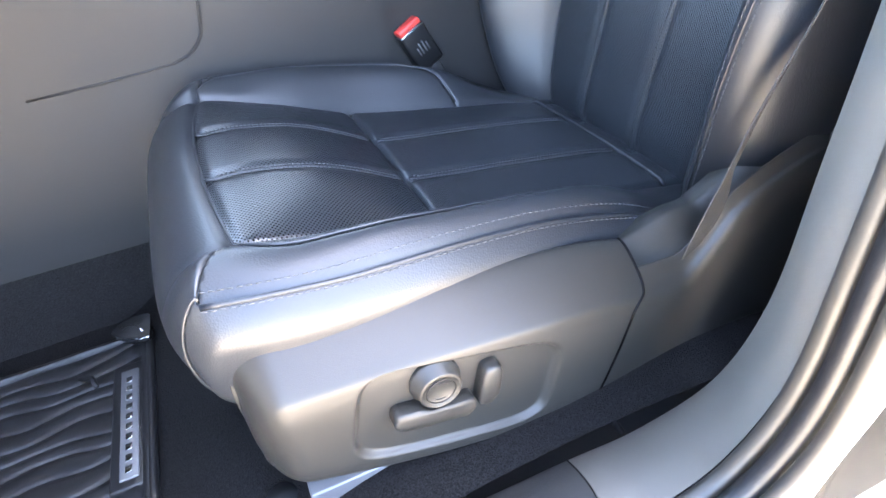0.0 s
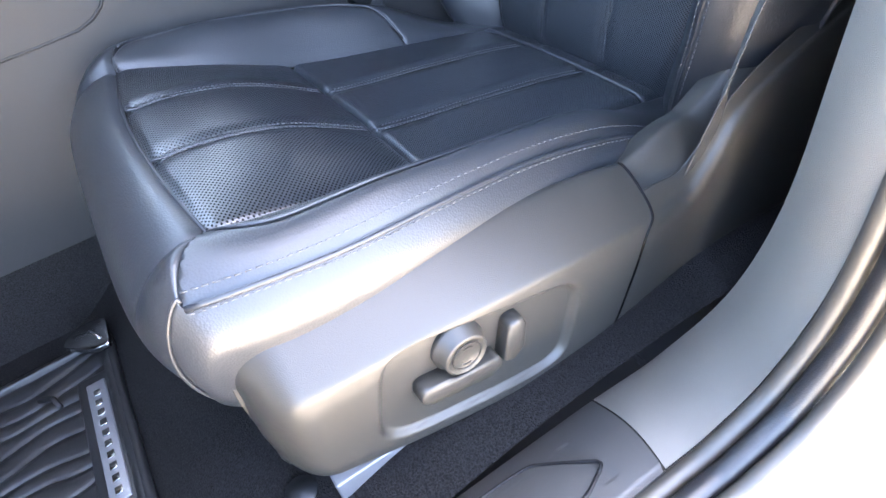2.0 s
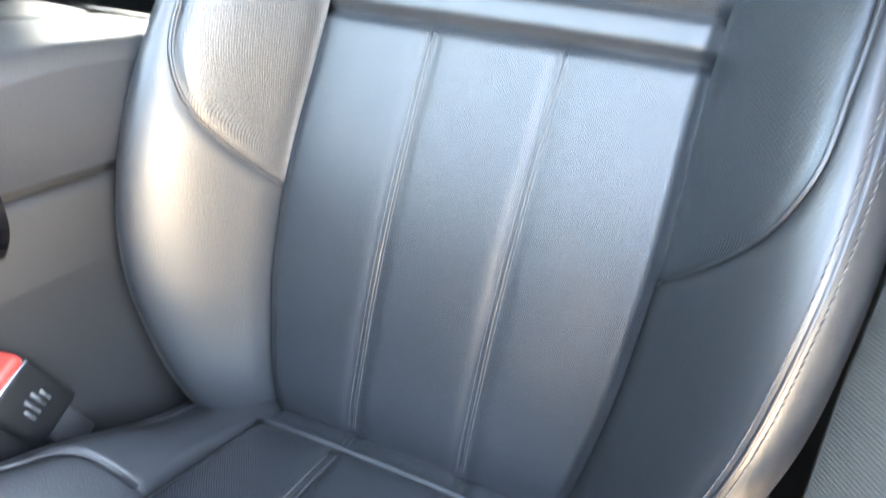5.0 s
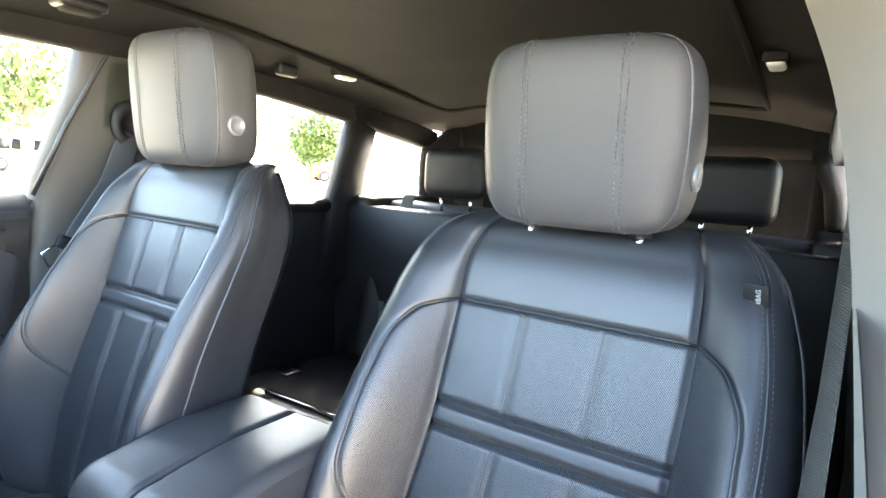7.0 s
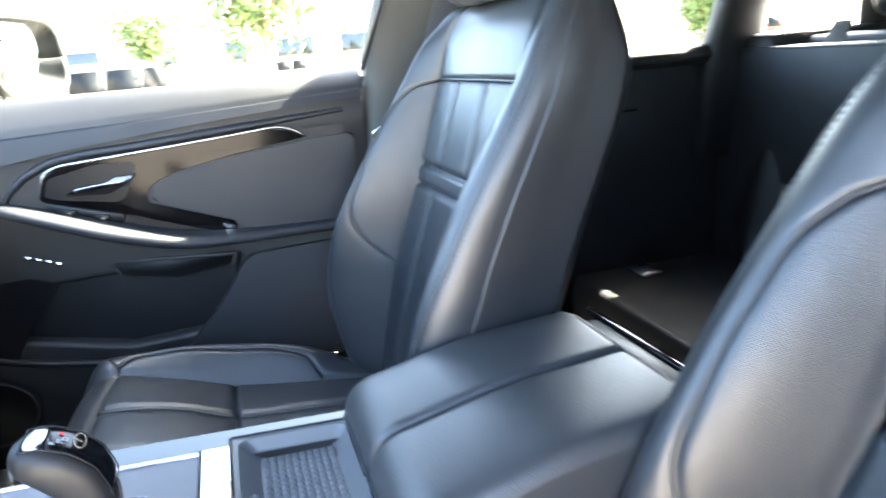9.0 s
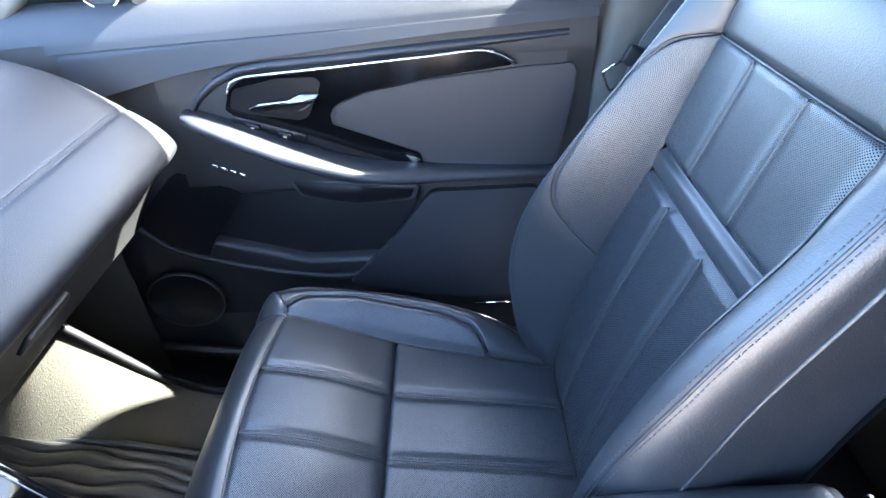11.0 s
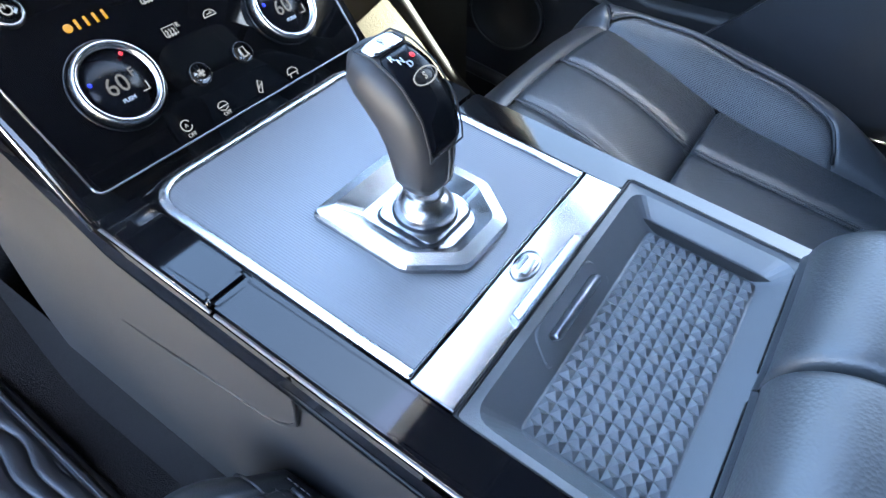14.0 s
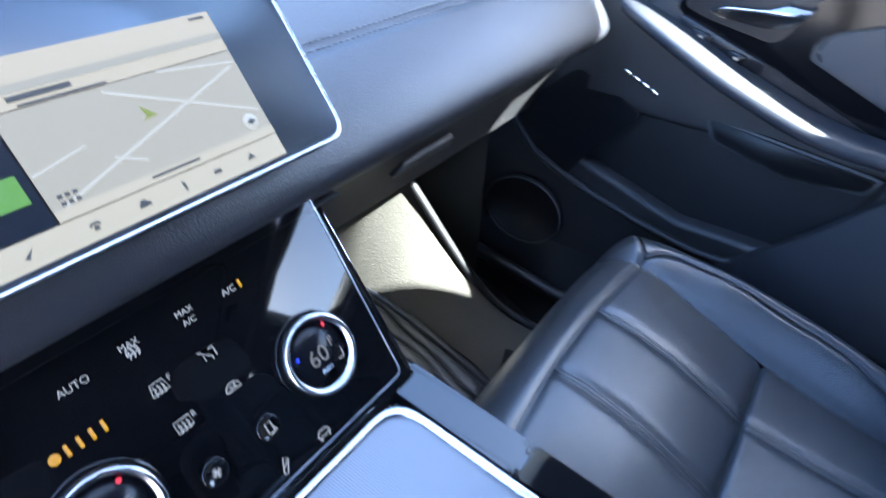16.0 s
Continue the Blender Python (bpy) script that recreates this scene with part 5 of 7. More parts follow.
for x0, x1, lip in ((CX - 0.104, CX + 0.0065, -1), (CX + 0.0085, CX + 0.118, 1)):
    l = part("lid", lid(x0, x1, lip), LID_LEATHER, arm, "soft black leather lid")
    xo = x0 if lip < 0 else x1
    nose_z = lambda y: lid_z(y) - 0.034 * (1 - np.sqrt(1 - np.clip((y - 0.132) / 0.034, 0, 1) ** 2)) - 0.014
    part("lid_side", sheet(lambda u, v: (xo + lip * (0.004 * np.sin(np.pi * v)), 0.166 - 0.266 * u**1.3, nose_z(0.166 - 0.266 * u**1.3) + (0.518 - nose_z(0.166 - 0.266 * u**1.3)) * v), 70, 14, lambda u, v: (u * 0.3, v * 0.07), lip > 0), LEATHER, l)
    part("lid_front", sheet(lambda u, v: (x0 + (x1 - x0) * u, 0.166 + 0.002 * np.sin(np.pi * v), 0.553 - 0.016 * v - 0.01 * np.abs(2 * u - 1) ** 9 * (1 - v)), 30, 8), LEATHER, l)
    ys = np.linspace(0.14, -0.095, 60)
    bm = None
    for d in (0.0, 0.007):
        bm = stitch_bm([(xo - lip * 0.003, y, float(lid_z(y)) - 0.026 - d) for y in ys], bm=bm)
    part("stitching", bm, THREAD, l, "grey double stitching")
    part("lid_latch", block_bm(min(x0, x1) + 0.012, max(x0, x1) - 0.004, 0.1605, 0.1685, 0.527, 0.541, 0.002), GLOSS, l, "gloss black latch edge")
part("chrome_end", prism_bm(rounded([(-0.085, -0.112), (0.1, -0.112), (0.1, -0.12), (-0.085, -0.12)], 0.003), 0.005, lambda p, q, h: (CX + p, q, 0.6 + h), 0.002), GLOSS, arm, "gloss black rear strip")
part("end_cap", block_bm(CX - 0.1, CX + 0.112, -0.14, -0.1, 0.5, 0.585, 0.012), CUP, arm, "black plastic rear end")

# ---- car body and floor ----
FLOOR_Z = spline([-1.3, -0.3, 0.45, 0.53, 0.6, 0.66, 0.75, 0.9, 1.15, 1.45], [0.175, 0.178, 0.18, 0.15, 0.108, 0.104, 0.103, 0.11, 0.24, 0.56])


def floor_z(x, y):
    """The passenger's footwell lies higher than the driver's."""
    return FLOOR_Z(y) + smooth01((x - 0.0) / 0.1) * 0.13 * smooth01((y - 0.42) / 0.5) ** 0.8


part("floor", sheet(lambda u, v: (-0.66 + 1.33 * u, -1.3 + 2.75 * v, floor_z(-0.66 + 1.33 * u, -1.3 + 2.75 * v) + 0.004 * np.sin(u * 40) * np.sin(v * 55)), 90, 120), CARPET, label="dark grey loop carpet floor of the car", kind="structure")
part("floor_pan", block_bm(-0.74, 0.74, -1.35, 1.45, 0.03, 0.07, 0.01), PLASTIC_DARK, label="underside of the car", kind="structure")
part("carpet_seam", tube_bm([(-0.655, 0.165, 0.184), (-0.62, 0.165, 0.186)], 0.003), CARPET, kind="structure")
part("floor_plug", lathe_bm([(0.014, 0), (0.013, 0.003), (0.0005, 0.004)], lambda p, q, h: (-0.575 + p, 0.452 + q, 0.181 + h), 24), RUBBER, label="round black rubber plug in carpet", category="plug")

# driver's sill and pillar trim in one sweep: (y, z) of its inner edge and outer edge with their x
SW_T = [0.0, 0.32, 0.42, 0.5, 0.58, 0.68, 0.8, 0.92, 1.0]
IN_Y = spline(SW_T, [1.25, 0.24, 0.145, 0.085, 0.058, 0.042, -0.015, -0.13, -0.21])
IN_Z = spline(SW_T, [0.182, 0.178, 0.186, 0.225, 0.30, 0.44, 0.72, 1.03, 1.17])
IN_X = spline(SW_T, [-0.65, -0.652, -0.658, -0.668, -0.675, -0.672, -0.648, -0.6, -0.55])
OUT_Y = spline(SW_T, [1.25, 0.26, 0.21, 0.165, 0.132, 0.115, 0.065, -0.035, -0.1])
OUT_Z = spline(SW_T, [0.236, 0.233, 0.243, 0.27, 0.33, 0.45, 0.72, 1.03, 1.17])
OUT_Xs = spline(SW_T, [-0.742, -0.742, -0.745, -0.748, -0.75, -0.745, -0.715, -0.655, -0.6])


def sweep(t, v):
    """v from the inner edge to the outer one, bulging gently."""
    k = np.sin(np.pi * np.clip(v, 0, 1))
    return IN_X(t) + (OUT_Xs(t) - IN_X(t)) * v - 0.004 * k, IN_Y(t) + (OUT_Y(t) - IN_Y(t)) * v + 0.012 * k * smooth01((t - 0.4) / 0.2), IN_Z(t) + (OUT_Z(t) - IN_Z(t)) * v + 0.012 * k * (1 - smooth01((t - 0.4) / 0.2))


def sill_plate(u, v):
    x, y, z = sweep(0.3338 * u, v)
    ed = np.maximum(np.abs((y - 0.62) / 0.345), np.abs((v - 0.52) / 0.27))
    return x, y, z - 0.002 * np.exp(-(((ed - 1) / 0.012) ** 2)) - 0.004 * smooth01((v - 0.93) / 0.07)


part("door_sill", sheet(sill_plate, 160, 60), SILL, label="grained grey plastic door sill plate", kind="structure")
pad = rounded([(0.268, 0.62), (0.305, 0.18), (0.96, 0.18), (0.96, 0.8), (0.3, 0.8)], 0.05, 6)
pts = []
for yy, vv in resample([(a, b, 0) for a, b in pad + pad[:1]], 0.012)[:, :2]:
    tt = float(np.interp(-yy, -IN_Y(np.linspace(0, 0.3338, 50)), np.linspace(0, 0.3338, 50)))
    x, y, z = sweep(tt, vv)
    pts.append((float(x), float(yy), float(z) + 0.0005))
part("sill_pad_line", tube_bm(pts, 0.0015, 5), PLASTIC_DARK, kind="structure")
part("pillar_trim", sheet(lambda u, v: sweep(0.3352 + 0.6648 * u, v), 120, 24), PILLAR, label="grained grey trim of the door pillar", kind="structure")
part("pillar_inner", sheet(lambda u, v: (IN_X(0.36 + 0.64 * u) - 0.006 - 0.022 * v, IN_Y(0.36 + 0.64 * u) - 0.012 - 0.184 * v, IN_Z(0.36 + 0.64 * u)), 60, 12), PLASTIC_DARK, label="dark inner face of the door pillar", kind="structure")
for i, (off, r, m) in enumerate(((0.007, 0.007, SEAL), (0.022, 0.008, RUBBER), (0.036, 0.006, SEAL))):
    t = np.linspace(0, 1, 110)
    x, y, z = sweep(t, np.ones(110))
    part("door_seal", tube_bm(np.stack([x - off * 1.0, y + off * 0.15 * smooth01((t - 0.36) / 0.2), z - off * 0.1 - 0.004 + off * 0.2 * (1 - smooth01((t - 0.4) / 0.2))], -1), r, 8), m, kind="structure", label="rubber door seal")


def outer_skin(u, v):
    x, y, z = sweep(u, 1.0 + 0 * v)
    d = smooth01((u - 0.36) / 0.2)
    run = 0.03 + 0.09 * v
    drop = np.clip(v - 0.25, 0, 1) * (0.42 * (1 - d))
    return x - np.minimum(run, 0.03 + 0.024 * np.sin(np.pi / 2 * np.clip(v * 2.2, 0, 1))) * (1 - 0.3 * d) + 0.03 * np.clip(v - 0.6, 0, 1) * (1 - d), y - d * (0.005 + 0.03 * v), z - drop - 0.004


part("body_skin", sheet(outer_skin, 120, 40), WHITE_PAINT, label="white painted body sill and pillar", kind="structure")
part("rear_skin", sheet(lambda u, v: (-0.84 + 0.06 * v**2, 0.02 - 1.4 * u, -0.12 + 0.95 * v), 20, 20), WHITE_PAINT, label="white painted rear body side", kind="structure")
part("rear_side_left", sheet(lambda u, v: (-0.70 + 0.07 * v**2, 0.02 - 1.3 * u, 0.1 + 0.78 * v), 20, 20), PLASTIC_DARK, label="dark inner rear side", kind="structure")

# roof and pillars
def roof_z(x, y):
    return 1.268 - 0.095 * smooth01((-y - 0.1) / 1.3) - 0.075 * np.abs(x / 0.62) ** 3 - 0.03 * smooth01((y - 0.28) / 0.22)


part("ceiling", sheet(lambda u, v: ((2 * u - 1) * 0.62, 0.37 - 1.82 * v, roof_z((2 * u - 1) * 0.62, 0.37 - 1.82 * v)), 70, 70), HEADLINER, label="dark cloth headliner", kind="structure")
BLIND = material("roof_blind", (0.0065, 0.0065, 0.0055), 0.9, bump=0.3, scale=700, spec=0.1)
part("ceiling_blind", sheet(lambda u, v: ((2 * u - 1) * 0.45, 0.2 - 1.32 * v, roof_z((2 * u - 1) * 0.45, 0.2 - 1.32 * v) - 0.004), 30, 40), BLIND, label="dark olive roof blind", kind="structure")
bl = [(p, q, float(roof_z(p, q)) - 0.008) for p, q, _ in resample([(a, b, 0) for a, b in rounded([(-0.455, -1.13), (0.455, -1.13), (0.455, 0.21), (-0.455, 0.21)], 0.05, 6)] + [(-0.455, -1.08, 0)], 0.03)]
part("ceiling_blind_edge", tube_bm(bl, 0.006, 8), BLIND, label="black edge round the roof blind", kind="structure")
part("roof_skin", sheet(lambda u, v: ((2 * u - 1) * 0.66, 0.4 - 1.95 * v, 1.30 - 0.1 * np.abs(2 * u - 1) ** 3 - 0.08 * v**3), 30, 30), WHITE_PAINT, label="white roof skin", kind="structure")


def strip_wall(name, pts_in, width, s, mat, label, depth=0.05):
    """A pillar or rail: a rounded bar through points (x, y, z), width along the car."""
    secs = []
    p = [Vector(q) for q in pts_in]
    for i, q in enumerate(p):
        t = (p[min(i + 1, len(p) - 1)] - p[max(i - 1, 0)]).normalized()
        out = Vector((s, 0, 0))
        w = t.cross(out).normalized() * (width[i] if isinstance(width, (list, tuple)) else width) / 2
        o = out * depth
        ring = []
        for a in np.linspace(0, 2 * math.pi, 17)[:-1]:
            ca, sa = math.cos(a), math.sin(a)
            ring.append(q + w * math.copysign(abs(ca) ** 0.5, ca) + o * (0.5 + 0.5 * math.copysign(abs(sa) ** 0.5, sa)))
        secs.append(ring)
    return part(name, loft_bm(secs), mat, label=label, kind="structure")


for s, nm in ((1, "right"), (-1, "left")):
    if s > 0:
        strip_wall("pillar_b", [(0.675, -0.09, 0.3), (0.68, -0.12, 0.6), (0.672, -0.17, 0.86), (0.655, -0.245, 1.02), (0.615, -0.3, 1.19)], [0.21, 0.23, 0.28, 0.32, 0.38], s, MID_PILLAR, "grey trimmed middle pillar", 0.085)
        part("door_seal", tube_bm([(0.632, -0.17, 1.19), (0.645, -0.14, 1.13), (0.662, -0.083, 1.01), (0.676, -0.025, 0.87)], 0.005, 8), RUBBER, label="rubber seal along the middle pillar", kind="structure")
        strip_wall("window_rail", [(0.66, 0.75, 0.98), (0.645, 0.45, 1.12), (0.625, 0.1, 1.19), (0.615, -0.25, 1.185), (0.605, -0.6, 1.15), (0.6, -0.85, 1.12), (0.58, -1.25, 1.06)], 0.07, s, HEADLINER, "cloth rail above the windows")
        strip_wall("pillar_a", [(0.705, 0.9, 0.84), (0.69, 0.72, 0.97), (0.66, 0.5, 1.1), (0.63, 0.36, 1.18)], [0.1, 0.07, 0.06, 0.06], s, PILLAR, "grey windscreen pillar")
    else:
        strip_wall("window_rail", [(-0.63, 0.36, 1.2), (-0.61, 0.1, 1.21), (-0.60, -0.25, 1.2), (-0.59, -0.6, 1.17), (-0.58, -1.25, 1.08)], 0.07, s, HEADLINER, "cloth rail above the door")
        strip_wall("pillar_a", [(-0.72, 1.15, 0.8), (-0.70, 0.9, 0.93), (-0.66, 0.6, 1.1), (-0.63, 0.36, 1.19)], 0.06, s, PILLAR, "grey windscreen pillar")
    strip_wall("pillar_c", [(s * 0.66, -0.88, 0.6), (s * 0.65, -0.885, 0.85), (s * 0.62, -0.895, 1.0), (s * 0.59, -0.9, 1.13)], [0.16, 0.15, 0.13, 0.12], s, PLASTIC_DARK, "dark rear door pillar")
    strip_wall("pillar_d", [(s * 0.6, -1.38, 0.6), (s * 0.6, -1.36, 0.86), (s * 0.58, -1.32, 1.0), (s * 0.55, -1.28, 1.08)], 0.26, s, HEADLINER, "cloth covered rear pillar")
    part("rear_door_" + nm, sheet(lambda u, v: (s * (0.685 - 0.02 * np.sin(np.pi * v) * np.sin(np.pi * u) + 0.012 * v), -0.14 - 0.74 * u, 0.2 + 0.64 * v), 30, 30), DIM_REAR_LEATHER, label="black inner panel of the rear door", kind="structure")
    part("rear_door_cap", tube_bm([(s * 0.68, -0.15, 0.845), (s * 0.68, -0.85, 0.835)], 0.022, 12), PLASTIC_DARK, label="padded rear door top", kind="structure")
    part("quarter_sill", block_bm(*sorted((s * 0.58, s * 0.68)), -1.35, -0.9, 0.6, 0.868, 0.02), PLASTIC_DARK, label="dark trim under the quarter window", kind="structure")
    w = part("window_quarter", sheet(lambda u, v: (s * (0.64 - 0.06 * v), -0.95 - 0.3 * u, 0.86 + 0.2 * v), 3, 3), GLASS, label="clear quarter window pane", kind="structure")
    w = part("window_rear_door", sheet(lambda u, v: (s * (0.70 - 0.07 * v), -0.15 - 0.73 * u, 0.84 + 0.3 * v), 3, 3), GLASS, label="clear rear door window pane", kind="structure")
part("rear_door_trim_strip", tube_bm([(0.668, -0.2, 0.735), (0.668, -0.62, 0.735)], 0.004, 6, flat=0.5), SATIN, label="thin metal strip on the rear door", kind="structure")
w = part("window_front_right", sheet(lambda u, v: (0.722 - 0.085 * v**1.3, 0.95 - 1.05 * u, 0.86 + (0.32 - 0.05 * (1 - u)) * v), 12, 8), GLASS, label="clear front door window pane", kind="structure")
w = part("windscreen", sheet(lambda u, v: ((2 * u - 1) * (0.70 - 0.1 * v), 1.3 - 0.97 * v + 0.1 * (1 - (2 * u - 1) ** 2), 0.82 + 0.42 * v), 16, 10), GLASS, label="clear windscreen", kind="structure")
part("tailgate", sheet(lambda u, v: ((2 * u - 1) * 0.62, -1.62 + 0.12 * v - 0.03 * np.sin(np.pi * v), 0.1 + 1.04 * v), 10, 10), PLASTIC_DARK, label="dark tailgate lining", kind="structure")
part("tailgate_header", block_bm(-0.6, 0.6, -1.52, -1.38, 1.05, 1.22, 0.03), HEADLINER, label="cloth above the tailgate", kind="structure")
part("firewall", sheet(lambda u, v: ((2 * u - 1) * 0.72, 1.42 - 0.1 * v, 0.1 + 0.75 * v), 10, 10), CARPET, label="dark carpeted front wall of the footwell", kind="structure")

# roof fittings
for x, y in ((0.47, -0.66), (-0.497, -0.69)):
    lamp = empty("reading_lamp", (x, y, 1.15), label="small white roof lamp in the headliner", category="lamp", group="roof lamps")
    hz = float(roof_z(x, y)) - 0.008
    part("lens", block_bm(x - 0.014, x + 0.014, y - 0.03, y + 0.03, hz - 0.013, hz + 0.004, 0.006), material("lamp_lens", (0.6, 0.6, 0.58), 0.3), lamp)
    part("base", block_bm(x - 0.02, x + 0.02, y - 0.038, y + 0.038, hz - 0.006, hz + 0.012, 0.005), HEADLINER, lamp)
part("coat_hook", block_bm(0.52, 0.545, -0.55, -0.49, 1.165, 1.195, 0.008), PLASTIC_DARK, label="folded black coat hook under the roof", category="hook")
grab = empty("visor_clip", (0.52, -0.02, 1.2), label="recessed dark clip in the headliner", category="clip")
part("clip_frame", block_bm(0.47, 0.52, -0.075, 0.005, 1.196, 1.215, 0.008), PLASTIC_DARK, grab)
part("clip_insert", block_bm(0.478, 0.512, -0.065, -0.005, 1.19, 1.205, 0.006), HEADLINER, grab)

# seat belts
def webbing(pts, width, across):
    """A strap through pts; across: one sideways direction, or one for each point, between which it twists."""
    bm = bmesh.new()
    rows = []
    line = resample(pts, 0.012)
    acr = np.array(across, float) if np.ndim(across) == 2 else np.array([across] * len(pts), float)
    d = np.r_[0, np.cumsum(np.linalg.norm(np.diff(np.array(pts, float), axis=0), axis=1))]
    for i, p in enumerate(line):
        k = d[-1] * i / (len(line) - 1)
        p, a = Vector(p), Vector([float(np.interp(k, d, acr[:, c])) for c in range(3)]).normalized() * width / 2
        t = Vector(line[min(i + 1, len(line) - 1)]) - Vector(line[max(i - 1, 0)])
        n = t.cross(a).normalized() * 0.0008
        rows.append([bm.verts.new(p + a * f + n * h) for f, h in ((-1, 0), (-0.9, 1), (0.9, 1), (1, 0), (0.9, -1), (-0.9, -1))])
    for a, b in zip(rows, rows[1:]):
        for j in range(6):
            bm.faces.new((a[j], a[(j + 1) % 6], b[(j + 1) % 6], b[j]))
    bm.faces.new(rows[0])
    bm.faces.new(rows[-1][::-1])
    bmesh.ops.recalc_face_normals(bm, faces=bm.faces[:])
    return bm


belt = empty("seat_belt", (-0.6, 0.06, 0.32), label="grey seat belt running up to the pillar", category="seat belt", group="belts")
part("webbing", webbing([(-0.603, 0.06, 0.314), (-0.606, 0.058, 0.34), (-0.61, 0.053, 0.385), (-0.611, 0.038, 0.43), (-0.614, 0.006, 0.5), (-0.622, -0.09, 0.8), (-0.622, -0.155, 1.0)], 0.044, [(0.05, -0.92, 0.38), (0.2, -0.9, 0.2), (0.48, -0.78, -0.2), (0.5, -0.75, -0.25), (0.55, -0.7, -0.35), (0.3, -0.9, -0.3), (0.2, -1, -0.3)]), WEBBING, belt)
part("guide", lathe_bm([(0.03, 0), (0.03, 0.01), (0.014, 0.014), (0.012, 0.004)], lambda p, q, h: (-0.612 + h, -0.165 + p, 1.02 + q), 28), PILLAR, belt, "grey belt guide")
belt = empty("seat_belt", (0.66, -0.08, 0.4), label="grey seat belt with tongue hanging on the pillar", category="seat belt", group="belts")
part("webbing", webbing([(0.635, -0.195, 1.0), (0.64, -0.155, 0.89), (0.642, -0.09, 0.79), (0.65, -0.04, 0.62), (0.655, -0.02, 0.42)], 0.047, (0.25, 1, 0.45)), WEBBING_BLUE, belt)
part("guide", lathe_bm([(0.036, 0), (0.036, 0.012), (0.018, 0.016), (0.015, 0.004)], lambda p, q, h: (0.65 - h, -0.195 + p, 1.02 + q * 1.4), 28), PLASTIC_DARK, belt, "dark belt guide")
tg = part("tongue", prism_bm(rounded([(-0.03, -0.014), (0.03, -0.014), (0.026, 0.012), (-0.026, 0.012)], 0.006), 0.008, lambda p, q, h: (0.642 - h, -0.075 + p * 0.9 - q * 0.3, 0.775 + q + p * 0.4), 0.002), PLASTIC_DARK, belt, "black plastic belt tongue")
part("tongue_blade", tube_bm([(0.638, -0.045, 0.775), (0.636, -0.02, 0.762), (0.636, -0.032, 0.735), (0.638, -0.058, 0.742)], 0.0022, 6), CHROME, tg, "steel loop")

# buckle by the driver's seat
buckle = empty("belt_buckle", (-0.115, 0.08, 0.3), label="black seat belt buckle with red release button", category="buckle")
bz_ax = Vector((0.0, 0.45, 0.89)).normalized()
bx_ax = Vector((0.0, 0.89, -0.45)).normalized()
by_ax = bz_ax.cross(bx_ax)
bt = Matrix.Translation((-0.115, 0.119, 0.38)) @ Matrix((bx_ax, by_ax, bz_ax)).transposed().to_4x4() @ Matrix.Rotation(radians(8), 4, "Z")
if by_ax.x > 0:
    bt = bt @ Matrix.Rotation(math.pi, 4, "Z")
part("housing", block_bm(-0.021, 0.021, -0.011, 0.011, -0.035, 0.026, 0.005, 3, turn=bt), PLASTIC_DARK, buckle)
part("release_button", block_bm(-0.0185, 0.0185, -0.0095, 0.0095, 0.024, 0.0335, 0.003, turn=bt), RED, buckle, "red release button")
part("button_bezel", block_bm(-0.0195, 0.0195, -0.0105, 0.0105, 0.0225, 0.0255, 0.001, turn=bt), SATIN, buckle)
for x0 in (-0.008, -0.003, 0.003, 0.008):
    part("warning_bar", block_bm(x0 - 0.0012, x0 + 0.0012, 0.0105, 0.0114, -0.012, 0.008 - abs(x0), 0.0, turn=bt), THREAD, buckle)
part("stalk", block_bm(-0.013, 0.013, -0.006, 0.006, -0.075, -0.033, 0.003, turn=bt), PLASTIC, buckle, "grey plastic stalk")
part("stalk_foot", block_bm(-0.011, 0.011, -0.004, 0.004, -0.13, -0.07, 0.003, turn=bt), PLASTIC_DARK, buckle)

# floor mats
def wave_mat(name, x0, x1, y0, y1, label):
    m = empty(name, ((x0 + x1) / 2, y0, 0.11), label=label, category="floor mat", group="floor mats")

    def f(u, v):
        x, y = x0 + (x1 - x0) * u, y0 + (y1 - y0) * v
        e = np.minimum(np.minimum(u, 1 - u) * (x1 - x0), np.minimum(v, 1 - v) * (y1 - y0))
        xx = x + 0.004 * np.sin(y * 22 + 9 * np.sin(x * 9)) + 0.004 * np.sin(y * 51 + x * 30)
        rib = np.abs(np.sin(xx * np.pi / 0.0235)) ** 0.32
        z = floor_z(x, y) + 0.008 + 0.007 * rib * smooth01((e - 0.012) / 0.006) + 0.009 * smooth01((0.014 - np.abs(e - 0.007) * 2) / 0.01)
        return x, y, z

    part("rubber_sheet", sheet(f, 380, 90), RUBBER, m, "ribbed black rubber sheet")
    part("mat_edge", tube_bm([(x, y, float(floor_z(x, y)) + 0.006) for x, y in [tuple(c[:2]) for c in resample([(a, b, 0) for a, b in rounded([(x0, y0), (x1, y0), (x1, y1), (x0, y1)], 0.03) + [(x0 + 0.03, y0)]], 0.02)]], 0.006, 6), RUBBER, m)
    return m


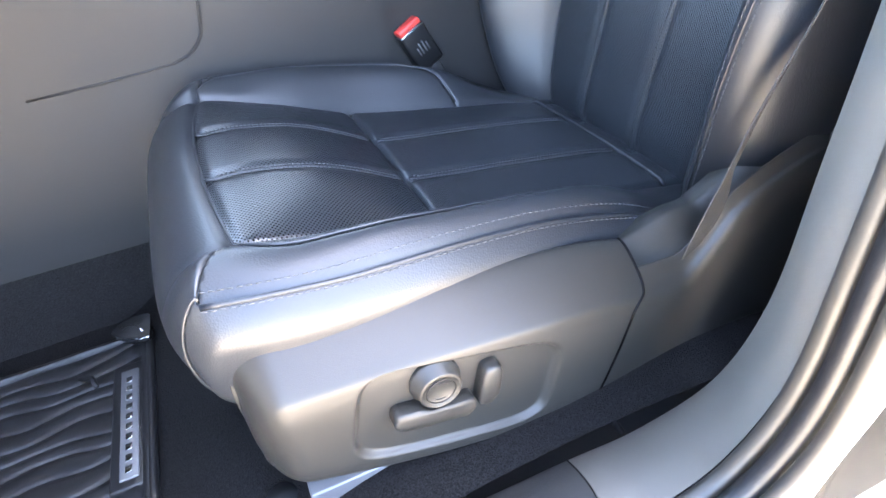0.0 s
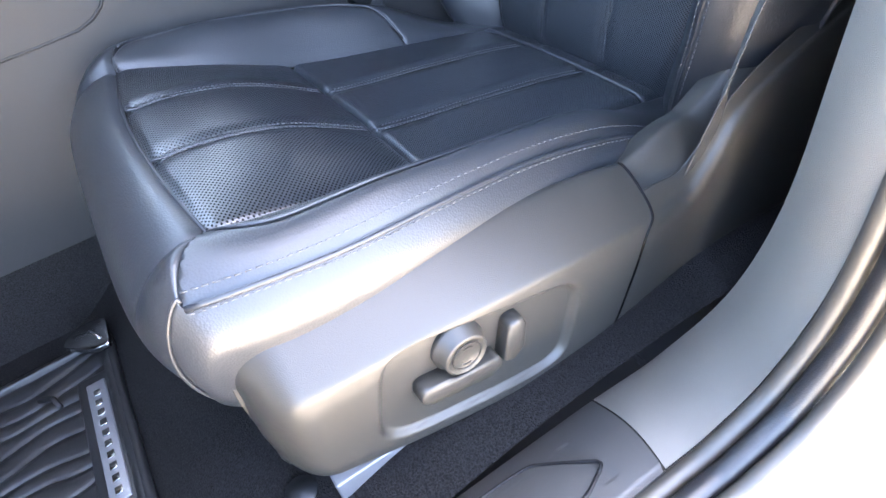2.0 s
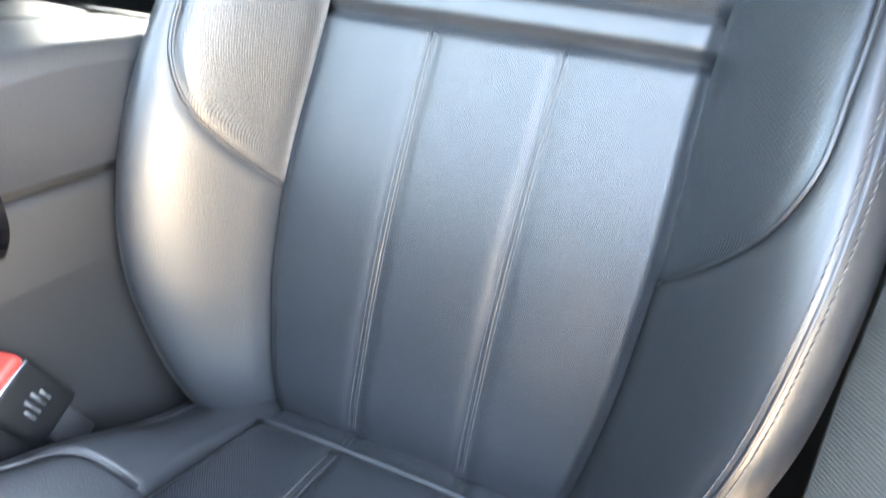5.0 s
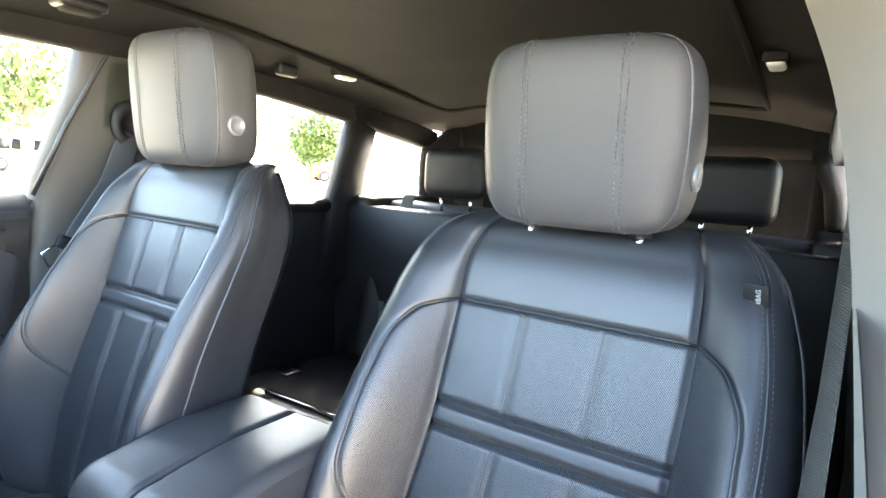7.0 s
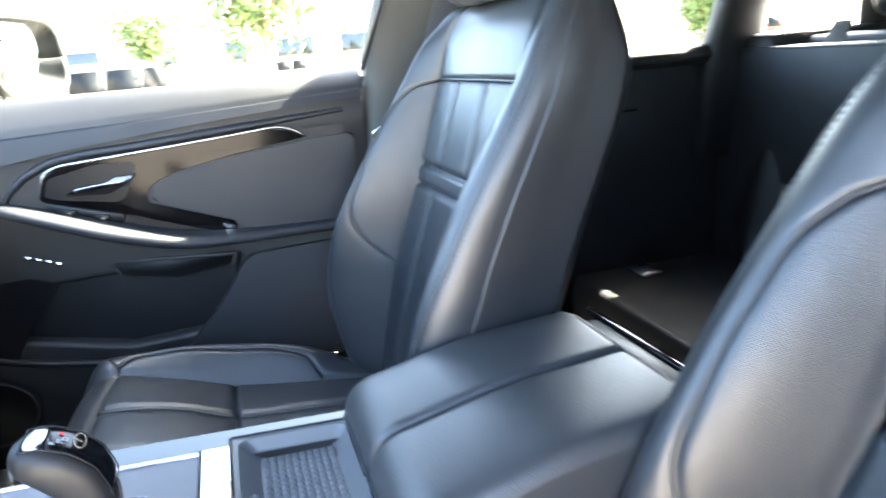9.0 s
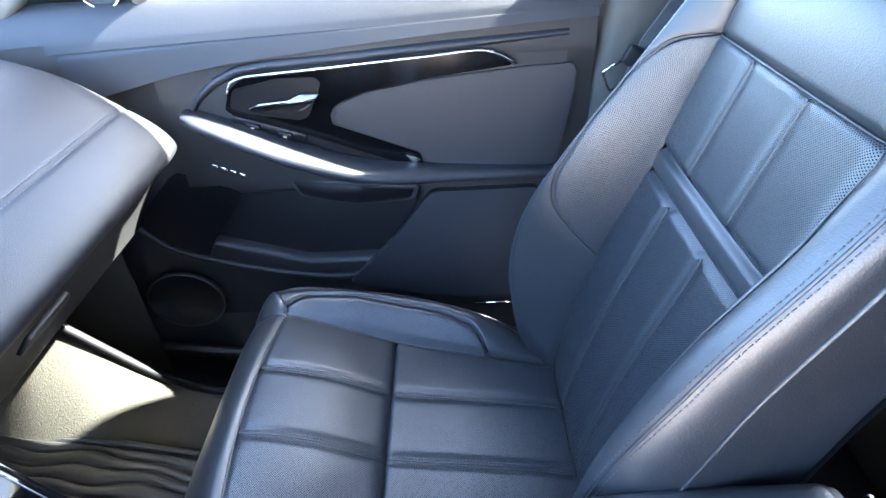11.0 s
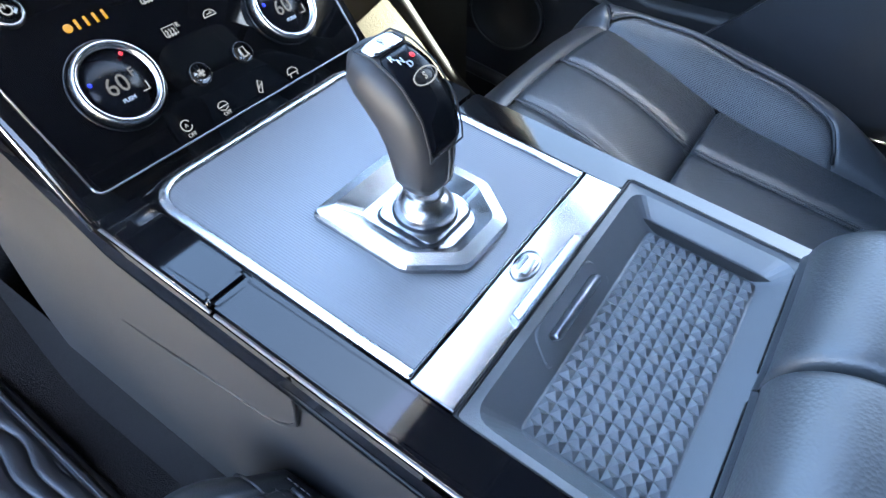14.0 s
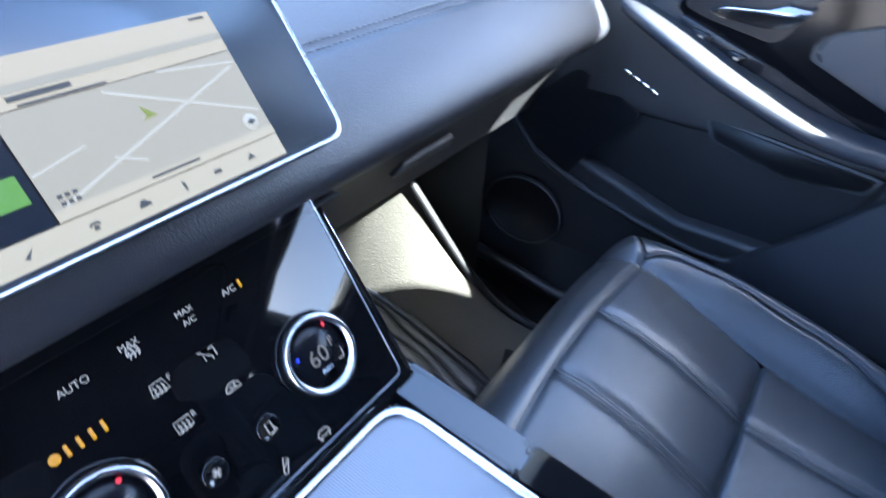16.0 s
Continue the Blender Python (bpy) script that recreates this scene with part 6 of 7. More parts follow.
dm = wave_mat("floor_mat", -0.56, -0.2, 0.572, 1.15, "ribbed black rubber floor mat with metal name plate")
part("name_plate_seat", block_bm(-0.455, -0.268, 0.578, 0.616, 0.112, 0.127, 0.003), RUBBER, dm)
npl = part("name_plate", block_bm(-0.445, -0.282, 0.586, 0.606, 0.124, 0.1285, 0.0015), PLATE, dm, "brushed metal plate with raised bars")
for i in range(10):
    x = -0.433 + 0.0148 * i
    part("plate_bar", block_bm(x - 0.0042, x + 0.0042, 0.5925, 0.5995, 0.128, 0.1295, 0.0004), SATIN, npl)
part("corner_clip", prism_bm(rounded([(-0.258, 0.565), (-0.21, 0.563), (-0.194, 0.598), (-0.208, 0.62), (-0.25, 0.586)], 0.006), 0.007, lambda p, q, h: (p, q, 0.142 - 0.25 * (q - 0.567) + h), 0.003, 3), SATIN, dm, "bright metal corner clip")
part("clip_groove", tube_bm([(-0.24, 0.574, 0.1475), (-0.218, 0.582, 0.1455), (-0.207, 0.604, 0.14)], 0.0018, 6), CHROME, dm)
part("mat_tie", tube_bm([(-0.262, 0.655, 0.124), (-0.272, 0.64, 0.126), (-0.288, 0.635, 0.124)], 0.003, 6), PLASTIC_DARK, dm)
pm = wave_mat("floor_mat", 0.18, 0.478, 0.6, 1.0, "ribbed black rubber floor mat")
part("corner_clip", prism_bm(rounded([(0.448, 0.585), (0.49, 0.57), (0.492, 0.6)], 0.005), 0.006, lambda p, q, h: (p, q, 0.238 + h), 0.003), SATIN, pm, "bright metal corner clip")

# rear bench
bench = empty("rear_seat", (0, -0.75, 0.18), label="black leather rear bench seat with headrests", category="rear seat")
part("bench_cushion", sheet(lambda u, v: ((2 * u - 1) * 0.62, -0.42 - 0.02 * np.abs(2 * u - 1) ** 6 - 0.5 * np.clip((v - 0.3) / 0.7, 0, 1) + 0.02 * np.sin(np.pi * np.clip(v / 0.3, 0, 1)), 0.2 + 0.2 * np.sin(np.pi / 2 * np.clip(v / 0.3, 0, 1)) - 0.03 * np.clip((v - 0.3) / 0.7, 0, 1) + groove(np.abs(2 * u - 1) - 0.3, 0.01, 0.02)), 80, 40, lambda u, v: (u * 1.2, v * 0.7)), DIM_REAR_LEATHER, bench)


def bench_front(x, v, out=0.0):
    """A point of the bench's backrest: x across the car, v up; the outer seats are hollowed between bolsters."""
    r = np.abs(np.abs(x) - 0.35)
    swell = 0.045 * np.exp(-(((r - 0.2) / 0.06) ** 2)) + 0.012 * np.cos(np.clip(r / 0.13, 0, 1) * np.pi / 2)
    swell = swell * smooth01(v / 0.1) * (1 - smooth01((v - 0.8) / 0.2)) - 0.008 * np.exp(-(((r - 0.13) / 0.005) ** 2)) - 0.006 * np.exp(-(((v - 0.78) / 0.012) ** 2)) * (r < 0.14)
    return x, -0.86 - 0.12 * v - 0.05 * smooth01((v - 0.9) / 0.1) + swell + out, 0.34 + 0.53 * v - 0.02 * smooth01((v - 0.92) / 0.08) + 0.0 * x


for x0, x1 in ((-0.62, 0.128), (0.132, 0.62)):
    part("bench_back", sheet(lambda u, v: bench_front(x0 + (x1 - x0) * u, v), 110, 60, lambda u, v: (u * 0.6, v * 0.6), True), DIM_REAR_LEATHER, bench, "bolstered leather backrest")
for x in (-0.48, -0.22, 0.22, 0.48):
    v = np.linspace(0.05, 0.95, 40)
    part("bench_stitching", stitch_bm(np.stack(bench_front(np.full(40, x + 0.012 * np.sign(x)), v, 0.002), -1), 0.006, 0.003, 0.0009), THREAD, bench)
part("bench_back_rear", block_bm(-0.62, 0.62, -1.12, -1.0, 0.25, 0.855, 0.02), PLASTIC_DARK, bench)
for x in (0.31, -0.41):
    hb = part("bench_headrest", block_bm(x - 0.1, x + 0.1, -1.0, -0.925, 0.88, 1.03, 0.034, 5), DIM_REAR_LEATHER, bench, "black padded headrest")
    for d in (-0.05, 0.05):
        part("headrest_post", tube_bm([(x + d, -0.97, 0.83), (x + d, -0.97, 0.9)], 0.005, 10), CHROME, hb)
part("bench_buckle", block_bm(0.54, 0.6, -0.6, -0.55, 0.393, 0.402, 0.004), SATIN, bench, "bright belt buckle")
part("bench_seam", tube_bm([(x, -0.437, 0.372) for x in np.linspace(-0.6, 0.6, 30)], 0.003), DIM_REAR_LEATHER, bench)
part("rear_belt", webbing([(0.5, -1.0, 0.88), (0.5, -0.9, 0.7), (0.52, -0.86, 0.4)], 0.045, (1, 0, 0)), WEBBING, bench, "black rear belt")

for q in (1, -1):
    part("rear_corner", block_bm(*sorted((q * 0.555, q * 0.65)), -1.66, -1.36, 0.6, 1.2, 0.02), HEADLINER, label="dark cloth rear corner of the cabin", kind="structure")
# dark linings that close the cabin behind the front doors
for s in (1, -1):
    part("side_lining", block_bm(*sorted((s * 0.715, s * 0.75)), -1.6, -0.1 if s > 0 else 0.02, 0.05, 0.84, 0.01), PLASTIC_DARK, label="dark lining of the rear side", kind="structure")
    part("rear_lining", block_bm(*sorted((s * 0.6, s * 0.74)), -1.62, -0.93, 0.1, 0.62, 0.01), PLASTIC_DARK, label="dark lining of the boot side", kind="structure")
part("bench_sides", block_bm(-0.7, 0.7, -0.98, -0.88, 0.1, 0.84, 0.01), PLASTIC_DARK, label="dark panel behind the rear bench", kind="structure")

# ---- dashboard ----
dash = empty("dashboard", (0, 0.9, 0.4), label="blue-black leather dashboard with stitched seam", category="dashboard")
D_Y = spline([0, 0.1, 0.2, 0.3, 0.45, 0.6, 0.8, 1.0], [0.625, 0.592, 0.575, 0.586, 0.635, 0.73, 0.95, 1.36])
D_Z = spline([0, 0.1, 0.2, 0.3, 0.45, 0.6, 0.8, 1.0], [0.672, 0.679, 0.698, 0.722, 0.764, 0.822, 0.866, 0.82])


def dash_skin(u, v):
    x = -0.72 + 1.36 * u
    e = np.clip((x - 0.56) / 0.08, 0, 1) ** 3
    hood = np.exp(-((x / 0.19) ** 8))
    y = D_Y(v) + 0.03 * e * (1 - v)
    z = D_Z(v) - 0.03 * e * (0.3 + v) + groove(v - 0.44, 0.003, 0.006) - 0.012 * (1 - np.abs(x) / 0.7) * (v < 0.3) * 0
    return x, y, z


part("dash_pad", sheet(dash_skin, 120, 110, lambda u, v: (u * 1.4, v * 0.9)), DASH_SKIN, dash, "soft blue-black leather pad")
part("dash_end", sheet(lambda u, v: (0.64 + 0.012 * np.sin(np.pi * v), D_Y(u) + 0.03 * (1 - u) + 0.02 * v, D_Z(u) - 0.03 * (0.3 + u) + (np.minimum(0.655 + 0.06 * u, D_Z(u) - 0.01) - D_Z(u)) * v), 60, 12), DASH_SKIN, dash)
bm = None
for d in (-0.006, 0.006):
    bm = stitch_bm([(x, float(D_Y(0.44 + d)), float(D_Z(0.44 + d)) + 0.001) for x in np.linspace(0.15, 0.57, 60)], bm=bm)
part("dash_stitching", bm, THREAD, dash, "double stitched seam")
part("screen_back", prism_bm(rounded([(-0.128, 0.004), (0.128, 0.004), (0.128, 0.126), (-0.128, 0.126)], 0.012), 0.03, lambda p, q, h: on_sc(p, q, h - 0.0405)), PLASTIC_DARK, screen, "dark housing behind the screen")
part("panel_roof", sheet(lambda u, v: (-0.14 + 0.28 * u, 0.573 + 0.06 * v, 0.688 + 0.0 * v - 0.004 * v), 4, 4), PLASTIC_DARK, dash)
# glove box
gl = part("glove_box", sheet(lambda u, v: (0.15 + 0.49 * u, 0.613 + 0.075 * v + 0.006 * np.sin(np.pi * v), 0.672 - 0.115 * v), 30, 20), TUNNEL, dash, "grey glove box lid")
part("glove_handle", prism_bm(rounded([(-0.05, -0.01), (0.05, -0.01), (0.04, 0.01), (-0.04, 0.01)], 0.005), 0.006, lambda p, q, h: (0.33 + p, 0.646 - q * 0.55 - h * 0.8, 0.622 + q * 0.8 - h * 0.5), 0.002), PLASTIC, gl, "grey glove box handle")
part("glove_edge", tube_bm([(0.16, 0.612, 0.671), (0.63, 0.618, 0.672)], 0.003, 6), CHROME, dash)
part("lower_cover", block_bm(0.14, 0.66, 0.69, 1.3, 0.555, 0.6, 0.02), PLASTIC_DARK, dash)
for s in (-1, 1):
    part("knee_side", sheet(lambda u, v: (CX + s * 0.1045 + 0 * u, 0.6 + 0.5 * u, 0.4 + 0.26 * v), 12, 8, flip=s > 0), TUNNEL, dash, "grey side of the centre stack")
part("left_knee", sheet(lambda u, v: (-0.72 + 0.58 * u, 0.64 + 0.2 * v, 0.672 - 0.2 * v), 10, 8), PLASTIC_DARK, dash)
# end vent
vent = empty("air_vent", (0.54, 0.80, 0.85), label="black air vent with bright metal frame", category="air vent")


def on_vent(p, q, h):
    o = Vector((0.535, 0.79, 0.838))
    return o + Vector((0.98, -0.2, 0.0)) * p + Vector((0.1, 0.5, 0.85)) * q * 0.9 + Vector((0.15, -0.85, 0.5)) * h


vl, vi = rounded([(-0.06, -0.022), (0.06, -0.022), (0.05, 0.03), (-0.06, 0.03)], 0.012), rounded([(-0.054, -0.017), (0.054, -0.017), (0.045, 0.025), (-0.054, 0.025)], 0.009)
part("vent_frame", ring_bm(vl, vi, 0.012, on_vent, 0.002), CHROME, vent, "bright metal frame")
part("vent_well", prism_bm(vi, 0.004, lambda p, q, h: on_vent(p, q, h - 0.012)), PLASTIC_DARK, vent)
for q in (-0.01, 0.004, 0.018):
    part("vent_slat", prism_bm([(-0.052, q - 0.0016), (0.046, q - 0.0016), (0.046, q + 0.0016), (-0.052, q + 0.0016)], 0.012, lambda p, q, h: on_vent(p, q, h - 0.006), 0.0006), GLOSS, vent)
part("vent_tab", prism_bm(rounded([(-0.012, 0.0), (0.01, 0.0), (0.01, 0.008), (-0.012, 0.008)], 0.002), 0.008, lambda p, q, h: on_vent(p, q, h + 0.004), 0.001), SATIN, vent)

# ---- passenger's door ----
door = empty("front_door", (0.7, 0.4, 0.3), label="closed front door with dark leather lining and metal handle", category="car door")


def X(y, z):
    """How far out the lining stands."""
    return 0.692 + 0 * y - 0.01 * np.clip((0.62 - z) / 0.3, 0, 1)


def on_door(out=0.0):
    return lambda p, q, h: (float(X(p, q)) - out - h, p, q)


def lining(u, v):
    y = 0.93 - 0.95 * u
    z = 0.325 + 0.5 * v
    x = X(y, z) - 0.018 * np.exp(-(((z - 0.79) / 0.03) ** 2)) * 0.5
    bin_ = smooth01((0.69 - y) / 0.03) * smooth01((y - 0.26 - (z - 0.42) * -0.15) / 0.03) * smooth01((0.575 - z) / 0.02) * smooth01((z - 0.43 - 0.06 * np.clip((y - 0.45) / 0.2, 0, 1)) / 0.02)
    x = x + 0.045 * bin_
    fr = np.clip((y - 0.7) / 0.2, 0, 1)
    return x - 0.05 * fr**2, y, z


part("lining", sheet(lining, 150, 110), DOOR_SKIN, door, "dark moulded lower lining with storage bin")
part("door_core", block_bm(0.705, 0.76, -0.02, 0.93, 0.3, 0.85, 0.01), PLASTIC_DARK, door)
CAP_SEAM = spline([-0.02, 0.23, 0.49, 0.7, 0.96], [0.843, 0.833, 0.825, 0.818, 0.805])
STRIP_LOW = spline([-0.02, 0.1, 0.23, 0.4, 0.5, 0.58, 0.7, 0.96], [0.831, 0.825, 0.817, 0.803, 0.793, 0.781, 0.755, 0.72])
part("top_cap", sheet(lambda u, v: (0.722 - 0.04 * v**0.8, 0.96 - 0.985 * u, 0.874 + (CAP_SEAM(0.96 - 0.985 * u) - 0.874) * v**1.5 + groove(v - 1, 0.004, 0.06)), 60, 30, lambda u, v: (u, v * 0.1)), DASH_SKIN, door, "padded leather door top")
part("mid_pad", sheet(lambda u, v: (0.6825 - 0.006 * v + groove(v, -0.004, 0.1), 0.95 - 0.97 * u, CAP_SEAM(0.95 - 0.97 * u) - 0.001 + (STRIP_LOW(0.95 - 0.97 * u) - 0.004 - CAP_SEAM(0.95 - 0.97 * u)) * v), 60, 20, lambda u, v: (u, v * 0.05)), DASH_SKIN, door, "padded leather strip")
# stitched band that curls round to the armrest
ROLL = [(0.02, 0.806), (0.15, 0.798), (0.26, 0.7915), (0.366, 0.785), (0.45, 0.7815), (0.495, 0.776), (0.533, 0.76), (0.562, 0.738), (0.578, 0.714)]
secs = []
for p, q in resample([(a, b, 0) for a, b in ROLL], 0.008)[:, :2]:
    h = 0.0085 - 0.004 * max(0.0, 1 - p / 0.2)
    secs.append([(0.689 - 0.012 * math.cos(a), p, q + h * math.sin(a)) for a in np.linspace(-1.6, 1.6, 13)])
bm = bmesh.new()
rows = [[bm.verts.new(v) for v in c] for c in secs]
for a, b in zip(rows, rows[1:]):
    for j in range(12):
        bm.faces.new((a[j], a[j + 1], b[j + 1], b[j]))
part("leather_band", bm, DASH_SKIN, door, "stitched leather band")
part("band_stitching", stitch_bm([(0.6765, p, q + 0.001) for p, q in ROLL[4:]], bm=None), THREAD, door)
part("band_backing", sheet(lambda u, v: (0.684 + 0 * u, 0.62 - 0.6 * u, STRIP_LOW(0.62 - 0.6 * u) + 0.002 + (0.59 - STRIP_LOW(0.62 - 0.6 * u)) * v), 40, 6), DOOR_SKIN, door)
SILVER = [(0.515, 0.742), (0.512, 0.755), (0.502, 0.764), (0.483, 0.769), (0.37, 0.775), (0.236, 0.783), (0.154, 0.789), (0.135, 0.788), (0.112, 0.78), (0.093, 0.767)]
part("silver_line", tube_bm([(0.6755, p, q) for p, q in [tuple(c[:2]) for c in resample([(a, b, 0) for a, b in SILVER], 0.008)]], 0.0024, 8), SATIN, door, "bright metal line")
inlay = rounded([(0.527, 0.719), (0.513, 0.75), (0.488, 0.766), (0.37, 0.772), (0.236, 0.78), (0.154, 0.786), (0.116, 0.778), (0.095, 0.765), (0.223, 0.751), (0.315, 0.736), (0.354, 0.722), (0.37, 0.71), (0.372, 0.688), (0.24, 0.634), (0.236, 0.618), (0.272, 0.611), (0.397, 0.672), (0.5, 0.7)], 0.006, 3)
part("gloss_inlay", prism_bm(inlay, 0.006, on_door(0.006), 0.0015), INLAY, door, "gloss black inlay", smooth=False)
pad = rounded([(0.366, 0.708), (0.352, 0.72), (0.315, 0.734), (0.223, 0.749), (0.084, 0.761), (0.004, 0.763), (0.012, 0.686), (0.03, 0.6), (0.167, 0.604), (0.212, 0.609), (0.242, 0.638), (0.364, 0.69)], 0.012, 4)
part("padded_insert", prism_bm(pad, 0.013, on_door(0.0), 0.005, 4), DASH_SKIN, door, "flat leather insert", smooth=False)
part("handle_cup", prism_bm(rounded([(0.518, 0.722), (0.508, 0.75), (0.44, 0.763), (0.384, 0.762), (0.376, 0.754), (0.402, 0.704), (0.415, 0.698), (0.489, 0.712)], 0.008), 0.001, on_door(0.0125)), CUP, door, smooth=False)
hl = part("door_handle", prism_bm(rounded([(0.487, 0.724), (0.469, 0.7305), (0.425, 0.7335), (0.408, 0.741), (0.379, 0.7405), (0.386, 0.732), (0.402, 0.718), (0.425, 0.715), (0.48, 0.7195)], 0.0022, 3), 0.009, on_door(0.017), 0.003, 4), SATIN, door, "satin metal door release handle")
# armrest ledge
AR = [(0.59, 0.724, 0.036, 0.009), (0.565, 0.721, 0.056, 0.0115), (0.5, 0.697, 0.07, 0.0135), (0.432, 0.668, 0.073, 0.0145), (0.323, 0.629, 0.068, 0.0135), (0.214, 0.616, 0.05, 0.011), (0.1, 0.608, 0.036, 0.0095), (0.02, 0.603, 0.03, 0.009)]
secs = []
tt = np.linspace(0, 1, 40)
cols = [np.interp(tt, np.linspace(0, 1, len(AR)), [a[k] for a in AR]) for k in range(4)]
kern = np.ones(5) / 5
cols = [np.convolve(np.pad(c, 2, "edge"), kern, "valid") for c in cols]
for y, z, d, h in zip(*cols):
    sec = []
    for a in np.linspace(-math.pi / 2, math.pi / 2, 15):
        sec.append((0.694 - 1.0 * d * (0.35 + 0.65 * abs(math.cos(a)) ** 0.6), y, z - h + h * math.copysign(abs(math.sin(a)) ** 0.7, math.sin(a))))
    sec.append((0.7, y, z - h * 0.4))
    sec.append((0.7, y, z - 1.6 * h))
    secs.append(sec)
part("armrest", loft_bm(secs), DASH_SKIN, door, "padded leather armrest ledge")
sw = part("switch_bank", prism_bm(rounded([(0.519, 0.713), (0.41, 0.676), (0.418, 0.655), (0.516, 0.694)], 0.005), 0.004, on_door(0.012), 0.001), CUP, door, "window switch bank")
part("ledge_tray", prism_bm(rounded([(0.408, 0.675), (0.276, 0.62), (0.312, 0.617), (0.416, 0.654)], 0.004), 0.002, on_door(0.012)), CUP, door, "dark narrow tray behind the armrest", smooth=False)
for y, z in ((0.488, 0.692), (0.442, 0.676)):
    part("window_switch", prism_bm(rounded([(y + 0.011, z - 0.004), (y - 0.009, z - 0.009), (y - 0.01, z + 0.004), (y + 0.01, z + 0.008)], 0.002), 0.005, on_door(0.0155), 0.0015), CUP, sw)
    part("switch_mark", prism_bm([(y + 0.003, z - 0.001), (y - 0.002, z - 0.002), (y - 0.002, z + 0.001), (y + 0.003, z + 0.002)], 0.0006, on_door(0.0205)), ICON, sw)
part("inlay_chrome", prism_bm(rounded([(0.262, 0.634), (0.24, 0.6255), (0.238, 0.619), (0.256, 0.6215)], 0.002), 0.004, on_door(0.0115), 0.001), CHROME, door)
mem = part("memory_strip", prism_bm(rounded([(0.6, 0.643), (0.5, 0.6), (0.5, 0.594), (0.6, 0.632)], 0.002), 0.004, on_door(0.0), 0.001), PLASTIC, door, "seat memory strip")
for i in range(4):
    y = 0.568 - 0.0135 * i
    part("memory_button", prism_bm(rounded([(y + 0.005, 0.632 - 0.0058 * i), (y - 0.005, 0.628 - 0.0058 * i), (y - 0.005, 0.622 - 0.0058 * i), (y + 0.005, 0.626 - 0.0058 * i)], 0.001, 2), 0.006, on_door(0.003), 0.001), SATIN, mem)
part("pull_pocket", prism_bm(rounded([(0.458, 0.598), (0.245, 0.574), (0.257, 0.55), (0.35, 0.545), (0.442, 0.566)], 0.008), 0.004, on_door(0.002), 0.002), PLASTIC, door, "grey pull pocket rim")
# raised dark plate: the shade inside the pull pocket is put into its colour
part("pocket_well_shade", prism_bm(rounded([(0.45, 0.594), (0.253, 0.571), (0.263, 0.554), (0.35, 0.549), (0.438, 0.569)], 0.006), 0.002, on_door(0.0055)), PLASTIC_DARK, door)
part("knee_panel", prism_bm(rounded([(0.228, 0.566), (0.05, 0.566), (0.09, 0.35), (0.205, 0.352), (0.385, 0.392), (0.303, 0.471)], [0.012, 0.012, 0.01, 0.03, 0.01, 0.04], 5), 0.014, on_door(0.0), 0.005, 3), DASH_SKIN, door, "dark padded lower panel", smooth=False)
# flat black plate on the lining, its colour standing in for the pocket's shade
part("map_pocket_shade", prism_bm(rounded([(0.64, 0.618), (0.537, 0.574), (0.606, 0.487), (0.63, 0.445), (0.692, 0.471), (0.722, 0.512), (0.717, 0.545)], 0.012), 0.003, on_door(0.001), 0.001), CUP, door, "flat black plate for the map pocket's shade", smooth=False)
part("bin_lip", tube_bm([(0.682, y, z) for y, z in ((0.735, 0.56), (0.724, 0.515), (0.688, 0.477), (0.64, 0.455), (0.584, 0.436), (0.5, 0.415), (0.416, 0.4), (0.375, 0.401), (0.35, 0.414), (0.3, 0.472))], 0.006, 8), DOOR_SKIN, door, "rounded bin lip")
sp = part("speaker", lathe_bm([(0.072, 0), (0.072, 0.006), (0.066, 0.008), (0.064, 0.003), (0.0005, 0.005)], lambda p, q, h: (0.672 - h, 0.685 + p, 0.372 + q * 0.85), 44), PLASTIC_DARK, door, "round black speaker grille")
part("speaker_ring", tube_bm([(0.664, 0.685 + 0.069 * math.cos(t), 0.372 + 0.059 * math.sin(t)) for t in np.linspace(0, 6.283, 44)], 0.0022, 6), PLASTIC, door)
part("door_foot_line", tube_bm([(0.672, 0.16, 0.332), (0.674, 0.07, 0.33)], 0.003, 6), CHROME, door, "bright lower strip")
part("mirror_corner", prism_bm([(0.93, 0.85), (0.62, 0.862), (0.622, 0.985), (0.66, 0.99)], 0.012, lambda p, q, h: (0.735 - h - (q - 0.86) * 0.2, p, q), 0.003), PLASTIC_DARK, door, "black triangular mirror corner")
part("window_divider", tube_bm([(0.722, 0.618, 0.865), (0.712, 0.612, 0.92), (0.695, 0.6, 0.985)], 0.013, 8), PILLAR, door, "grey window divider")
tw = part("tweeter", lathe_bm([(0.03, 0), (0.03, 0.004), (0.0265, 0.006), (0.025, 0.003), (0.0005, 0.005)], lambda p, q, h: (0.712 - h - q * 0.2, 0.667 + p, 0.892 + q), 32), PLASTIC_DARK, door, "small round tweeter")
part("tweeter_ring", tube_bm([(0.7065 - 0.2 * 0.029 * math.sin(t), 0.667 + 0.029 * math.cos(t), 0.892 + 0.029 * math.sin(t)) for t in np.linspace(0, 6.283, 32)], 0.0025, 6), CHROME, tw)
part("edge_seal", tube_bm([(0.7, -0.028, 0.86), (0.698, 0.0, 0.76), (0.69, 0.035, 0.6), (0.68, 0.075, 0.38)], 0.006, 6), SEAL, door)
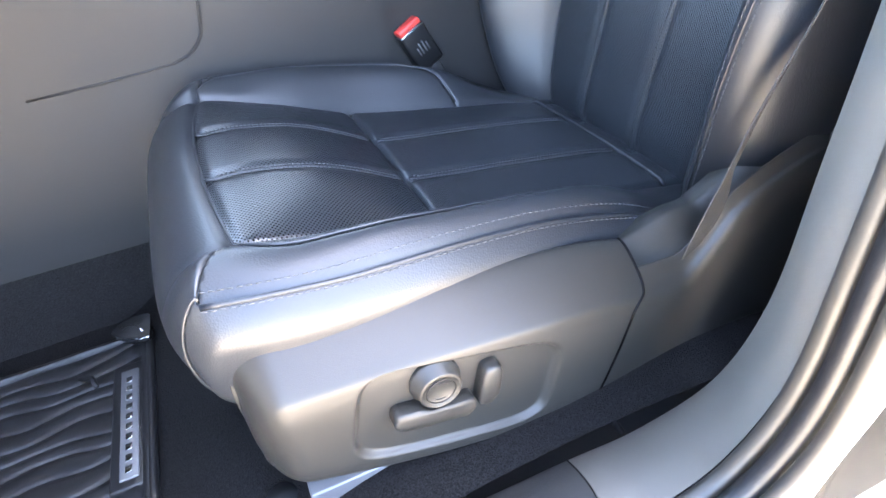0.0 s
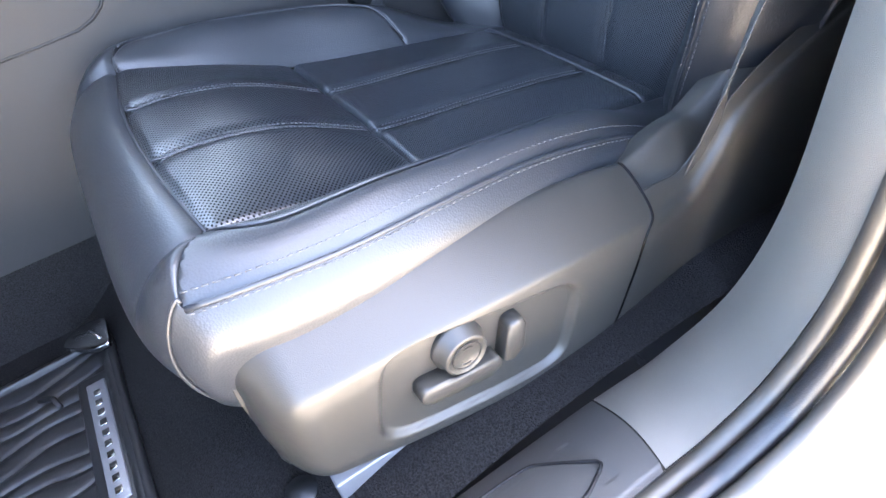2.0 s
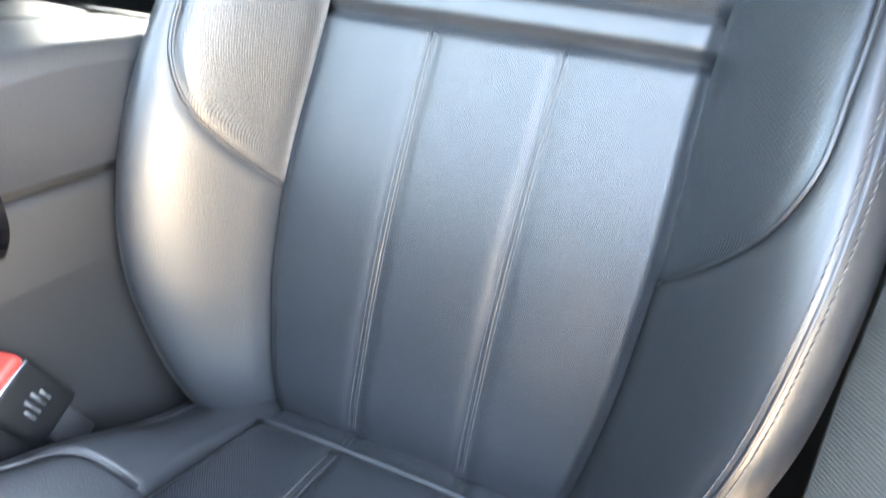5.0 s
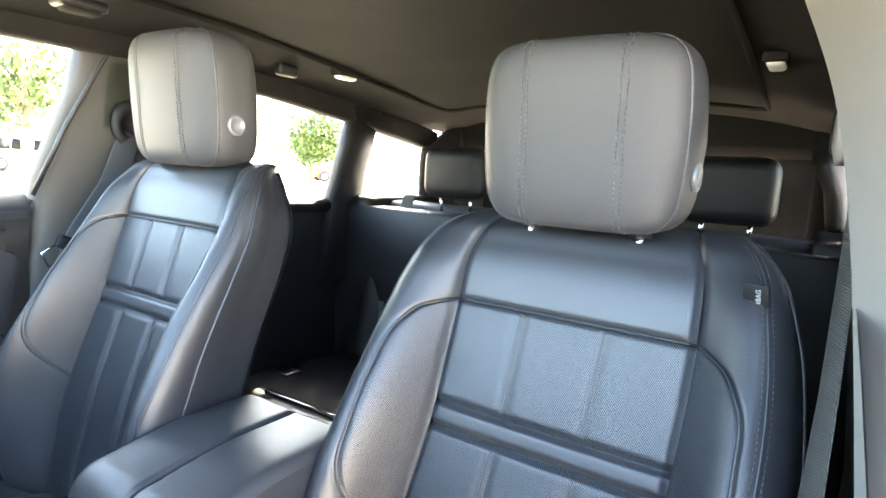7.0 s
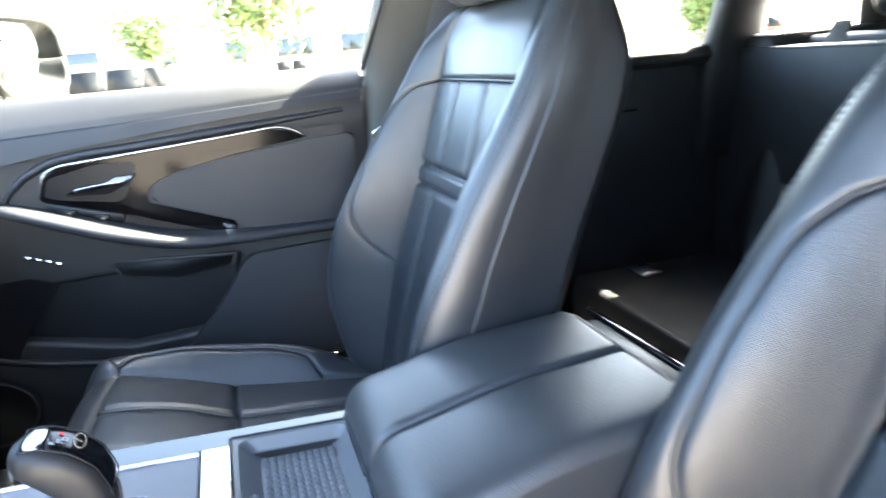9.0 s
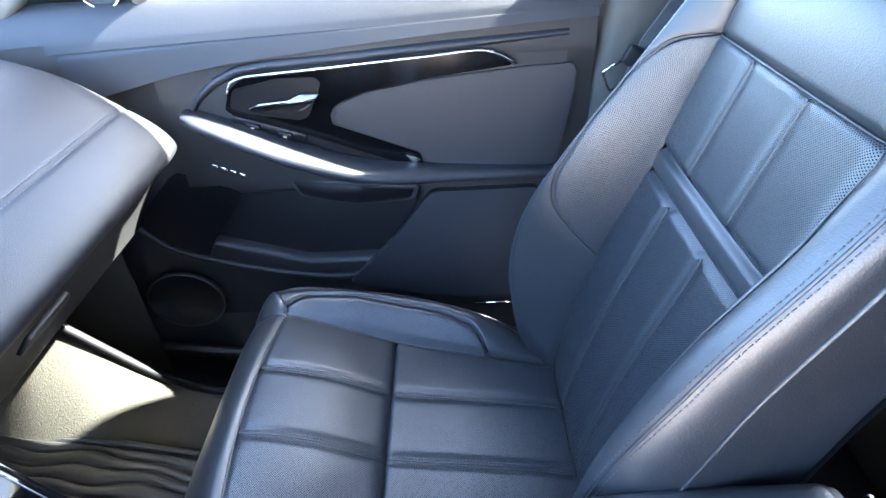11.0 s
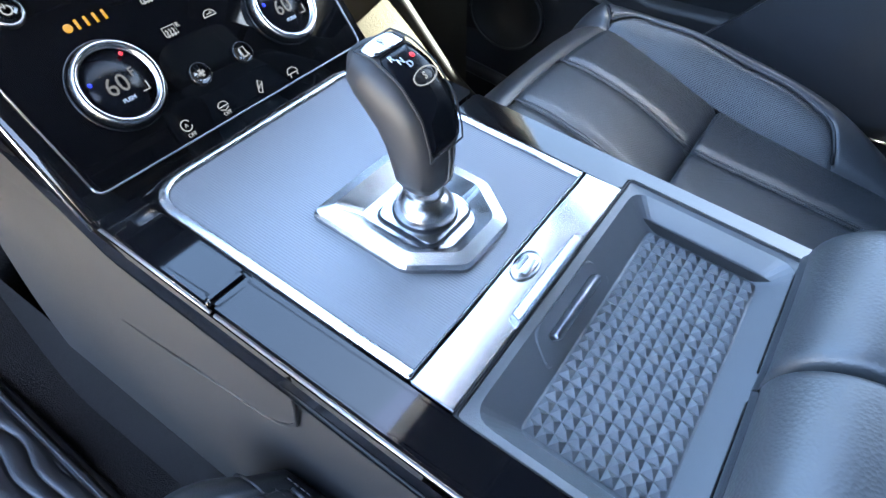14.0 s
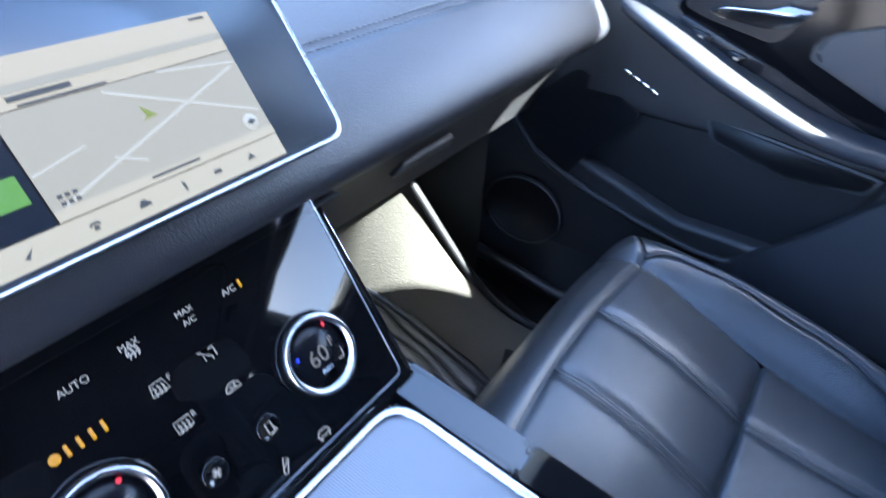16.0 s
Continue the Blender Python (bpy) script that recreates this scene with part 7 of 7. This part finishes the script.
# door sill on that side
part("sill_right", sheet(lambda u, v: (0.62 + 0.1 * v, 1.2 - 1.3 * u, 0.13 + 0.2 * smooth01(v)), 40, 20), PLASTIC_DARK, label="black plastic sill by the closed door", kind="structure")
part("kick_panel", sheet(lambda u, v: (0.575 + 0.07 * u, 1.35 - 0.6 * u, 0.1 + 0.5 * v + 0.0 * u), 20, 20, flip=True), KICK, label="carpeted kick panel in the footwell", kind="structure")
SIDE_Y = [0.58, 0.66, 0.70, 0.8, 0.88, 0.97, 1.08]
SIDE_X, SIDE_Z = spline(SIDE_Y, [0.572, 0.565, 0.556, 0.532, 0.522, 0.515, 0.51]), spline(SIDE_Y, [0.228, 0.25, 0.285, 0.42, 0.52, 0.6, 0.66])


def carpet_side(u, v):
    y = 0.56 + 0.55 * u
    x0 = 0.462 - 0.03 * u
    return x0 + (SIDE_X(y) - x0) * v**1.15, y, 0.13 + 0.05 * u + (SIDE_Z(y) - 0.13 - 0.05 * u) * v**1.25


part("carpet_side", sheet(carpet_side, 40, 20), KICK, label="grey carpet up the footwell side", kind="structure")
part("carpet_edge", tube_bm([(float(SIDE_X(y)), y, float(SIDE_Z(y))) for y in np.linspace(0.56, 1.08, 30)], 0.007, 8), PLASTIC_DARK, label="dark edge of the sill trim", kind="structure")
part("sill_seal", tube_bm([(0.65, 1.2, 0.5), (0.655, 0.95, 0.36), (0.66, 0.8, 0.27), (0.662, 0.6, 0.235), (0.664, 0.0, 0.23)], 0.012, 8), RUBBER, label="black rubber door seal", kind="structure")
# outside mirror
MIRROR = material("mirror_glass", (0.4, 0.41, 0.42), 0.02, 1.0, vary=0.02)
mir = empty("wing_mirror", (0.86, 0.56, 0.9), label="body-coloured wing mirror outside the door", category="mirror")
def on_mirror(p, q, h):
    """p outwards along the glass, q up, h back towards the driver."""
    return 0.9 + 0.953 * p - 0.3 * h, 0.5375 - 0.3 * p - 0.953 * h, 0.945 + q


secs = []
for k in np.linspace(0, 1, 9):
    w = math.cos(math.pi / 2 * k**1.6 * 0.9)
    secs.append([on_mirror(0.112 * math.copysign(abs(math.cos(a)) ** 0.55, math.cos(a)) * (0.35 + 0.65 * w) - 0.03 * k, 0.074 * math.copysign(abs(math.sin(a)) ** 0.55, math.sin(a)) * (0.35 + 0.65 * w), -0.15 * k) for a in np.linspace(0, 2 * math.pi, 33)[:-1]])
part("shell", loft_bm(secs), GLOSS, mir, "dark mirror shell")
part("mirror_glass", loft_bm([[on_mirror(0.103 * math.copysign(abs(math.cos(a)) ** 0.55, math.cos(a)), 0.066 * math.copysign(abs(math.sin(a)) ** 0.55, math.sin(a)), h) for a in np.linspace(0, 2 * math.pi, 33)[:-1]] for h in (0.001, 0.004)]), MIRROR, mir, "mirror glass")
part("mirror_rim", tube_bm([on_mirror(0.108 * math.copysign(abs(math.cos(a)) ** 0.55, math.cos(a)), 0.07 * math.copysign(abs(math.sin(a)) ** 0.55, math.sin(a)), 0.003) for a in np.linspace(0, 2 * math.pi, 49)], 0.006, 8), PLASTIC_DARK, mir, "black mirror rim")
part("arm", block_bm(0.74, 0.88, 0.565, 0.63, 0.862, 0.89, 0.01), GLOSS, mir)

# ---- driver's door, swung open ----
ddoor = empty("front_door", (-0.76, 1.02, 0.2), label="open white front door with dark lining", category="car door")
od = lambda p, q, h: (-0.78 - 0.94 * p + 0.34 * h, 1.03 + 0.34 * p + 0.94 * h, q)
part("door_skin", prism_bm(rounded([(0, 0.02), (0.98, 0.02), (1.02, 0.5), (0.98, 0.86), (0.02, 0.84)], 0.06), 0.05, lambda p, q, h: od(p, q, h + 0.06), 0.02), WHITE_PAINT, ddoor)
part("door_lining", prism_bm(rounded([(0.03, 0.08), (0.95, 0.08), (0.97, 0.5), (0.94, 0.84), (0.04, 0.82)], 0.06), 0.058, lambda p, q, h: od(p, q, 0.058 - h), 0.02), PLASTIC_DARK, ddoor, "dark inner lining")
part("window_frame", tube_bm([od(p, q, 0.06) for p, q in ((0.03, 0.82), (0.5, 1.1), (0.75, 1.2), (0.95, 1.18), (1.0, 0.84))], 0.025, 8), PLASTIC_DARK, ddoor)

# ---- outside ----
part("ground", sheet(lambda u, v: ((2 * u - 1) * 400, (2 * v - 1) * 400, -0.39 + 0 * u), 12, 12), ASPHALT, label="grey asphalt car park", kind="structure")
GLAZ, TYRE, STEEL, TAIL = material("dusty_car_glass", (0.008, 0.009, 0.010), 0.5, spec=0.08), RUBBER, SATIN, RED
GREY_PAINT = material("silver_paint", (0.2, 0.2, 0.205), 0.3, 0.4, coat=0.5, vary=0.03)


def parked_car(x, y, turn, paint, tall, label):
    """A car whose nose points along +p; p length, q width."""
    c = empty("parked_car", (x, y, -0.39), label=label, category="car", group="parked cars")
    R = Matrix.Translation((x, y, -0.39)) @ Matrix.Rotation(radians(turn), 4, "Z")
    T = lambda p, q, z: R @ Vector((p, q, z))
    h = 1.78 if tall else 1.45
    secs = []
    for p, zb, zt, w in ((-2.3, 0.5, 0.85, 0.72), (-2.25, 0.35, 1.0, 0.86), (-1.4, 0.28, 1.02, 0.9), (0, 0.27, 1.0, 0.91), (1.0, 0.28, 1.0, 0.9), (1.9, 0.3, 0.9, 0.86), (2.25, 0.4, 0.72, 0.7)):
        secs.append([T(p, w * math.copysign(abs(math.cos(a)) ** 0.45, math.cos(a)), (zb + zt) / 2 + (zt - zb) / 2 * math.copysign(abs(math.sin(a)) ** 0.45, math.sin(a))) for a in np.linspace(0, 2 * math.pi, 25)[:-1]])
    part("body", loft_bm(secs), paint, c)
    secs = []
    for z, p0, p1, w in ((0.98, -2.15 if tall else -1.7, 1.05, 0.84), (1.2, -2.1 if tall else -1.45, 0.75, 0.8), (h - 0.12, -1.95 if tall else -0.9, 0.25, 0.7), (h, -1.7 if tall else -0.6, -0.05, 0.6)):
        secs.append([T((p0 + p1) / 2 + (p1 - p0) / 2 * math.copysign(abs(math.cos(a)) ** 0.35, math.cos(a)), w * math.copysign(abs(math.sin(a)) ** 0.35, math.sin(a)), z) for a in np.linspace(0, 2 * math.pi, 33)[:-1]])
    part("cabin", loft_bm(secs), paint, c)
    for s in (-1, 1):
        spans = ((-1.85, -1.05), (-0.95, -0.15), (-0.05, 0.5)) if tall else ((-1.1, -0.45), (-0.35, 0.4))
        for a, b in spans:
            part("side_window", prism_bm(rounded([(a, 1.06), (b + 0.1, 1.06), (b - 0.15 if b > 0 else b, h - 0.2), (a + 0.08, h - 0.2)], 0.05, 3), 0.02, lambda p, z, hh: T(p, s * (0.835 - 0.2 * (z - 1.0) + hh), z)), GLAZ, c)
        for p in (-1.4, 1.35):
            wh = part("wheel", lathe_bm([(0.2, 0), (0.33, 0), (0.35, 0.04), (0.35, 0.18), (0.32, 0.22), (0.2, 0.2)], lambda a, b, hh: T(p + a, s * (0.72 + hh), 0.35 + b), 28), TYRE, c)
            part("rim", lathe_bm([(0.21, 0), (0.2, 0.02), (0.08, 0.0), (0.05, 0.02), (0.001, 0.02)], lambda a, b, hh: T(p + a, s * (0.915 + hh), 0.35 + b), 20), STEEL, wh)
        part("tail_light", prism_bm(rounded([(s * 0.62, 0.8), (s * 0.84, 0.8), (s * 0.84, 1.1), (s * 0.7, 1.1)], 0.03, 2), 0.03, lambda q, z, hh: T(-2.27 - hh, q, z)), TAIL, c)
    part("rear_glass", prism_bm(rounded([(-0.6, 1.08), (0.6, 1.08), (0.5, h - 0.2), (-0.5, h - 0.2)], 0.06, 3), 0.02, lambda q, z, hh: T((-2.16 if tall else -1.75) + 0.25 * (z - 1.0) - hh, q, z)), GLAZ, c)


parked_car(18.5, 2.0, -92, GREY_PAINT, True, "silver parked off-road car with dark windows")
parked_car(33.0, -12.6, -100, WHITE_PAINT, True, "white parked sport utility car")
parked_car(42.0, 9.0, -95, WHITE_PAINT, False, "white parked saloon car")
parked_car(34.0, 3.0, 90, GREY_PAINT, False, "silver parked saloon car far off")
parked_car(36.0, -3.0, 90, WHITE_PAINT, True, "white parked car far off")
parked_car(27.5, -29.0, 60, RED, True, "red parked truck beyond the rail")
parked_car(38.0, 10.0, 90, WHITE_PAINT, False, "white parked saloon car far off")

LEAF = material("leaf", (0.04, 0.068, 0.007), 0.6, vary=0.45, stain=1.5)
BARK = material("bark", (0.16, 0.12, 0.08), 0.9, bump=1.0, scale=30, vary=0.4)


def tree(x, y, height, spread, n, label, seed):
    rng = np.random.default_rng(seed)
    t = empty("tree", (x, y, -0.39), label=label, category="tree", group="trees")
    bm = tube_bm([(x, y, -0.5), (x + 0.06, y + 0.03, height * 0.2), (x, y - 0.05, height * 0.45)], 0.16, 10)
    tips = []
    for i in range(9):
        a, e = rng.uniform(0, 6.28), rng.uniform(0.5, 1.2)
        b = Vector((x, y, height * rng.uniform(0.28, 0.45)))
        tip = b + Vector((math.cos(a) * math.cos(e), math.sin(a) * math.cos(e), math.sin(e))) * spread * rng.uniform(0.8, 1.2)
        tube_bm([b, (b + tip) / 2 + Vector((0, 0, 0.15)), tip], 0.05, 6, bm)
        tips += [tip, (b + tip) / 2]
    part("trunk", bm, BARK, t)
    v, f = [], []
    for i in range(n):
        c = tips[rng.integers(len(tips))] + Vector(rng.normal(0, spread * 0.26, 3))
        s = rng.uniform(0.07, 0.16)
        d1, d2 = Vector(rng.normal(0, 1, 3)).normalized() * s, Vector(rng.normal(0, 1, 3)).normalized() * s * 0.6
        k = len(v)
        v += [c - d1, c + d2, c + d1, c - d2]
        f.append((k, k + 1, k + 2, k + 3))
    me = bpy.data.meshes.new("crown")
    me.from_pydata([tuple(q) for q in v], [], f)
    part("crown", me, LEAF, t, kind="stuff", smooth=False)


tree(16.0, -1.2, 4.6, 1.9, 2600, "young street tree with thin spring leaves", 1)
tree(25.0, 2.2, 4.4, 1.3, 1600, "young street tree with thin spring leaves", 2)
tree(20.0, -7.5, 5.0, 1.9, 2400, "young street tree with thin spring leaves", 3)
tree(24.0, -23.0, 2.7, 1.9, 9000, "round green tree behind the rail", 4)
tree(30.0, 14.0, 6.0, 2.4, 2600, "young street tree with thin spring leaves", 5)
tree(40.0, -14.0, 7.0, 3.0, 3600, "green tree on the far side", 6)
rail = empty("guard_rail", (22, -16, -0.39), label="pale metal guard rail along the car park", category="guard rail")
part("rail_beam", block_bm(-9, 9, -0.03, 0.03, 0.55, 0.8, 0.02, turn=pose(23.5, -19.5, -0.39, 0, 0, -50)), SATIN, rail)
for i in range(6):
    part("rail_post", block_bm(-8.4 + 3.3 * i, -8.25 + 3.3 * i, -0.05, 0.05, 0, 0.75, 0.01, turn=pose(23.5, -19.5, -0.39, 0, 0, -50)), SATIN, rail)
WALLS = material("pale_wall", (0.7, 0.68, 0.64), 0.8, vary=0.08, stain=0.3)
hall = empty("sales_hall", (60, 5, -0.39), label="long pale low building across the car park", category="building")
part("wall", block_bm(58, 70, -30, 45, -0.4, 5.2), WALLS, hall)
part("roof", block_bm(57.5, 70.5, -30.5, 45.5, 5.2, 5.8, 0.1), GREY_PAINT, hall)
for i in range(12):
    part("window", block_bm(57.93, 58.05, -27 + 6 * i, -23.5 + 6 * i, 0.6, 3.4, 0.03), DARK_GLASS, hall)
